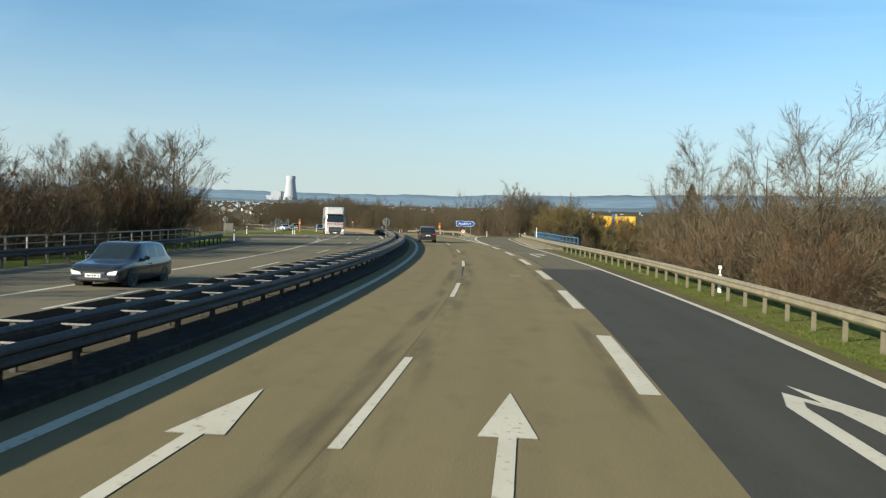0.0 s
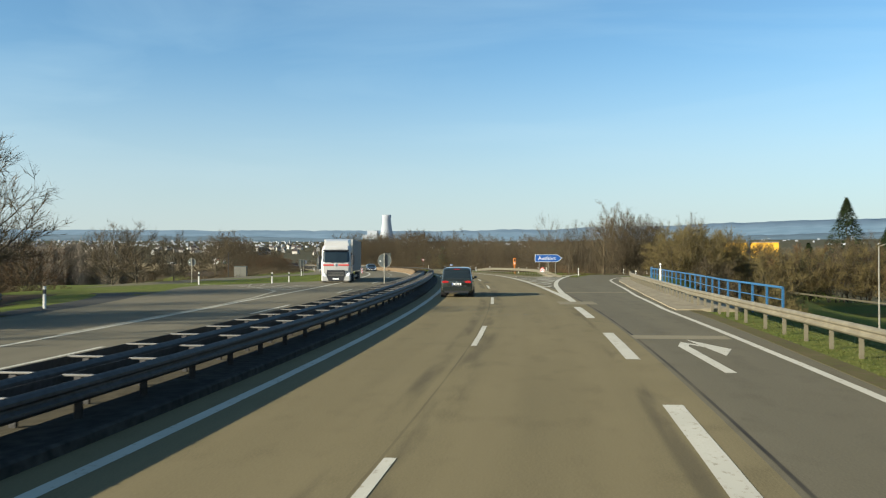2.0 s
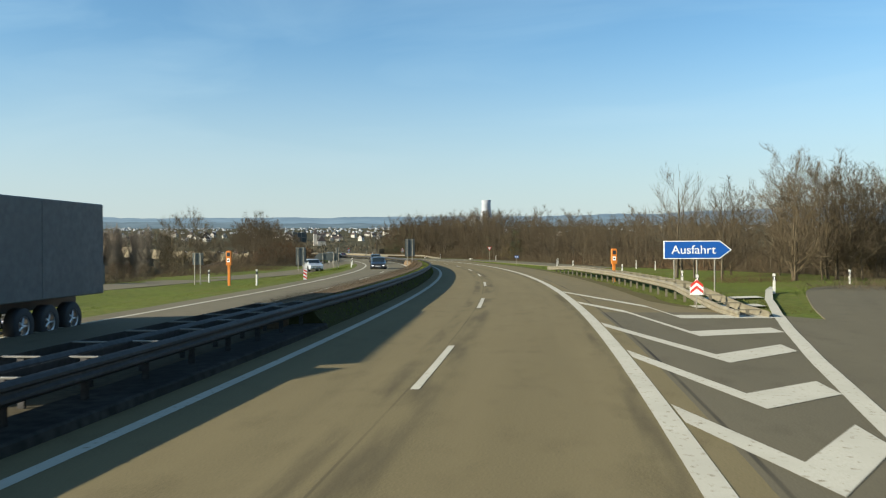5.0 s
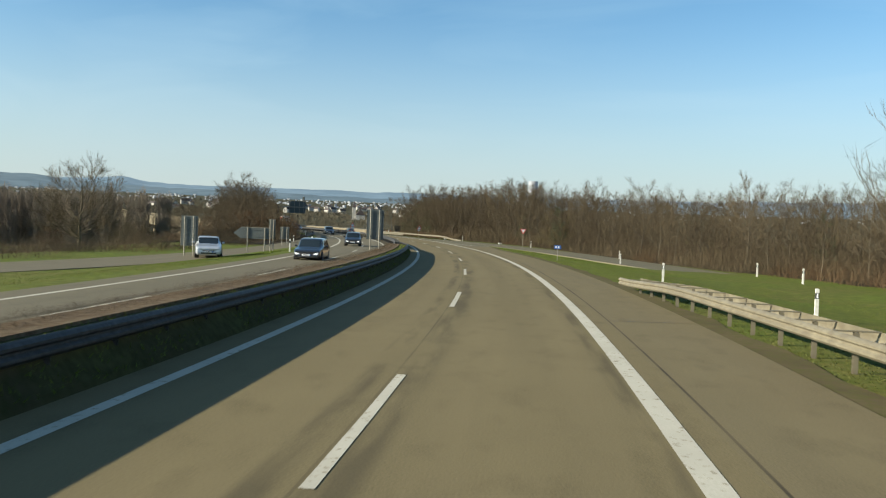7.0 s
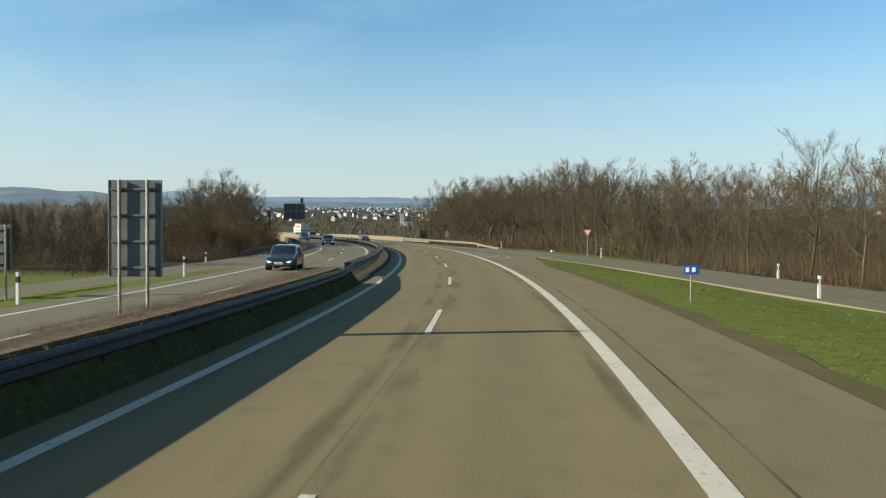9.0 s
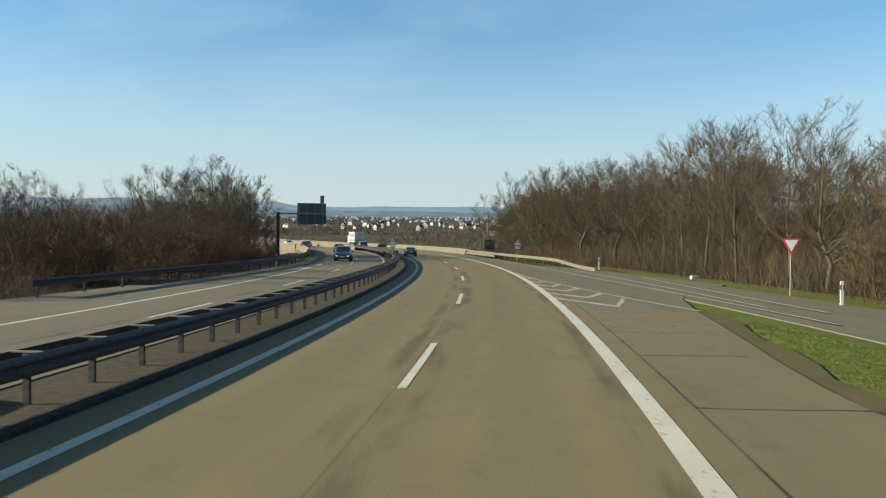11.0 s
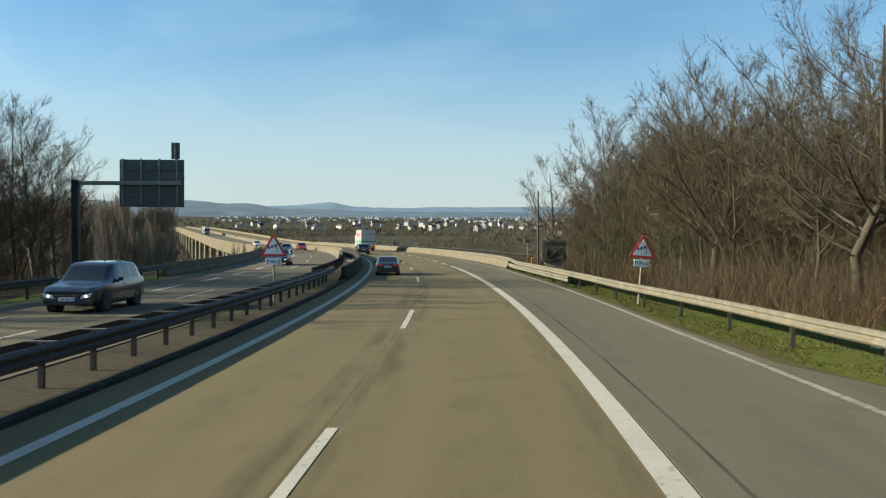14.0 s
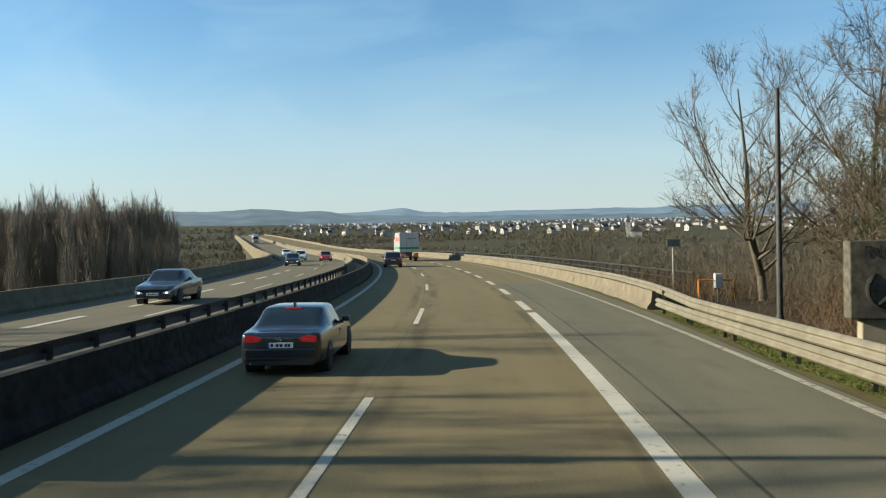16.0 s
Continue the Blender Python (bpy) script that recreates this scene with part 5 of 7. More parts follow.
# undergrowth: patches of thin stems, one mesh shared
def scrub_mesh(seed, n, h, material):
    r = random.Random(seed)
    tv, tf = [], []
    for k in range(n):
        x, y = r.uniform(-4, 4), r.uniform(-3, 3)
        hh = h * r.uniform(0.3, 1.0) * (1 - 0.06 * abs(x))
        lean = Vector((r.gauss(0, 0.42), r.gauss(0, 0.42), 1)) * hh
        a = r.uniform(0, math.pi)
        w = Vector((math.cos(a), math.sin(a), 0)) * r.uniform(0.006, 0.015)
        p = Vector((x, y, -0.2))
        i0 = len(tv)
        tv += [tuple(p - w), tuple(p + w), tuple(p + lean)]
        tf.append((i0, i0 + 1, i0 + 2))
        for j in range(4):
            q = p + lean * r.uniform(0.15, 0.92)
            e = q + Vector((r.gauss(0, 0.65), r.gauss(0, 0.65), r.uniform(-0.2, 0.6)))
            i0 = len(tv)
            tv += [tuple(q - w * 0.6), tuple(q + w * 0.6), tuple(e)]
            tf.append((i0, i0 + 1, i0 + 2))
    me = bpy.data.meshes.new("undergrowth")
    me.from_pydata(tv, [], tf)
    me.materials.append(material)
    return me


THICKET = [scrub_mesh(6, 520, 8.0, TWIG), scrub_mesh(7, 520, 7.0, TWIG)]
SCRUB = [scrub_mesh(3, 400, 3.2, TWIG), scrub_mesh(4, 400, 2.6, TWIG_RED), scrub_mesh(5, 400, 3.6, TWIG)]


def undergrowth(s, d, k=1.0, which=None, flat=1.0):
    ob = new("undergrowth", SCRUB[dice.randrange(3) if which is None else which])
    ob.matrix_basis = Matrix.Translation(spot(s, d, ground_rel(s, d))) @ Matrix.Rotation(heading(s) + math.pi / 2 + dice.uniform(-0.3, 0.3), 4, "Z") @ Matrix.Diagonal((k, k, k * flat, 1))
    tagged(ob, "tangle of brown leafless undergrowth and saplings", "undergrowth", "undergrowth", "stuff")


s = 158.0
while s < 350:
    e = lerp(s, EDGE)
    for row in range(4):
        undergrowth(s + dice.uniform(-1, 1), e + 1.0 + row * 3.6, dice.uniform(0.8, 1.2) * (1.25 if row > 1 else 0.85))
    s += 5.5
s = 160.0
while s < 350:
    e = lerp(s, EDGE)
    tall = lerp(s, [(158, 0.55), (240, 0.55), (280, 0.75), (350, 0.95)])
    for row in range(3):
        ob = new("sapling_thicket", THICKET[dice.randrange(2)])
        sd = e + 2.6 + row * 5.0
        ob.matrix_basis = Matrix.Translation(spot(s + dice.uniform(-2, 2), sd, ground_rel(s, sd))) @ Matrix.Rotation(heading(s) + math.pi / 2, 4, "Z") @ Matrix.Diagonal((1.1, 1.0, tall * dice.uniform(0.85, 1.1), 1))
        tagged(ob, "dense leafless saplings at the edge of the wood", "saplings", "saplings", "stuff")
    s += 6.5
for k in range(60):
    undergrowth(dice.uniform(-8, 60), dice.uniform(13.5, 26), dice.uniform(0.7, 1.1), None, 0.8)
for k in range(44):
    s = 118.5 + 2.2 * k
    ob = new("undergrowth", SCRUB[k % 3])
    ob.matrix_basis = Matrix.Translation(spot(s, -5.7, 0.68)) @ Matrix.Rotation(heading(s) + math.pi / 2, 4, "Z") @ Matrix.Diagonal((0.35, 0.16, 0.07, 1))
    tagged(ob, "low dead brown growth on the median bed", "undergrowth", "undergrowth", "stuff")
for s, d in undergrowth_red:
    undergrowth(s, d, dice.uniform(0.8, 1.0), 1, 0.8)
for k in range(34):
    undergrowth(dice.uniform(300, 350), dice.uniform(11.8, 16), dice.uniform(0.7, 1.0), k % 3, 0.9)
for k in range(26):
    undergrowth(dice.uniform(344, 378), dice.uniform(11.5, 22), dice.uniform(0.7, 1.1), None, 0.8)
for k in range(16):
    undergrowth(dice.uniform(134, 160), dice.uniform(20, 40), dice.uniform(0.8, 1.1), None, 0.5)
for k in range(30):
    s = dice.uniform(104, 132)
    undergrowth(s, dice.uniform(24, lerp(s, [(104, 25), (132, 37)])), dice.uniform(0.8, 1.1), 1, 0.6)
for k in range(110):
    s = dice.uniform(10, 336)
    undergrowth(s, lerp(s, [(10, -23), (70, -25), (96, -38), (120, -34), (160, -31), (195, -27.5), (240, -21), (345, -20.5)]) - dice.uniform(0, 14), dice.uniform(0.8, 1.2), None, 0.9 if s < 110 else 0.4 if s < 240 else 0.62)

# ---- grass ----
def grass(name, zones, count, hmin, hmax, seed, label, material=BLADE, lift=None):
    r = random.Random(seed)
    tv, tf = [], []
    areas = [abs((z[1] - z[0]) * z[4]) for z in zones]
    for z, ar in zip(zones, areas):
        for k in range(int(count * ar / sum(areas))):
            s = r.uniform(z[0], z[1])
            d = (z[2](s) if callable(z[2]) else z[2]) + r.random() * ((z[3](s) if callable(z[3]) else z[3]) - (z[2](s) if callable(z[2]) else z[2]))
            if noise.noise(Vector((s * 0.4, d * 0.6, 3))) < -0.45:
                continue
            p = spot(s, d, lift(d) if lift else ground_rel(s, d))
            a = r.uniform(0, math.pi)
            w = Vector((math.cos(a), math.sin(a), 0)) * r.uniform(0.007, 0.016)
            i0 = len(tv)
            tv += [tuple(p - w), tuple(p + w), tuple(p + Vector((r.gauss(0, 0.05), r.gauss(0, 0.05), r.uniform(hmin, hmax))))]
            tf.append((i0, i0 + 1, i0 + 2))
    me = bpy.data.meshes.new(name)
    me.from_pydata(tv, [], tf)
    me.materials.append(material)
    tagged(new(name, me), label, "grass", kind="stuff")


grass("verge_grass", [(-10, 70, lambda s: right_edge(s) + 0.25, lambda s: right_edge(s) + 3.2, 3.0), (124, 176, 7.4, 12.0, 4.0), (285, 352, lambda s: right_edge(s) + 0.1, lambda s: right_edge(s) + 3.6, 3.2), (300, 350, 7.45, 9.4, 5.0)], 95000, 0.02, 0.06, 7, "short winter grass on the verge", BLADE_DRY)
grass("island_grass", [(172, 252, 7.2, lambda s: lerp(s, [(172, 20), (200, 15.5), (236, 11), (252, 8.6)]), 8), (126, 172, 12.0, 26.0, 9)], 70000, 0.015, 0.045, 8, "mown green grass on the traffic island")
grass("far_island_grass", [(108, 215, -14.2, lambda s: lerp(s, [(108, -24), (130, -26), (160, -22.8), (190, -16.8), (215, -14.4)]), 8)], 40000, 0.015, 0.045, 9, "green grass on the far traffic island")

grass("median_grass", [(118, 216, -4.95, -3.95, 1)], 9000, 0.03, 0.12, 10, "shaded grass growing under the median guardrail", lift=lambda d: lerp(-d, [(3.95, 0.06), (4.24, 0.34), (4.42, 0.58), (4.95, 0.63)]))

# ---- distance: hills, woods, city, town ----
def ridge(name, dist, heights, base, seed, label, material, a0=-75, a1=95):
    verts, faces = [], []
    n = 420
    for k in range(n + 1):
        a = radians(a0 + (a1 - a0) * k / n)
        deg = a0 + (a1 - a0) * k / n
        h = lerp(deg, heights) + 9 * noise.noise(Vector((deg * 0.35, seed, 0))) + 4 * noise.noise(Vector((deg * 1.6, seed, 5)))
        for r, z in ((dist - 700, base), (dist - 250, base + (h - base) * 0.62), (dist, h), (dist + 60, base)):
            verts.append((-60 - r * math.sin(a), 230 + r * math.cos(a), z))
    for k in range(n):
        for j in range(3):
            faces.append((k * 4 + j, k * 4 + j + 1, k * 4 + 5 + j, k * 4 + 4 + j))
    me = bpy.data.meshes.new(name)
    me.from_pydata(verts, [], faces)
    me.materials.append(material)
    for p in me.polygons:
        p.use_smooth = True
    tagged(new(name, me), label, "hills", kind="structure")


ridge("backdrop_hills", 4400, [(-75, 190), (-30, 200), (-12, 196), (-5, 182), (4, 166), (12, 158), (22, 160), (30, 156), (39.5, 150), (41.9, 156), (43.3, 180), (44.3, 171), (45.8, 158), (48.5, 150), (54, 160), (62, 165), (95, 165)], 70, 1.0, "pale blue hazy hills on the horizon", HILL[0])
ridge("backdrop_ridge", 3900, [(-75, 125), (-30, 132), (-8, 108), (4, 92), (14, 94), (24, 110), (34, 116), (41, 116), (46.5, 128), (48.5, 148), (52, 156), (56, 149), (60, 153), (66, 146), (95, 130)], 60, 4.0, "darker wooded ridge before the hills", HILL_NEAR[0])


def scatter_boxes(name, n, r0, r1, a0, a1, seed, material, label, size, tall):
    r = random.Random(seed)
    bm = nb()
    rs = [0, 60, 120, 200, 300, 420, 560, 720, 900, 1150, 1500, 2000, 2700, 3500, 4300]
    hs = [-26, -26, -26, -26, -24, -20, -14, -8, -2, 6, 17, 33, 56, 80, 102]
    for k in range(n):
        dist, a = r.uniform(r0, r1), radians(r.uniform(a0, a1))
        z = float(np.interp(dist, rs, hs))
        w, dd, h = r.uniform(*size), r.uniform(*size), r.uniform(*tall)
        m = Matrix.Translation((-90 - dist * math.sin(a), 230 + dist * math.cos(a), z)) @ Matrix.Rotation(r.uniform(0, 3), 4, "Z")
        vs = [bm.verts.new(m @ Vector(c)) for c in ((-w, -dd, -1), (w, -dd, -1), (w, dd, -1), (-w, dd, -1), (-w, -dd, h), (w, -dd, h), (w, dd, h), (-w, dd, h))]
        for f in ((0, 1, 5, 4), (1, 2, 6, 5), (2, 3, 7, 6), (3, 0, 4, 7), (4, 5, 6, 7)):
            bm.faces.new([vs[q] for q in f])
    tagged(part(name, bm, material), label, "city", kind="stuff")


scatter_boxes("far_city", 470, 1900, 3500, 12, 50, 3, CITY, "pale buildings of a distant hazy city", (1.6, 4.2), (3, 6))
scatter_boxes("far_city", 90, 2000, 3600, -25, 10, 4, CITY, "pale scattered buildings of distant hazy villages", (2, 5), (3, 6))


def far_woods(n, r0, r1, a0, a1, seed, label):
    """Distant woodland as many ragged tufts."""
    r = random.Random(seed)
    rs = [200, 300, 420, 560, 720, 900, 1150, 1500, 2000, 2700]
    hs = [-26, -24, -20, -14, -8, -2, 6, 17, 33, 56]
    tv, tf = [], []
    for k in range(n):
        dist, a = r.uniform(r0, r1), radians(r.uniform(a0, a1))
        if noise.noise(Vector((dist * 0.006, math.degrees(a) * 0.12, seed))) < -0.08:
            continue
        c = Vector((-90 - dist * math.sin(a), 230 + dist * math.cos(a), float(np.interp(dist, rs, hs))))
        h, wide = r.uniform(4, 9), r.uniform(2.5, 5.0)
        g = 0.10 + dist / 5200
        for j in range(34):
            a2, u = r.uniform(0, math.tau), math.sqrt(r.random())
            p = c + Vector((math.cos(a2) * u * wide, math.sin(a2) * u * wide, h * r.random() * (1 - 0.8 * u * u) - 1))
            a3 = r.uniform(0, math.pi)
            side = Vector((math.cos(a3), math.sin(a3), 0)) * g * r.uniform(0.6, 1.3)
            i0 = len(tv)
            tv += [tuple(p - side), tuple(p + side), tuple(p + Vector((r.gauss(0, 0.7), r.gauss(0, 0.7), r.uniform(1.2, 3.2))))]
            tf.append((i0, i0 + 1, i0 + 2))
    me = bpy.data.meshes.new("far_woods")
    me.from_pydata(tv, [], tf)
    me.materials.append(FAR_TWIG)
    tagged(new("far_woods", me), label, "woods", kind="stuff")


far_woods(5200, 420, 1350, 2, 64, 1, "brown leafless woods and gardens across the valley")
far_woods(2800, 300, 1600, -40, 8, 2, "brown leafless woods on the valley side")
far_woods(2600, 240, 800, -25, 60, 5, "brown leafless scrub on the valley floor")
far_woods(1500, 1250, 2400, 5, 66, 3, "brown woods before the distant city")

# ---- signs and roadside furniture ----

def lettering(name, text, size, m, material, parent, width=None):
    cu = bpy.data.curves.new(name, "FONT")
    cu.body, cu.size, cu.align_x, cu.align_y, cu.extrude = text, size, "CENTER", "CENTER", 0.003
    tmp = bpy.data.objects.new(name, cu)
    me = bpy.data.meshes.new_from_object(tmp)
    bpy.data.objects.remove(tmp)
    me.materials.append(material)
    ob = new(name, me)
    ob.parent = parent
    k = 1.0
    if width:
        xs = [v.co.x for v in me.vertices]
        k = width / (max(xs) - min(xs))
    ob.matrix_basis = m @ Matrix.Diagonal((k, 1, 1, 1))
    return ob


FACE = Matrix.Rotation(radians(90), 4, "X")


def panel(bm, outline, y0, y1):
    """An upright plate with the outline (x, z), between two depths."""
    f = [bm.verts.new((x, y0, z)) for x, z in outline]
    b = [bm.verts.new((x, y1, z)) for x, z in outline]
    n = len(outline)
    bm.faces.new(f)
    bm.faces.new(b[::-1])
    for k in range(n):
        bm.faces.new((f[k], b[k], b[(k + 1) % n], f[(k + 1) % n]))
    bmesh.ops.recalc_face_normals(bm, faces=bm.faces)
    return bm


def exit_sign():
    t = thing("exit_sign", place(138.5, 9.2), "blue arrow-shaped exit sign with white letters on steel posts", "road sign")
    out = lambda k: [(k, 1.62 + k), (2.85 - k * 0.4, 1.62 + k), (3.45 - 1.6 * k, 2.08), (2.85 - k * 0.4, 2.55 - k), (k, 2.55 - k)]
    part("border", panel(nb(), out(0.0), -0.02, 0.02), WHITE_SIGN, t)
    part("plate", panel(nb(), out(0.045), -0.026, -0.021), BLUE_SIGN, t)
    lettering("writing", "Ausfahrt", 0.62, Matrix.Translation((1.52, -0.03, 2.07)) @ FACE, WHITE_SIGN, t, 2.25)
    for x in (0.55, 1.7, 2.6):
        part("post", tube(nb(), (x, 0.06, -0.3), (x, 0.06, 2.5), 0.04, n=10), POLE, t)


exit_sign()


def gore_marker():
    t = thing("gore_marker", place(125.5, 7.9, 0.42, 0, 0.68), "small red and white chevron board at the gore", "road sign")
    part("plate", panel(nb(), [(-0.35, 0.15), (0.35, 0.15), (0.35, 0.6), (0, 1.0), (-0.35, 0.6)], -0.015, 0.015), WHITE_SIGN, t)
    for z in (0.2, 0.52):
        part("chevron", panel(nb(), [(-0.33, z), (0, z + 0.28), (0.33, z), (0.33, z + 0.16), (0, z + 0.44), (-0.33, z + 0.16)], -0.022, -0.016), RED_SIGN, t)
    part("post", tube(nb(), (0, 0.04, -1.2), (0, 0.04, 0.9), 0.035, n=8), POLE, t)


gore_marker()


def emergency_phone(s, d, label):
    t = thing("emergency_phone", place(s, d, -0.05), label, "emergency phone", "roadside phones")
    part("pillar", box(nb(), -0.09, 0.09, -0.07, 0.07, -0.2, 1.25, 0.015), ORANGE, t)
    bm = nb()
    panel(bm, [(-0.17, 1.2), (0.17, 1.2), (0.17, 2.12), (0.12, 2.2), (-0.12, 2.2), (-0.17, 2.12)], -0.16, 0.16)
    part("housing", bm, ORANGE, t)
    part("speaking_hood", box(nb(), -0.11, 0.11, -0.175, -0.15, 1.82, 2.08, 0.008), BLACK_PL, t)
    part("instruction_plate", box(nb(), -0.1, 0.1, -0.172, -0.155, 1.42, 1.68, 0.004), WHITE_SIGN, t)
    part("plate_print", box(nb(), -0.06, 0.06, -0.176, -0.173, 1.5, 1.6), BLACK_PL, t)


emergency_phone(150.8, 8.6, "orange roadside emergency phone pillar behind the guardrail")
emergency_phone(152, -17.5, "orange roadside emergency phone pillar on the far island")


def delineator_proto():
    t = thing("delineator_post", Matrix.Identity(4), "white plastic delineator post with a black band", "delineator", "delineator posts")
    prof = lambda w: [(-w, -0.05), (w, -0.05), (w * 0.7, 0.06), (-w * 0.7, 0.06)]
    bm = nb()
    loft(bm, [[(x, y, z) for x, y in prof(w)] for z, w in ((-0.2, 0.062), (0.70, 0.06))], True, True)
    part("post", bm, WHITE, t)
    bm = nb()
    loft(bm, [[(x, y, z) for x, y in prof(0.0605)] for z in (0.70, 0.90)], True, True)
    part("band", bm, BLACK_PL, t)
    bm = nb()
    loft(bm, [[(x, y, z) for x, y in prof(0.06)] for z in (0.90, 0.99)] + [[(x, y, 1.03 + 0.1 * y) for x, y in prof(0.055)]], True, True)
    part("cap", bm, WHITE, t)
    part("reflector", box(nb(), -0.025, 0.025, -0.056, -0.05, 0.72, 0.88, 0.004), WHITE_SIGN, t)
    return t


DEL = delineator_proto()
spots = [(138, 14.6), (141, 10.7), (133.5, 9.7), (165.5, 12.0), (183.5, 10.9), (214, 15.4), (227, 18.9), (201, 22.7), (192.5, 22.4), (254, 14.8), (291, 11.9), (153, 25), (149, 27), (104, 12.9), (24, 9.9), (88, 11.1), (148, -14.6), (162, -21.8), (102, -17.5), (101.8, -23.5), (68, -19.6), (205, -13.6), (222, -13.7), (240, -17.2), (300, -16.3), (330, -17), (116, -18.5)]
for k, (s, d) in enumerate(spots):
    z = 0.7 if (s, d) == (88, 11.1) else ground_rel(s, d)
    m = place(s, d, z, 0 if d > 0 else 180)
    if k == 0:
        DEL.matrix_basis = m
    else:
        copy_thing(DEL, m)


def warning_sign(s, d, lean, label):
    """Triangular crosswind warning with a distance plate below."""
    t = thing("warning_sign", place(s, d) @ Matrix.Rotation(radians(lean), 4, "Y"), label, "road sign", "crosswind warnings")
    tri = lambda k: [(-0.52 + 1.72 * k, 1.72 + k), (0.52 - 1.72 * k, 1.72 + k), (0.0, 2.62 - 2 * k)]
    part("border", panel(nb(), tri(0.0), -0.012, 0.012), RED_SIGN, t)
    part("plate", panel(nb(), tri(0.085), -0.018, -0.013), WHITE_SIGN, t)
    part("symbol_mast", panel(nb(), [(0.12, 1.86), (0.145, 1.86), (0.145, 2.2), (0.12, 2.2)], -0.024, -0.019), BLACK_PL, t)
    for k in range(3):
        x = 0.1 - 0.12 * k
        part("windsock_band", panel(nb(), [(x - 0.075, 2.06 - 0.035 * k), (x, 2.08 - 0.035 * k), (x, 2.2 - 0.025 * k - 0.02 * k), (x - 0.075, 2.175 - 0.04 * k)], -0.024, -0.019), BLACK_PL, t)
    part("distance_plate", box(nb(), -0.3, 0.3, -0.012, 0.012, 1.38, 1.66, 0.01), WHITE_SIGN, t)
    lettering("writing", "1500 m", 0.17, Matrix.Translation((0, -0.017, 1.52)) @ FACE, BLACK_PL, t, 0.36)
    for x in (-0.235, 0.235):
        part("arrow", panel(nb(), [(x - 0.012, 1.42), (x + 0.012, 1.42), (x + 0.012, 1.55), (x + 0.035, 1.55), (x, 1.62), (x - 0.035, 1.55), (x - 0.012, 1.55)], -0.018, -0.013), BLACK_PL, t)
    part("post", tube(nb(), (0, 0.04, -0.3), (0, 0.04, 2.45), 0.038, n=10), POLE, t)


warning_sign(316.0, -5.48, 0, "crosswind warning triangle with a distance plate in the median")
warning_sign(315.5, 8.5, 4, "leaning crosswind warning triangle with a distance plate by the wood")


def yield_sign(s, d, size=1.0):
    t = thing("yield_sign", place(s, d, ground_rel(s, d)), "red and white give-way triangle on a grey post", "road sign", "give-way signs")
    tri = lambda k: [(-0.45 + 1.72 * k, 2.66 - k), (0.0, 1.88 + 2 * k), (0.45 - 1.72 * k, 2.66 - k)]
    part("border", panel(nb(), tri(0.0), -0.012, 0.012), RED_SIGN, t)
    part("plate", panel(nb(), tri(0.085), -0.018, -0.013), WHITE_SIGN, t)
    part("post", tube(nb(), (0, 0.04, -0.3), (0, 0.04, 2.5), 0.035, n=10), POLE, t)
    t.scale = (size, size, size)


yield_sign(259.5, 14.9)


def twin_back_sign(s, d, z, turn, w=1.15, h=2.1, low=1.15, label="tall dark sign backs on two grey posts"):
    t = thing("traffic_board", place(s, d, z, turn), label, "road sign", "signs seen from behind")
    part("plate", box(nb(), -w / 2, w / 2, -0.015, 0.015, low, low + h, 0.012), SIGN_BACK, t)
    for k in range(4):
        zz = low + 0.2 + k * (h - 0.4) / 3
        part("stiffener", box(nb(), -w / 2 + 0.04, w / 2 - 0.04, -0.05, -0.016, zz - 0.025, zz + 0.025, 0.004), SIGN_BACK, t)
    part("rim", box(nb(), -w / 2 - 0.02, -w / 2, -0.03, 0.03, low, low + h, 0.004), POLE, t)
    part("rim", box(nb(), w / 2, w / 2 + 0.02, -0.03, 0.03, low, low + h, 0.004), POLE, t)
    for x in (-0.27 * w, 0.27 * w):
        part("post", tube(nb(), (x, -0.09, -0.4), (x, -0.09, low + h), 0.038, n=10), POLE, t)


twin_back_sign(196.5, -6.25, 0.2, 0)
twin_back_sign(196, -19.2, -0.75, 0)
twin_back_sign(226, -16.9, -0.4, 0, 0.9, 1.3, 0.9, "dark sign back on two posts beside the far lane")
twin_back_sign(207.6, -15.5, -0.1, 0, 0.5, 1.6, 1.0, "narrow dark sign back on two posts")


def arrow_board(s, d):
    """The back of the far exit sign, with its point to the left."""
    t = thing("arrow_board", place(s, d, -0.1), "grey back of an arrow-shaped exit sign on two posts", "road sign", "signs seen from behind")
    part("plate", panel(nb(), [(0.0, 0.95), (0.0, 1.85), (-2.3, 1.85), (-2.9, 1.4), (-2.3, 0.95)], -0.012, 0.012), SIGN_BACK, t)
    part("rim", panel(nb(), [(0.03, 1.85), (0.03, 1.89), (-2.33, 1.89), (-2.33, 1.85)], -0.03, 0.03), POLE, t)
    for z in (1.1, 1.65):
        part("stiffener", box(nb(), -2.25, -0.05, -0.05, -0.013, z, z + 0.05, 0.004), SIGN_BACK, t)
    for x in (-0.35, -1.75):
        part("post", tube(nb(), (x, -0.07, -0.4), (x, -0.07, 1.85), 0.038, n=10), POLE, t)


arrow_board(206.8, -15.6)


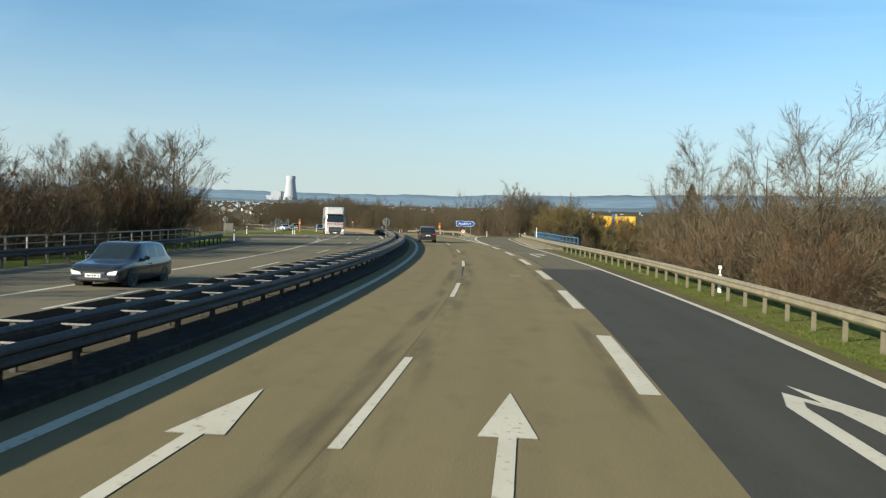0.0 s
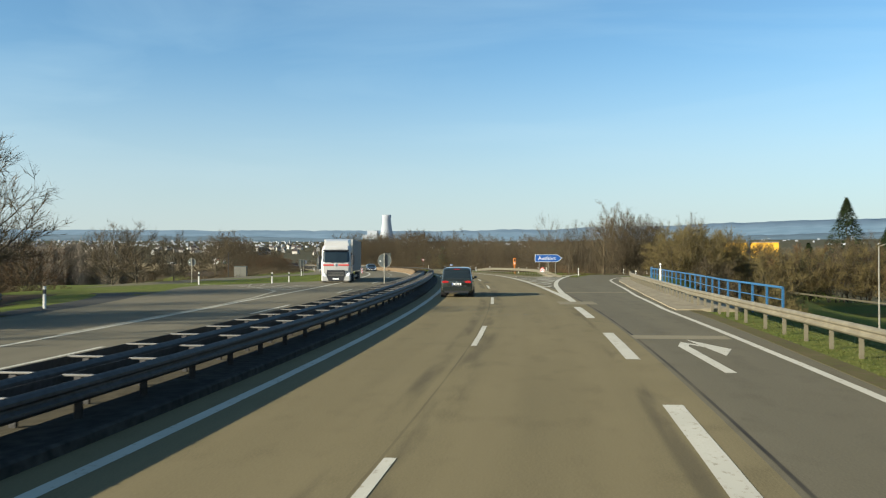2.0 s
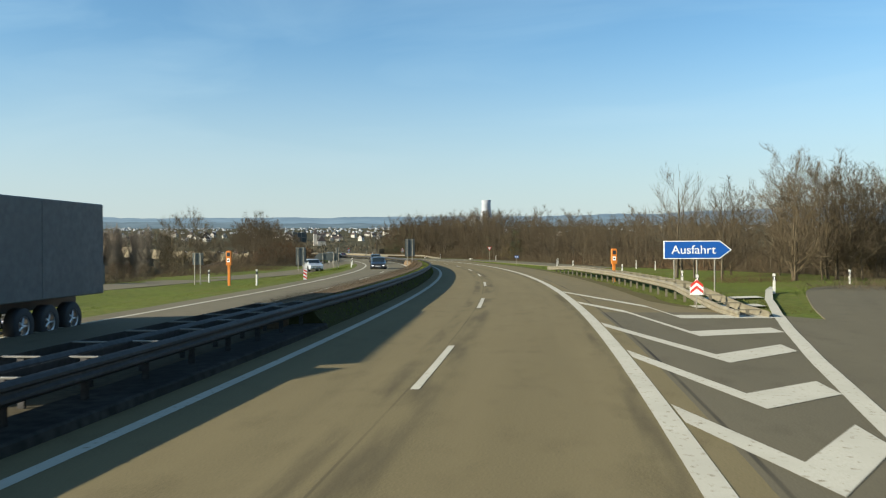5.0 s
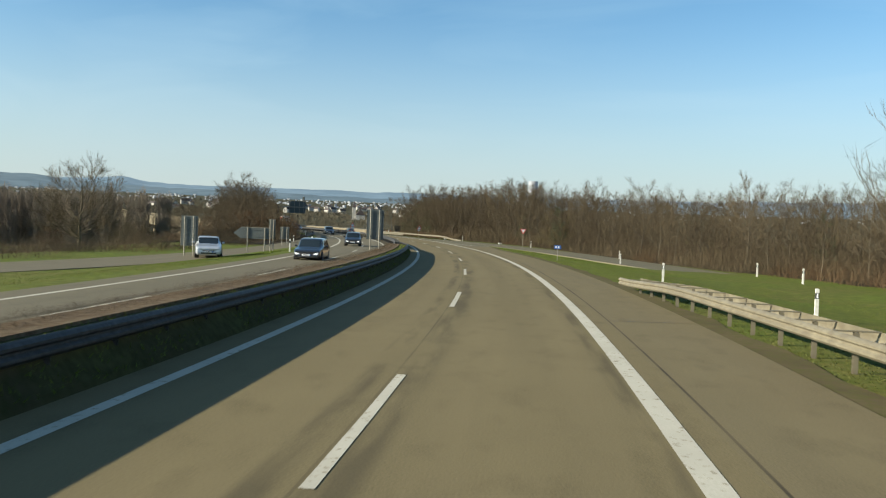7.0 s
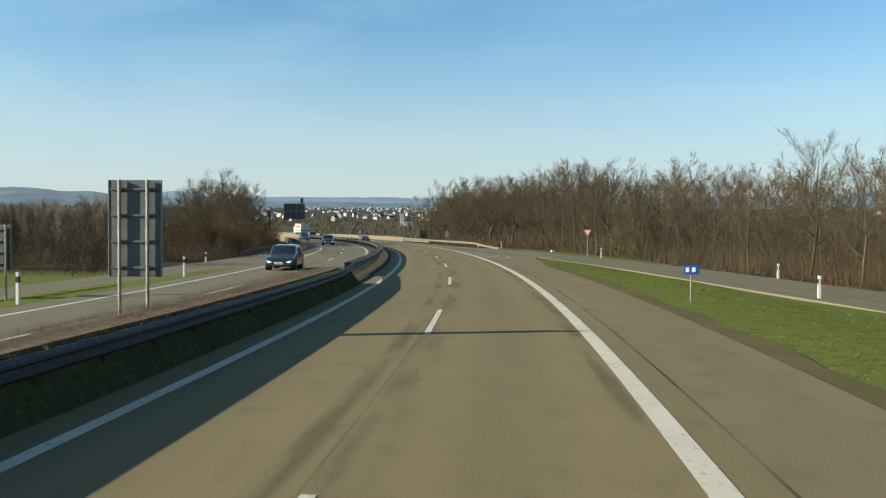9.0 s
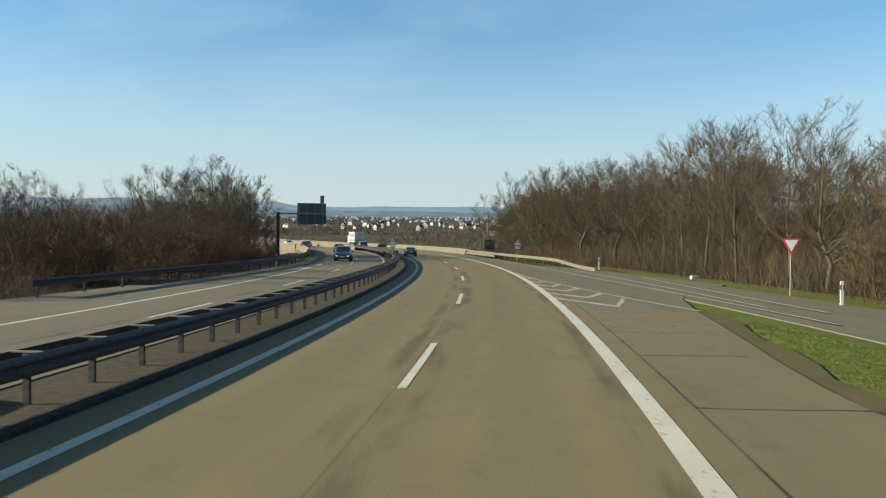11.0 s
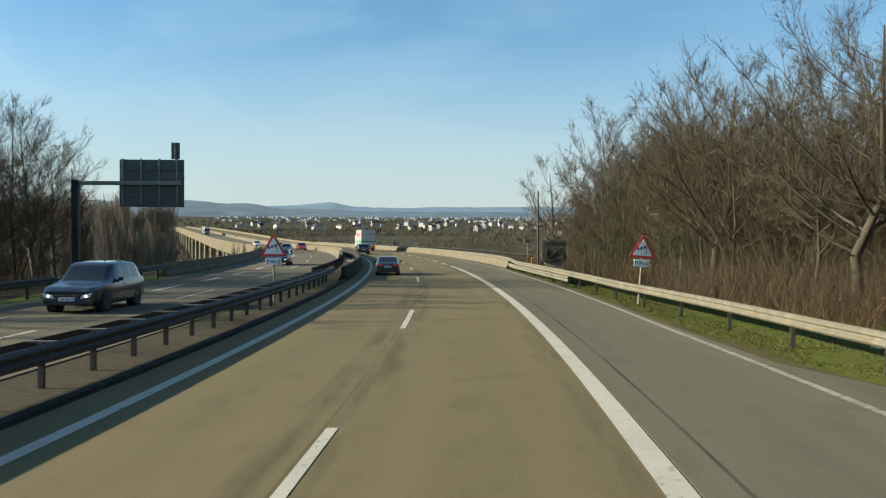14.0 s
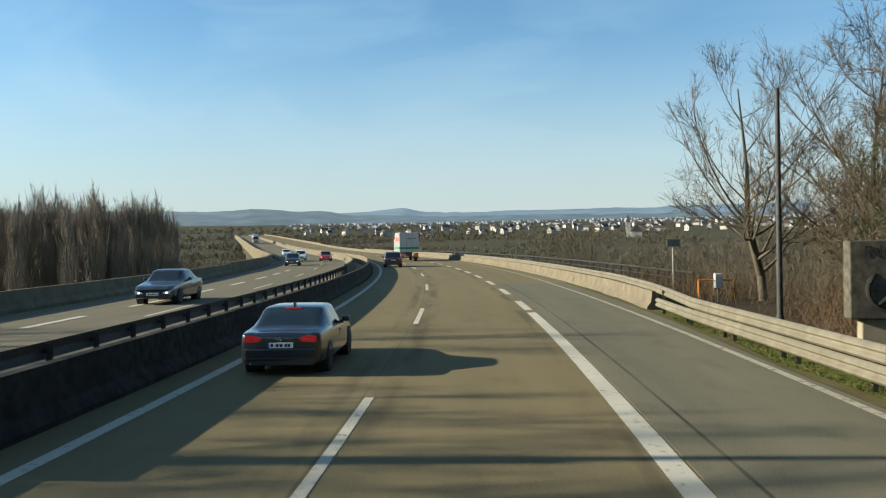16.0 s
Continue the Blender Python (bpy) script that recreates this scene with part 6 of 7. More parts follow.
def guide_beacon(s, d):
    t = thing("guide_beacon", place(s, d, -0.05, 10), "narrow red and white striped guide beacon on the far island", "road sign")
    part("plate", box(nb(), -0.125, 0.125, -0.012, 0.012, 0.1, 0.85, 0.006), WHITE_SIGN, t)
    for k in range(3):
        z = 0.16 + 0.24 * k
        part("red_stripe", panel(nb(), [(-0.12, z + 0.12), (0.12, z - 0.04), (0.12, z + 0.08), (-0.12, z + 0.24 if k < 2 else z + 0.2)], -0.018, -0.013), RED_SIGN, t)
    part("post", tube(nb(), (0, 0.04, -0.3), (0, 0.04, 0.8), 0.03, n=8), POLE, t)


guide_beacon(155, -12.8)
twin_back_sign(158, -21.5, -0.4, 0, 0.8, 0.9, 1.5, "square grey sign back on two posts")


def round_sign(s, d, z=0.0):
    t = thing("round_sign", place(s, d, z), "round traffic sign seen from behind on a pale post", "road sign")
    part("plate", tube(nb(), (0, -0.01, 1.98), (0, 0.01, 1.98), 0.38, n=32), SIGN_BACK, t)
    bm = nb()
    ring = [[(math.cos(a) * r, y, 1.98 + math.sin(a) * r) for r, y in ((0.375, -0.02), (0.40, -0.02), (0.40, 0.02), (0.375, 0.02))] for a in [k * math.tau / 32 for k in range(33)]]
    loft(bm, ring, True)
    part("rim", bm, POLE, t)
    part("bracket", box(nb(), 0.07, 0.16, -0.03, -0.011, 1.66, 2.3, 0.005), BLACK_PL, t)
    part("sticker", box(nb(), -0.28, -0.2, -0.016, -0.011, 1.93, 1.98), WHITE_SIGN, t)
    part("post", tube(nb(), (0, -0.05, -0.3), (0, -0.05, 2.42), 0.035, n=10), POLE, t)


round_sign(81, -6.2)
round_sign(116, -28, -0.3)


def kilometre_sign(s, d):
    t = thing("kilometre_sign", place(s, d, ground_rel(s, d)), "small blue kilometre board on a thin post", "road sign")
    part("plate", box(nb(), -0.28, 0.28, -0.01, 0.01, 1.0, 1.32, 0.008), BLUE_SIGN, t)
    for x in (-0.14, 0.08):
        part("figure_bar", box(nb(), x - 0.06, x + 0.06, -0.016, -0.011, 1.08, 1.24), WHITE_SIGN, t)
    part("post", tube(nb(), (0, 0.03, -0.3), (0, 0.03, 1.3), 0.028, n=8), POLE, t)


kilometre_sign(208, 8.5)


def marker_stone(s, d):
    t = thing("marker_stone", place(s, d, ground_rel(s, d), 12), "low white marker stone in the verge grass", "marker stone")
    part("stone", box(nb(), -0.28, 0.28, -0.14, 0.14, -0.1, 0.22, 0.03), WHITE, t)


marker_stone(276, 15.2)
marker_stone(303, 11.3)


def gantry(s):
    t = thing("sign_gantry", place(s, 0), "cantilever gantry with a big dark sign seen from behind", "sign gantry")
    part("mast", box(nb(), -19.95, -19.55, -0.2, 0.2, -0.6, 5.75, 0.03), STEEL_DARK, t)
    part("arm", box(nb(), -19.9, -13.7, -0.12, 0.12, 5.45, 5.68, 0.02), POLE, t)
    p = part("plate", box(nb(), -17.3, -13.6, 0.14, 0.2, 4.2, 6.95, 0.02), SIGN_BACK, t)
    for x in (-17.1, -16.05, -15.0, -14.0):
        part("stiffener", box(nb(), x - 0.05, x + 0.05, 0.04, 0.135, 4.3, 7.0, 0.01), POLE, t)
    for z in (4.75, 6.3):
        part("stiffener", box(nb(), -17.2, -13.7, 0.08, 0.136, z, z + 0.08, 0.01), SIGN_BACK, t)
    part("top_plate", box(nb(), -14.35, -13.85, 0.14, 0.19, 6.98, 7.95, 0.02), SIGN_BACK, t)
    part("stiffener", box(nb(), -14.13, -14.06, 0.05, 0.135, 6.9, 7.95, 0.01), POLE, t)


gantry(333)


def lamp_post(s, d, h, z, arm, label):
    t = thing("lamp_post", place(s, d, z), label, "street lamp", "lamp posts")
    mat = POLE if arm else STEEL_DARK
    part("pole", tube(nb(), (0, 0, -0.4), (0, 0, h), 0.075 if not arm else 0.10, 0.05, 12), mat, t)
    part("base", tube(nb(), (0, 0, -0.4), (0, 0, 0.9), 0.10, 0.09, 12), mat, t)
    if arm:
        bm = nb()
        prev = Vector((0, 0, h))
        for k in range(1, 7):
            a = k / 6 * math.pi / 2
            q = Vector((math.sin(a) * arm, 0, h + (1 - math.cos(a)) * -0.0 + math.sin(a) * 0.45))
            tube(bm, prev, q, 0.035, n=8)
            prev = q
        part("arm", bm, POLE, t)
        part("lantern", box(nb(), arm - 0.05, arm + 0.75, -0.13, 0.13, h + 0.37, h + 0.5, 0.04), WHITE, t)


lamp_post(106, 34.5, 8.8, -5.8, 1.2, "grey street lamp with a bent arm in the meadow")
lamp_post(343.2, 8.75, 6.15, -0.3, 0, "tall dark lamp post at the bridge head")
lamp_post(158, -32, 4.6, -1.5, 0, "thin pale lamp post behind the far ramp")


def relief_block():
    t = thing("relief_block", place(338.4, 8.2, 0.0, -8), "weathered stone block with a carved anchor and letters", "monument")
    part("plinth", box(nb(), 0.22, 1.32, 0.12, 0.42, -0.5, 0.96, 0.02), CONCRETE, t)
    part("stone", box(nb(), 0, 1.58, 0, 0.42, 0.95, 2.32, 0.02), STONE, t)
    lettering("writing", "RHEIN", 0.27, Matrix.Translation((0.80, -0.012, 2.12)) @ FACE, CONCRETE_DARK, t, 1.12)
    # anchor lying aslant: shank, stock, ring and two curved arms with flukes
    bm = nb()
    tube(bm, (0.46, 0, 1.20), (1.10, 0, 1.74), 0.045, 0.035, n=8)
    tube(bm, (0.92, 0, 1.84), (1.20, 0, 1.50), 0.03, n=8)
    for k in range(10):
        a, b = radians(36 * k), radians(36 * k + 36)
        tube(bm, (1.17 + 0.07 * math.cos(a), 0, 1.80 + 0.07 * math.sin(a)), (1.17 + 0.07 * math.cos(b), 0, 1.80 + 0.07 * math.sin(b)), 0.018, n=6)
    arc = [(0.80 + 0.52 * math.cos(radians(w)), 1.46 + 0.40 * math.sin(radians(w))) for w in range(148, 309, 16)]
    for (x0, z0), (x1, z1) in zip(arc, arc[1:]):
        tube(bm, (x0, 0, z0), (x1, 0, z1), 0.04, n=6)
    for (x, z), turn in ((arc[0], 60), (arc[-1], 10)):
        c, q = math.cos(radians(turn)), math.sin(radians(turn))
        tube(bm, (x - 0.09 * c, 0, z - 0.09 * q), (x + 0.09 * c, 0, z + 0.09 * q), 0.06, 0.01, n=6)
    part("anchor_relief", bm, CONCRETE_DARK, t)
    # rope hanging from the ring
    bm = nb()
    rope = [(1.22, 1.74), (1.33, 1.62), (1.38, 1.45), (1.34, 1.28), (1.42, 1.14), (1.40, 1.06)]
    for (x0, z0), (x1, z1) in zip(rope, rope[1:]):
        tube(bm, (x0, 0, z0), (x1, 0, z1), 0.032, n=6)
    part("rope_relief", bm, CONCRETE_DARK, t)


relief_block()


def post_sign(s, d):
    t = thing("small_board", place(s, d, -0.2), "small grey board on a pole beside the bridge walkway", "road sign")
    part("pole", tube(nb(), (0, 0, -0.3), (0, 0, 2.6), 0.05, n=8), POLE, t)
    part("plate", box(nb(), -0.3, 0.3, -0.06, -0.03, 2.25, 2.6, 0.01), POLE, t)


post_sign(363, 11.6)


def gate_frame(s, d):
    t = thing("gate_frame", place(s, d, -0.3), "rusty orange tubular frame with a white box", "barrier frame")
    part("frame", tube(tube(tube(nb(), (-0.9, 0, 0), (-0.9, 0, 1.1), 0.04), (-0.9, 0, 1.1), (0.5, 0, 1.1), 0.04), (0.5, 0, 1.1), (0.5, 0, 0), 0.04), ORANGE, t)
    part("white_box", box(nb(), -0.3, 0.0, -0.1, 0.1, 0.8, 1.35, 0.02), WHITE, t)
    part("leg", tube(nb(), (-0.15, 0, -0.2), (-0.15, 0, 0.8), 0.04), POLE, t)


gate_frame(356, 11.5)


def control_cabinet(s, d):
    t = thing("control_cabinet", place(s, d, -1.2), "grey-green roadside control cabinet", "cabinet")
    part("body", box(nb(), -0.9, 0.9, -0.5, 0.5, 0, 2.3, 0.03), SIGN_BACK, t)
    part("door", box(nb(), -0.85, -0.02, -0.53, -0.5, 0.15, 2.2, 0.01), POLE, t)
    part("door", box(nb(), 0.02, 0.85, -0.53, -0.5, 0.15, 2.2, 0.01), POLE, t)


control_cabinet(160, -30.5)

# ---- vehicles ----
def wheel(parent, x, y, r, w, rim_r=None):
    rim_r = rim_r or r * 0.64
    t = new("wheel")
    t.parent = parent
    t.matrix_basis = Matrix.Translation((x, y, r))
    bm = nb()
    prof = [(rim_r, -w / 2), (r * 0.93, -w / 2), (r, -w / 2 + 0.03), (r, w / 2 - 0.03), (r * 0.93, w / 2), (rim_r, w / 2)]
    loft(bm, [[(q, math.cos(a) * p, math.sin(a) * p) for p, q in prof] for a in [k * math.tau / 24 for k in range(25)]])
    part("tyre", bm, BLACK, t, smooth_shade=True)
    bm = nb()
    side = 1 if x > 0 else -1
    tube(bm, (-w * 0.3 * side, 0, 0), (w * 0.32 * side, 0, 0), rim_r * 0.3, n=12)
    for k in range(5):
        a = k * math.tau / 5
        tube(bm, (w * 0.3 * side, 0, 0), (w * 0.26 * side, math.cos(a) * rim_r, math.sin(a) * rim_r), rim_r * 0.16, rim_r * 0.12, 6)
    loft(bm, [[(q * side, math.cos(a) * p, math.sin(a) * p) for p, q in ((rim_r * 1.01, w * 0.46), (rim_r * 0.86, w * 0.42), (rim_r * 0.86, 0))] for a in [k * math.tau / 24 for k in range(25)]])
    part("rim", bm, RIM, t)


def dense(P, k, ten=0.30):
    """Smooth in-between rows along the first axis of a grid of points."""
    out, n = [], len(P)
    for i in range(n - 1):
        p1, p2 = P[i], P[i + 1]
        m1, m2 = ten * (p2 - P[max(i - 1, 0)]), ten * (P[min(i + 2, n - 1)] - p1)
        for q in range(k):
            u = q / k
            out.append((2 * u ** 3 - 3 * u ** 2 + 1) * p1 + (u ** 3 - 2 * u ** 2 + u) * m1 + (-2 * u ** 3 + 3 * u ** 2) * p2 + (u ** 3 - u ** 2) * m2)
    out.append(P[-1])
    return np.array(out)


NU, NV = 6, 6


def car(name, m, label, paint, length, width, height, design, category="car", glow=False, rails=False):
    """A car: y ahead, origin under the tail's middle. design: stations of (y, sill z, belt z, roof z, belt half width, roof half width),
    all as shares; the side windows' ranges; the stations between which the rear window and the windscreen lie."""
    shape, side_ranges, rear, front = design
    t = thing(name, m, label, category, "traffic")
    W2, secs = width / 2, []
    for y, sill, belt, roof, hb, hr in shape:
        b, tp, z0 = belt * height, roof * height, sill * height
        secs.append([(hb * W2 * 0.84, y * length, z0), (hb * W2 * 0.98, y * length, z0 + 0.09), (hb * W2, y * length, z0 + 0.38 * (b - z0)), (hb * W2 * 0.995, y * length, z0 + 0.74 * (b - z0)),
                     (hb * W2 * 0.955, y * length, b), (hr * W2 + (hb * 0.955 - hr) * W2 * 0.14, y * length, b + 0.84 * (tp - b)), (hr * W2 * 0.80, y * length, tp - 0.012), (0.0, y * length, tp)])
    G = dense(np.array(secs), NU)
    G = np.swapaxes(dense(np.swapaxes(G, 0, 1), NV), 0, 1)
    nu, nv = G.shape[0] - 1, G.shape[1] - 1
    groups = {}

    def kind_of(i, j, sg):
        u, v = (i + 0.5) / NU, (j + 0.5) / NV
        if rear[0] < u < rear[1] and v > 5.2:
            return ("rear_window", 0)
        if front[0] < u < front[1] and v > 5.2:
            return ("windscreen", 0)
        for k, (u0, u1) in enumerate(side_ranges):
            if u0 < u < u1 and 4.1 < v < 4.95:
                return ("side_window", sg * (k + 1))
        return ("body", 0)

    for sg in (-1, 1):
        for i in range(nu):
            for j in range(nv):
                key = kind_of(i, j, sg)
                bm, vs = groups.setdefault(key, (nb(), {}))
                q = []
                for a, c in ((i, j), (i + 1, j), (i + 1, j + 1), (i, j + 1)):
                    vk = (a, c, sg if c < nv else 0)
                    if vk not in vs:
                        x, y, z = G[a][c]
                        vs[vk] = bm.verts.new((sg * x, y, z))
                    q.append(vs[vk])
                if sg < 0:
                    q.reverse()
                try:
                    bm.faces.new(q)
                except ValueError:
                    pass
    body, vs = groups[("body", 0)]
    for row, flip in ((0, False), (nu, True)):
        loop = [vs[(row, c, -1)] for c in range(nv)] + [vs[(row, nv, 0)]] + [vs[(row, c, 1)] for c in range(nv - 1, -1, -1)]
        body.faces.new(loop[::-1] if flip else loop)
    body.faces.new([vs[(a, 0, 1)] for a in range(nu + 1)] + [vs[(a, 0, -1)] for a in range(nu, -1, -1)])
    for (nm, _), (bm, _v) in groups.items():
        bmesh.ops.recalc_face_normals(bm, faces=bm.faces)
        if nm != "body":
            cen = sum((v.co for v in bm.verts), Vector()) / len(bm.verts)
            f = next(iter(bm.faces))
            if f.normal.dot(cen - Vector((0, length * 0.5, height * 0.5))) < 0:
                bmesh.ops.reverse_faces(bm, faces=bm.faces)
        ob = part(nm, bm, paint if nm == "body" else GLASS, t, smooth_shade=True)
        if nm == "body":
            es = ob.modifiers.new("edges", "EDGE_SPLIT")
            es.split_angle = radians(45)
    zb, zs = shape[1][2] * height, shape[0][1] * height
    zt = zb - 0.02
    for sg in (-1, 1):
        w = W2 * shape[0][4]
        lo = zt - 0.15
        bm = panel(nb(), [(sg * w * 0.50, zt - 0.07), (sg * w * 0.60, lo + 0.02), (sg * w * 0.97, lo), (sg * w * 1.0, zt - 0.03), (sg * w * 0.75, zt)], -0.025, 0.12)
        bmesh.ops.bevel(bm, geom=bm.edges[:], offset=0.012, segments=2, affect="EDGES")
        tl = part("tail_light", bm, TAIL, t)
        part("lamp_band", box(nb(), min(sg * w * 0.62, sg * w * 0.94), max(sg * w * 0.62, sg * w * 0.94), -0.031, -0.02, lo + 0.06, lo + 0.075, 0.002), RED_SIGN, tl)
        wf, zf = W2 * shape[-1][4], shape[-1][2] * height
        bm = panel(nb(), [(sg * wf * 0.55, zf - 0.20), (sg * wf * 0.98, zf - 0.16), (sg * wf * 1.04, zf - 0.02), (sg * wf * 0.62, zf - 0.09)], length - 0.16, length + 0.015)
        part("headlight", bm, LAMP, t)
        if glow:
            part("lamp_bulb", tube(nb(), (sg * wf * 0.8, length + 0.016, zf - 0.12), (sg * wf * 0.8, length + 0.026, zf - 0.12), 0.045, n=12), LAMP_ON, t)
        mi = secs[min(len(secs) - 1, int(front[0]))][4]
        mp = part("wing_mirror", box(nb(), min(sg * (mi[0] + 0.03), sg * (mi[0] + 0.21)), max(sg * (mi[0] + 0.03), sg * (mi[0] + 0.21)), mi[1] - 0.02, mi[1] + 0.10, mi[2] + 0.02, mi[2] + 0.16, 0.05), paint, t)
        part("mirror_foot", box(nb(), min(sg * (mi[0] - 0.04), sg * (mi[0] + 0.06)), max(sg * (mi[0] - 0.04), sg * (mi[0] + 0.06)), mi[1] + 0.02, mi[1] + 0.08, mi[2] - 0.02, mi[2] + 0.06, 0.01), BLACK_PL, t)
        part("door_seam", box(nb(), min(sg * W2 * 0.993, sg * W2 * 1.002), max(sg * W2 * 0.993, sg * W2 * 1.002), length * 0.455, length * 0.458, zs + 0.15, zb - 0.08), BLACK_PL, t)
        part("door_handle", box(nb(), min(sg * W2 * 0.985, sg * W2 * 1.012), max(sg * W2 * 0.985, sg * W2 * 1.012), length * 0.475, length * 0.515, zb - 0.14, zb - 0.11, 0.006), paint, t)
    wr = W2 * shape[0][4]
    part("rear_bumper", box(nb(), -wr * 0.985, wr * 0.985, -0.028, 0.25, zs + 0.06, zs + 0.31, 0.028), paint, t)
    part("bumper_strip", box(nb(), -wr * 0.82, wr * 0.82, -0.034, -0.02, zs + 0.11, zs + 0.125, 0.004), BLACK_PL, t)
    part("diffuser", box(nb(), -wr * 0.85, wr * 0.85, -0.012, 0.4, zs - 0.03, zs + 0.08, 0.02), BLACK_PL, t)
    part("tailgate_seam", box(nb(), -wr * 0.86, wr * 0.86, -0.012, 0.0, zs + 0.35, zs + 0.36), BLACK_PL, t)
    wf, zf = W2 * shape[-1][4], shape[-1][2] * height
    part("front_bumper", box(nb(), -wf * 1.05, wf * 1.05, length - 0.3, length + 0.045, zs, zs + 0.22, 0.06), paint, t)
    part("lower_intake", box(nb(), -wf * 0.7, wf * 0.7, length + 0.03, length + 0.05, zs + 0.04, zs + 0.13, 0.01), BLACK_PL, t)
    part("grille", box(nb(), -wf * 0.5, wf * 0.5, length - 0.05, length + 0.02, zf - 0.20, zf - 0.08, 0.02), BLACK_PL, t)
    r1, r2 = shape[int(rear[0])], shape[int(rear[0]) + 1]
    u3 = 0.93
    y3, z3 = (r1[0] + (r2[0] - r1[0]) * u3) * length, (r1[3] + (r2[3] - r1[3]) * u3) * height
    part("third_brake_light", box(nb(), -0.17, 0.17, y3 - 0.05, y3 + 0.02, z3 - 0.02, z3 + 0.02, 0.006), TAIL, t)
    if rails:
        part("tailgate_strip", box(nb(), -wr * 0.72, wr * 0.72, -0.03, -0.005, zb - 0.345, zb - 0.325, 0.004), CHROME, t)
    part("badge", tube(nb(), (0, -0.02, zb - 0.1), (0, 0.02, zb - 0.1), 0.04, n=16), CHROME, t)
    for y, zz, out in ((-0.03, zb - 0.28, -1), (length + 0.05, zs + 0.13, 1)):
        pl = part("number_plate", box(nb(), -0.26, 0.26, min(y, y - out * 0.05), max(y, y - out * 0.05), zz, zz + 0.11, 0.004), WHITE_SIGN, t)
        part("country_strip", box(nb(), -0.262, -0.225, min(y, y + out * 0.004), max(y, y + out * 0.004), zz + 0.004, zz + 0.106), BLUE_SIGN, pl)
        for x0, x1 in ((-0.19, -0.14), (-0.09, -0.03), (-0.01, 0.05), (0.09, 0.14), (0.15, 0.2)):
            part("figure_bar", box(nb(), x0, x1, min(y, y + out * 0.004), max(y, y + out * 0.004), zz + 0.025, zz + 0.085), BLACK_PL, pl)
    if rails:
        for sg in (-1, 1):
            bm = nb()
            pts = [Vector((sg * (G[a][5 * NV][0] - 0.02), G[a][5 * NV][1], G[a][6 * NV][2] + 0.035)) for a in range(int(rear[1] * NU) + 2, int(front[0] * NU) - 1, 3)]
            for a, c in zip(pts, pts[1:]):
                tube(bm, a, c, 0.018, n=6)
            part("roof_rail", bm, BLACK_PL, t)
    part("roof_antenna", box(nb(), -0.02, 0.02, shape[3][0] * length + 0.05, shape[3][0] * length + 0.2, height - 0.03, height + 0.05, 0.01), BLACK_PL, t)
    r = min(0.35, max(0.31, height * 0.215))
    for y in (length * 0.19, length * 0.80):
        for sg in (-1, 1):
            wheel(t, sg * (W2 - 0.11), y, r, 0.22)
            part("wheel_arch", tube(nb(), (sg * (W2 - 0.012), y, r), (sg * (W2 - 0.3), y, r), r + 0.045, n=28), BLACK, t)
    return t


MPV = ([(0.0, 0.17, 0.55, 0.57, 0.88, 0.74), (0.018, 0.15, 0.57, 0.60, 0.95, 0.78), (0.105, 0.14, 0.60, 0.955, 0.985, 0.80), (0.28, 0.13, 0.60, 1.0, 1.0, 0.80), (0.50, 0.13, 0.59, 1.0, 1.0, 0.80), (0.64, 0.13, 0.58, 0.965, 1.0, 0.77), (0.84, 0.13, 0.56, 0.60, 0.98, 0.70), (0.95, 0.14, 0.50, 0.53, 0.92, 0.66), (1.0, 0.18, 0.42, 0.44, 0.80, 0.55)],
       [(2.15, 3.0), (3.1, 4.0), (4.1, 5.5)], (1.12, 1.9), (5.1, 5.92))
SALOON = ([(0.0, 0.19, 0.60, 0.62, 0.84, 0.66), (0.02, 0.16, 0.64, 0.665, 0.93, 0.72), (0.135, 0.15, 0.66, 0.70, 0.98, 0.70), (0.30, 0.14, 0.65, 0.975, 1.0, 0.71), (0.44, 0.14, 0.64, 1.0, 1.0, 0.72), (0.55, 0.14, 0.64, 0.975, 1.0, 0.71), (0.71, 0.14, 0.62, 0.665, 0.99, 0.68), (0.93, 0.15, 0.54, 0.565, 0.92, 0.64), (1.0, 0.19, 0.44, 0.46, 0.8, 0.55)],
          [(2.5, 3.5), (3.66, 5.5)], (2.15, 2.92), (5.1, 5.92))
HATCH = ([(0.0, 0.18, 0.57, 0.59, 0.88, 0.72), (0.018, 0.16, 0.60, 0.63, 0.95, 0.75), (0.125, 0.15, 0.61, 0.945, 0.985, 0.76), (0.30, 0.14, 0.60, 1.0, 1.0, 0.77), (0.48, 0.14, 0.59, 0.99, 1.0, 0.77), (0.585, 0.14, 0.59, 0.955, 1.0, 0.75), (0.76, 0.14, 0.58, 0.625, 0.98, 0.70), (0.94, 0.15, 0.51, 0.535, 0.92, 0.66), (1.0, 0.19, 0.43, 0.45, 0.8, 0.55)],
         [(2.2, 3.0), (3.1, 4.0), (4.1, 5.5)], (1.12, 1.9), (5.1, 5.92))


def paint(name, col):
    return plain(name, col, 0.28, 0.25, 0, 1.0)


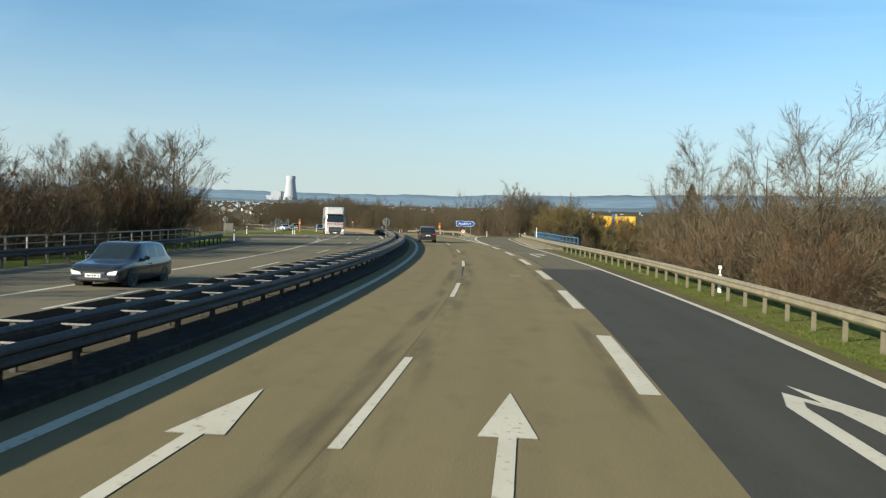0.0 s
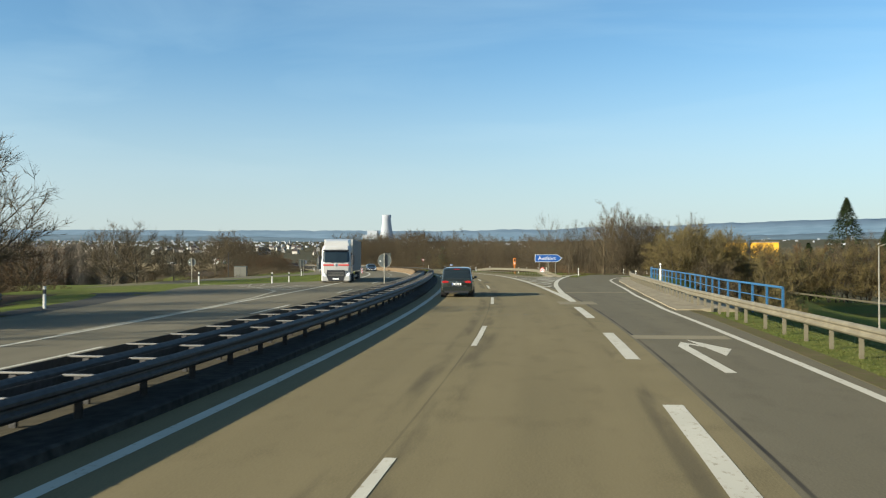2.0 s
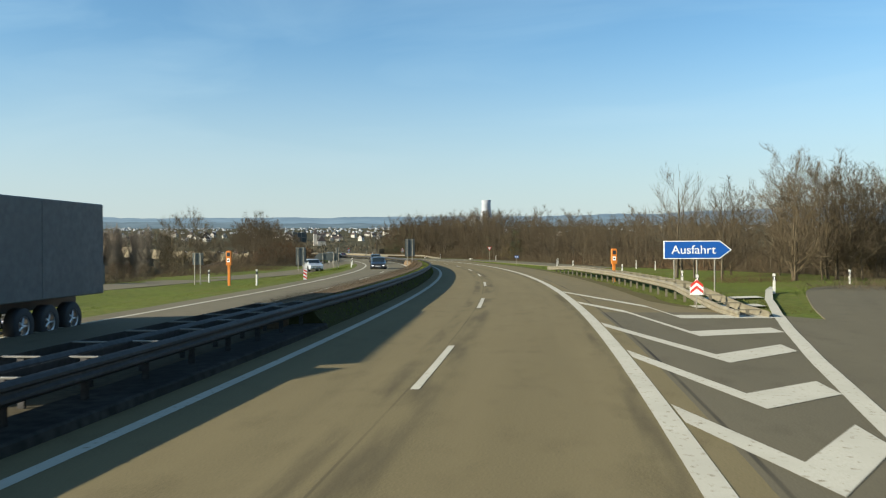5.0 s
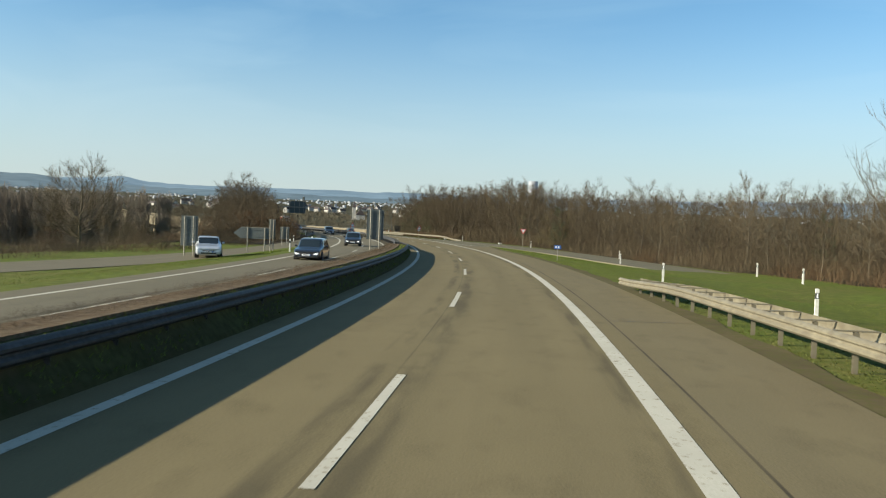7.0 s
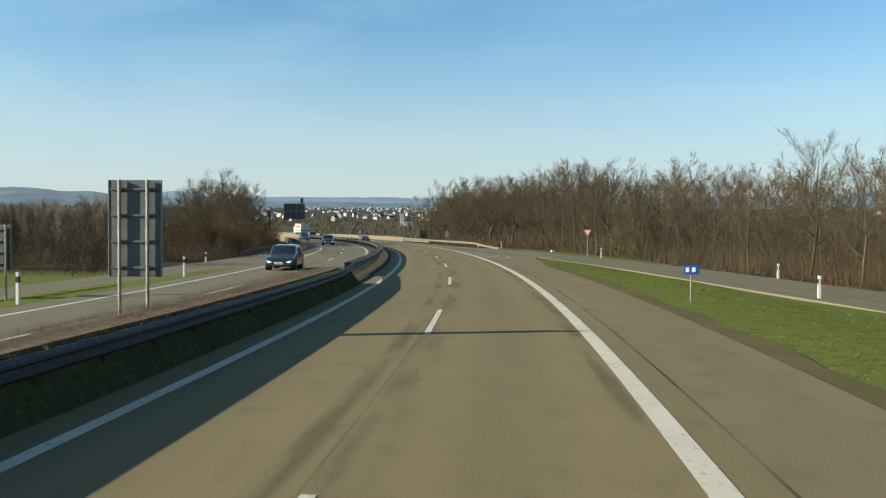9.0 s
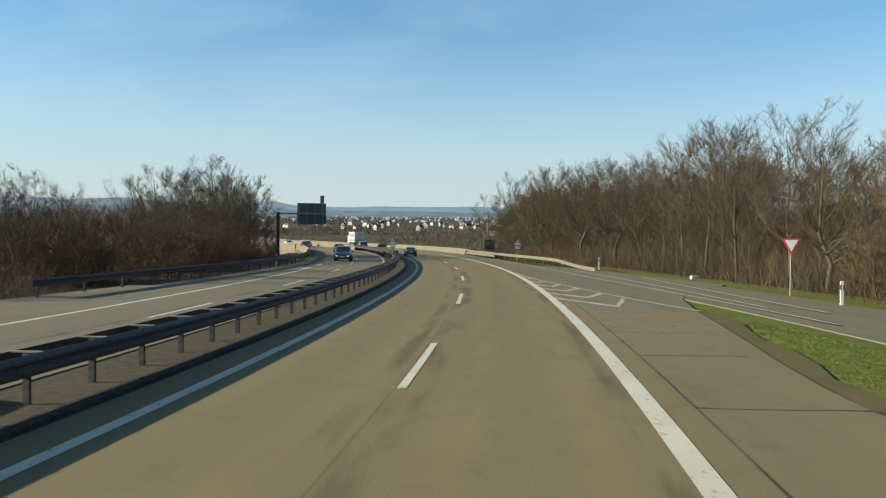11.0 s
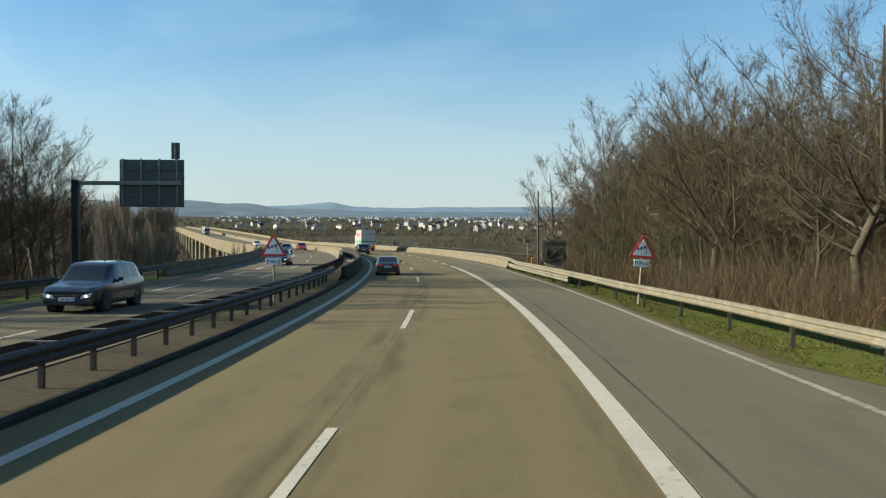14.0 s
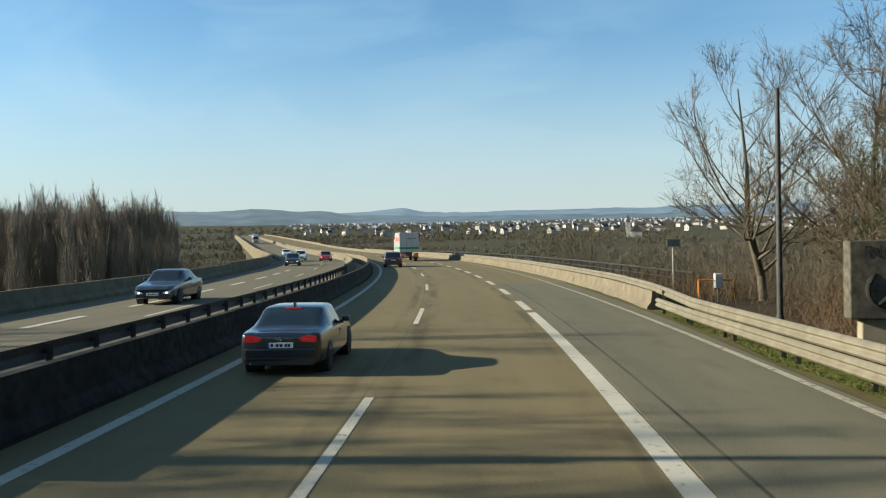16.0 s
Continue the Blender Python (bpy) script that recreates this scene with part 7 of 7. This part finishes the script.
P_GREEN, P_BLACK, P_SILVER, P_WHITE, P_RED = paint("dark_green_car_paint", (0.017, 0.021, 0.016)), paint("black_car_paint", (0.014, 0.016, 0.02)), paint("silver_car_paint", (0.42, 0.44, 0.46)), paint("white_car_paint", (0.75, 0.75, 0.75)), paint("red_car_paint", (0.42, 0.02, 0.015))
P_DARK = paint("dark_grey_car_paint", (0.018, 0.021, 0.025))
car("family_van", place(78.2, -1.93, 0.0, 0, 0.95), "dark green family van in the overtaking lane", P_GREEN, 4.85, 1.90, 1.72, MPV, rails=True)
car("coupe", place(338.8, -1.9, 0.0, 0, 0.91), "black two-door coupe in the overtaking lane", P_BLACK, 4.43, 1.76, 1.34, SALOON)
car("estate_car", place(409, -1.9), "dark grey estate car in the overtaking lane", P_DARK, 4.7, 1.86, 1.6, HATCH)
car("estate_car", place(194, -9.9, -0.1, 180), "black estate car on the far carriageway", P_BLACK, 4.6, 1.8, 1.48, HATCH, glow=True)
car("hatchback", place(21.5, -11.2, -0.1, 180), "dark blue hatchback on the far carriageway", P_BLACK, 4.3, 1.8, 1.5, HATCH)
car("offroader", place(314.5, -10.8, turn=180), "dark grey offroader with lit headlights on the far carriageway", P_DARK, 4.5, 1.85, 1.62, HATCH, glow=True)
car("crossover", place(462, -12.6, turn=180), "white crossover on the far merging lane", P_WHITE, 4.4, 1.83, 1.6, HATCH)
car("saloon", place(363.5, -11.4, turn=180), "dark saloon with lit headlights on the far carriageway", P_DARK, 4.6, 1.8, 1.45, SALOON, glow=True)
car("silver_saloon", place(198, -18.4, -0.3, 196), "silver saloon on the far entry ramp", P_SILVER, 4.7, 1.82, 1.45, SALOON)
car("red_hatchback", place(452, -9.0, turn=180), "small red hatchback on the bridge", P_RED, 4.0, 1.74, 1.5, HATCH)
car("dark_hatchback", place(428, -13.0, turn=180), "dark hatchback on the bridge", P_DARK, 4.2, 1.78, 1.5, HATCH, glow=True)
car("dark_hatchback", place(232, -9.9, turn=180), "dark hatchback on the far carriageway", P_DARK, 4.2, 1.78, 1.5, HATCH, glow=True)
car("parked_car", place(505, -13.4, turn=180), "white hatchback far along the bridge", P_WHITE, 4.2, 1.78, 1.5, HATCH)


def truck_wheels(t, ys, x=1.05, r=0.5):
    for y in ys:
        for sg in (-1, 1):
            wheel(t, sg * x, y, r, 0.34, r * 0.55)


CURTAIN = surface("grey_tarpaulin", (0.15, 0.147, 0.14), (0.12, 0.118, 0.112), 0.6, 0, 0.5, 5.0, 0.1)
GREEN_BAND = plain("green_film", (0.02, 0.20, 0.10), 0.5)
RED_BAND = plain("red_print", (0.55, 0.05, 0.04), 0.5)
TRUCK_W = plain("white_truck_paint", (0.42, 0.41, 0.385), 0.35, 0, 0, 0.5)


def box_truck(m):
    """Seen from behind: box body with a green band."""
    t = thing("box_truck", m, "white box lorry with a green band and orange rear boards", "truck", "traffic")
    part("box_body", box(nb(), -1.27, 1.27, 0, 7.4, 1.25, 3.85, 0.04), TRUCK_W, t)
    for x0, x1, y0, y1 in ((-1.285, 1.285, -0.012, -0.002), (-1.284, -1.272, 0.02, 7.38), (1.272, 1.284, 0.02, 7.38)):
        part("green_band", box(nb(), x0, x1, y0, y1, 1.62, 1.9), GREEN_BAND, t)
    for k, (y0, y1) in enumerate(((1.2, 3.2), (3.8, 5.9))):
        part("side_print", box(nb(), -1.284, -1.272, y0, y1, 2.7, 3.2), RED_BAND, t)
    for x0, x1 in ((-0.2, 0.3), (0.45, 0.95)):
        part("rear_print", box(nb(), x0, x1, -0.012, -0.002, 2.95, 3.1), POLE, t)
    part("door_seam", box(nb(), -0.01, 0.01, -0.013, -0.002, 1.95, 3.8), POLE, t)
    part("door_bar", tube(nb(), (-0.35, -0.03, 1.3), (-0.35, -0.03, 3.8), 0.02), CHROME, t)
    part("door_bar", tube(nb(), (0.35, -0.03, 1.3), (0.35, -0.03, 3.8), 0.02), CHROME, t)
    part("chassis", box(nb(), -0.45, 0.45, 0.2, 9.5, 0.75, 1.2, 0.02), BLACK_PL, t)
    part("underrun_bar", box(nb(), -1.2, 1.2, 0.05, 0.2, 0.5, 0.68, 0.02), BLACK_PL, t)
    for sg in (-1, 1):
        part("rear_board", box(nb(), min(sg * 0.55, sg * 1.15), max(sg * 0.55, sg * 1.15), -0.03, 0.0, 0.62, 0.98, 0.01), ORANGE, t)
        part("tail_light", box(nb(), min(sg * 0.7, sg * 1.1), max(sg * 0.7, sg * 1.1), -0.05, -0.031, 1.02, 1.14, 0.01), TAIL, t)
        part("mudguard", box(nb(), min(sg * 0.75, sg * 1.25), max(sg * 0.75, sg * 1.25), 0.3, 0.34, 0.4, 1.1), BLACK_PL, t)
    part("cab", box(nb(), -1.22, 1.22, 7.7, 9.7, 0.75, 3.0, 0.12), TRUCK_W, t)
    truck_wheels(t, (1.6, 2.9, 8.7))


box_truck(place(435, 1.7))


def curtain_lorry(m):
    """Seen from the front: white cab with a dark screen, grey trailer."""
    t = thing("articulated_lorry", m, "white articulated lorry with red stripe and grey curtain trailer", "truck", "traffic")
    ring = lambda z, f, w, c: [(-w, f + c, z), (-w + 0.2, f + 0.03, z), (0, f, z), (w - 0.2, f + 0.03, z), (w, f + c, z), (w, 2.25, z), (-w, 2.25, z)]
    bm = nb()
    loft(bm, [ring(0.95, 0.02, 1.22, 0.16), ring(1.6, 0.0, 1.24, 0.16), ring(1.92, 0.02, 1.24, 0.17), ring(2.88, 0.22, 1.21, 0.22), ring(3.18, 0.32, 1.18, 0.25), ring(3.36, 0.5, 1.1, 0.25)], True, True)
    part("cab", bm, TRUCK_W, t)
    bm = nb()
    loft(bm, [[(-1.02, 0.85, 3.34), (1.02, 0.85, 3.34), (1.16, 2.25, 3.34), (-1.16, 2.25, 3.34)], [(-0.98, 0.92, 3.62), (0.98, 0.92, 3.62), (1.15, 2.25, 3.7), (-1.15, 2.25, 3.7)], [(-0.92, 1.15, 3.80), (0.92, 1.15, 3.80), (1.12, 2.25, 3.94), (-1.12, 2.25, 3.94)]], True, True)
    part("roof_spoiler", bm, TRUCK_W, t)
    bm = nb()
    loft(bm, [[(-1.12, 0.10, 2.0), (-0.95, 0.0, 1.96), (0, -0.03, 1.94), (0.95, 0.0, 1.96), (1.12, 0.10, 2.0)], [(-1.08, 0.25, 2.84), (-0.92, 0.15, 2.88), (0, 0.12, 2.88), (0.92, 0.15, 2.88), (1.08, 0.25, 2.84)]])
    part("windscreen", bm, GLASS, t)
    for x in (-0.5, 0.3):
        part("wiper", tube(nb(), (x, -0.05, 1.94), (x + 0.5, -0.02, 2.06), 0.012, n=5), BLACK_PL, t)
    part("sun_visor", box(nb(), -1.08, 1.08, -0.02, 0.26, 2.88, 3.02, 0.04), BLACK_PL, t)
    part("red_stripe", box(nb(), -1.1, -0.2, -0.012, 0.02, 1.66, 1.78, 0.005), RED_BAND, t)
    part("red_stripe", box(nb(), 0.2, 1.1, -0.012, 0.02, 1.66, 1.78, 0.005), RED_BAND, t)
    part("grille", panel(nb(), [(-0.62, 0.40), (0.62, 0.40), (0.80, 0.85), (0.74, 1.30), (-0.74, 1.30), (-0.80, 0.85)], -0.07, 0.05), BLACK_PL, t)
    for k in range(3):
        part("grille_slat", box(nb(), -0.66, 0.66, -0.085, -0.068, 0.82 + 0.12 * k, 0.85 + 0.12 * k), POLE, t)
    part("badge", panel(nb(), [(0, 1.6), (0.09, 1.72), (0, 1.84), (-0.09, 1.72)], -0.03, 0.0), CHROME, t)
    part("bumper", box(nb(), -1.22, 1.22, -0.06, 0.4, 0.34, 0.96, 0.1), TRUCK_W, t)
    part("bumper_intake", panel(nb(), [(-0.6, 0.38), (0.6, 0.38), (0.7, 0.62), (-0.7, 0.62)], -0.075, -0.05), BLACK_PL, t)
    part("number_plate", box(nb(), -0.26, 0.26, -0.09, -0.076, 0.5, 0.61), WHITE_SIGN, t)
    for sg in (-1, 1):
        part("headlight", panel(nb(), [(sg * 0.82, 0.72), (sg * 1.14, 0.8), (sg * 1.16, 1.12), (sg * 0.9, 1.02)], -0.075, -0.02), LAMP, t)
        part("lamp_bulb", tube(nb(), (sg * 0.98, -0.082, 0.9), (sg * 0.98, -0.076, 0.9), 0.06, n=12), LAMP_ON, t)
        part("mirror", box(nb(), min(sg * 1.32, sg * 1.5), max(sg * 1.32, sg * 1.5), 0.15, 0.32, 1.75, 2.5, 0.05), BLACK_PL, t)
        part("mirror_arm", tube(nb(), (sg * 1.15, 0.4, 2.5), (sg * 1.4, 0.25, 2.45), 0.03, n=6), BLACK_PL, t)
        part("side_window", panel(nb(), [(-0.4, 2.0), (0.5, 1.95), (0.5, 2.78), (-0.15, 2.8)], -0.006, 0.006), GLASS, t).matrix_basis = Matrix.Translation((sg * 1.245, 0.95, 0)) @ Matrix.Rotation(radians(90), 4, "Z")
        part("step", box(nb(), min(sg * 1.1, sg * 1.23), max(sg * 1.1, sg * 1.23), 0.45, 1.1, 0.38, 0.9, 0.04), BLACK_PL, t)
        part("air_deflector", box(nb(), min(sg * 1.16, sg * 1.24), max(sg * 1.16, sg * 1.24), 2.2, 2.75, 1.0, 3.4, 0.02), TRUCK_W, t)
    part("trailer", box(nb(), -1.27, 1.27, 2.95, 16.4, 1.15, 3.98, 0.04), CURTAIN, t)
    part("trailer_front", box(nb(), -1.25, 1.25, 2.9, 2.949, 1.2, 3.95, 0.02), TRUCK_W, t)
    for k in range(3):
        for sg in (-1, 1):
            part("curtain_post", box(nb(), min(sg * 1.272, sg * 1.28), max(sg * 1.272, sg * 1.28), 5.6 + k * 3.6, 5.63 + k * 3.6, 1.2, 3.9), CURTAIN, t)
    part("chassis", box(nb(), -0.45, 0.45, 1.5, 16.2, 0.8, 1.12, 0.02), BLACK_PL, t)
    part("side_guard", box(nb(), 1.1, 1.16, 6.0, 11.0, 0.55, 0.75), POLE, t)
    part("side_guard", box(nb(), -1.16, -1.1, 6.0, 11.0, 0.55, 0.75), POLE, t)
    truck_wheels(t, (1.35, 4.9, 12.0, 13.3, 14.6))


# its front faces the oncoming traffic
curtain_lorry(place(103.4, -12.4, -0.24, 3))
curtain_lorry(place(690, -13.2))

# ---- buildings in the valley ----
def yellow_hall():
    t = thing("yellow_hall", pose(22.1, 187.6, 0.9, 0, 0, -8), "bright yellow flat-roofed hall among shrubs", "building")
    part("wall", box(nb(), -4.8, 4.8, -4, 4, -6, 3.8, 0.05), YELLOW, t)
    part("column", box(nb(), -0.25, 0.25, -4.15, -3.95, -6, 4.3, 0.02), BLUE_RAIL, t)
    for k in range(4):
        part("cladding_joint", box(nb(), -4.7, 4.7, -4.012, -4.002, 0.2 + k * 0.9, 0.24 + k * 0.9), POLE, t)
    part("roof_edge", box(nb(), -4.9, 4.9, -4.1, 4.1, 3.8, 3.95, 0.02), POLE, t)
    part("writing_bar", box(nb(), 2.0, 4.4, -4.02, -4.004, 0.9, 1.3), RED_BAND, t)


yellow_hall()
ROOF = surface("slate_roof", (0.07, 0.068, 0.07), (0.10, 0.075, 0.065), 0.8, 0, 0.4, 4.0, 0.2, vary=0.3)
RENDERED = surface("house_render", (0.52, 0.50, 0.45), (0.36, 0.33, 0.28), 0.85, 0, 0.3, 3.0, 0.1, vary=0.15)
RS = [200, 300, 420, 560, 720, 900, 1150, 1500, 2000, 2700, 3500]
HS = [-26, -24, -20, -14, -8, -2, 6, 17, 33, 56, 80]


def house_proto(w, dp, eave, ridge_h):
    t = thing("house", Matrix.Identity(4), "white rendered house with a dark pitched roof", "house", "houses of the town")
    bm = nb()
    loft(bm, [[(-w, y, -2), (-w, y, eave), (0, y, ridge_h), (w, y, eave), (w, y, -2)] for y in (-dp, dp)], True, True)
    part("wall", bm, RENDERED, t)
    bm = nb()
    loft(bm, [[(-w - 0.5, y, eave - 0.25), (0, y, ridge_h + 0.12), (w + 0.5, y, eave - 0.25), (w + 0.5, y, eave), (0, y, ridge_h + 0.4), (-w - 0.5, y, eave)] for y in (-dp - 0.4, dp + 0.4)], True, True)
    part("roof", bm, ROOF, t)
    part("chimney", box(nb(), 0.6, 1.2, 1.0, 1.6, eave + 1, ridge_h + 1.1), ROOF, t)
    for y, sg in ((-dp - 0.03, 1), (dp + 0.03, 1)):
        for x in (-w * 0.5, w * 0.5):
            for z in (1.2, eave - 1.7):
                part("window", box(nb(), x - 0.55, x + 0.55, y - 0.03, y + 0.03, z, z + 1.3), GLASS, t)
    return t


PROTOS = [house_proto(4.6, 5.5, 5.6, 10.0), house_proto(5.4, 6.2, 6.4, 11.2), house_proto(4.2, 7.5, 5.0, 9.2)]
town = random.Random(21)
used = [False] * 3
for k in range(120):
    dist = town.uniform(1250, 1800)
    a = radians(town.uniform(9, 42.5) if k % 12 else town.uniform(42.5, 48))
    z = float(np.interp(dist, RS, HS)) + town.uniform(0, 3)
    m = Matrix.Translation((-90 - dist * math.sin(a), 230 + dist * math.cos(a), z)) @ Matrix.Rotation(town.uniform(0, math.tau), 4, "Z") @ Matrix.Scale(town.uniform(0.62, 0.9), 4)
    j = town.randrange(3)
    if not used[j]:
        used[j] = True
        PROTOS[j].matrix_basis = m
    else:
        copy_thing_plain(PROTOS[j], m)

copy_thing_plain(PROTOS[0], place(74, 40, -9.3, 25, 0.8))


def church(x, y, z):
    t = thing("church", pose(x, y, z, 0, 0, 30), "white church with a dark roof and a square tower", "church")
    part("nave", box(nb(), -6, 6, -11, 11, -3, 9), RENDERED, t)
    bm = nb()
    loft(bm, [[(-6.6, yy, 8.8), (0, yy, 17), (6.6, yy, 8.8)] for yy in (-11.4, 11.4)], True, True)
    part("nave_roof", bm, ROOF, t)
    part("tower", box(nb(), -11, -6, -4, 2, -3, 19), RENDERED, t)
    bm = nb()
    loft(bm, [[(-11.3, -4.3, 19), (-5.7, -4.3, 19), (-5.7, 2.3, 19), (-11.3, 2.3, 19)], [(-8.6, -1.1, 28), (-8.4, -1.1, 28), (-8.4, -0.9, 28), (-8.6, -0.9, 28)]], True, True)
    part("tower_roof", bm, ROOF, t)
    for k in range(4):
        part("window", box(nb(), -6.04, -6.0, -1.5 + 3 * k, -0.3 + 3 * k, 2.5, 7), GLASS, t)


church(-555, 1165, 1.0)


def cooling_tower():
    t = thing("cooling_tower", Matrix.Translation((-1141, 4044, 95)), "pale concrete cooling tower of a distant power station", "cooling tower")
    bm = nb()
    loft(bm, [[(r * math.cos(a), r * math.sin(a), z) for a in [k * math.tau / 40 for k in range(41)]] for z, r in ((0, 38), (30, 32), (60, 26.5), (85, 23), (105, 21.5), (127, 22.5), (127, 21.5), (100, 20.5))])
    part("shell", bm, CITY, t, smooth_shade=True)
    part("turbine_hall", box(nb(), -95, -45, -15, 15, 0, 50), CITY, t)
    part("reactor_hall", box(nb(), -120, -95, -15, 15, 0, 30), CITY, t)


cooling_tower()
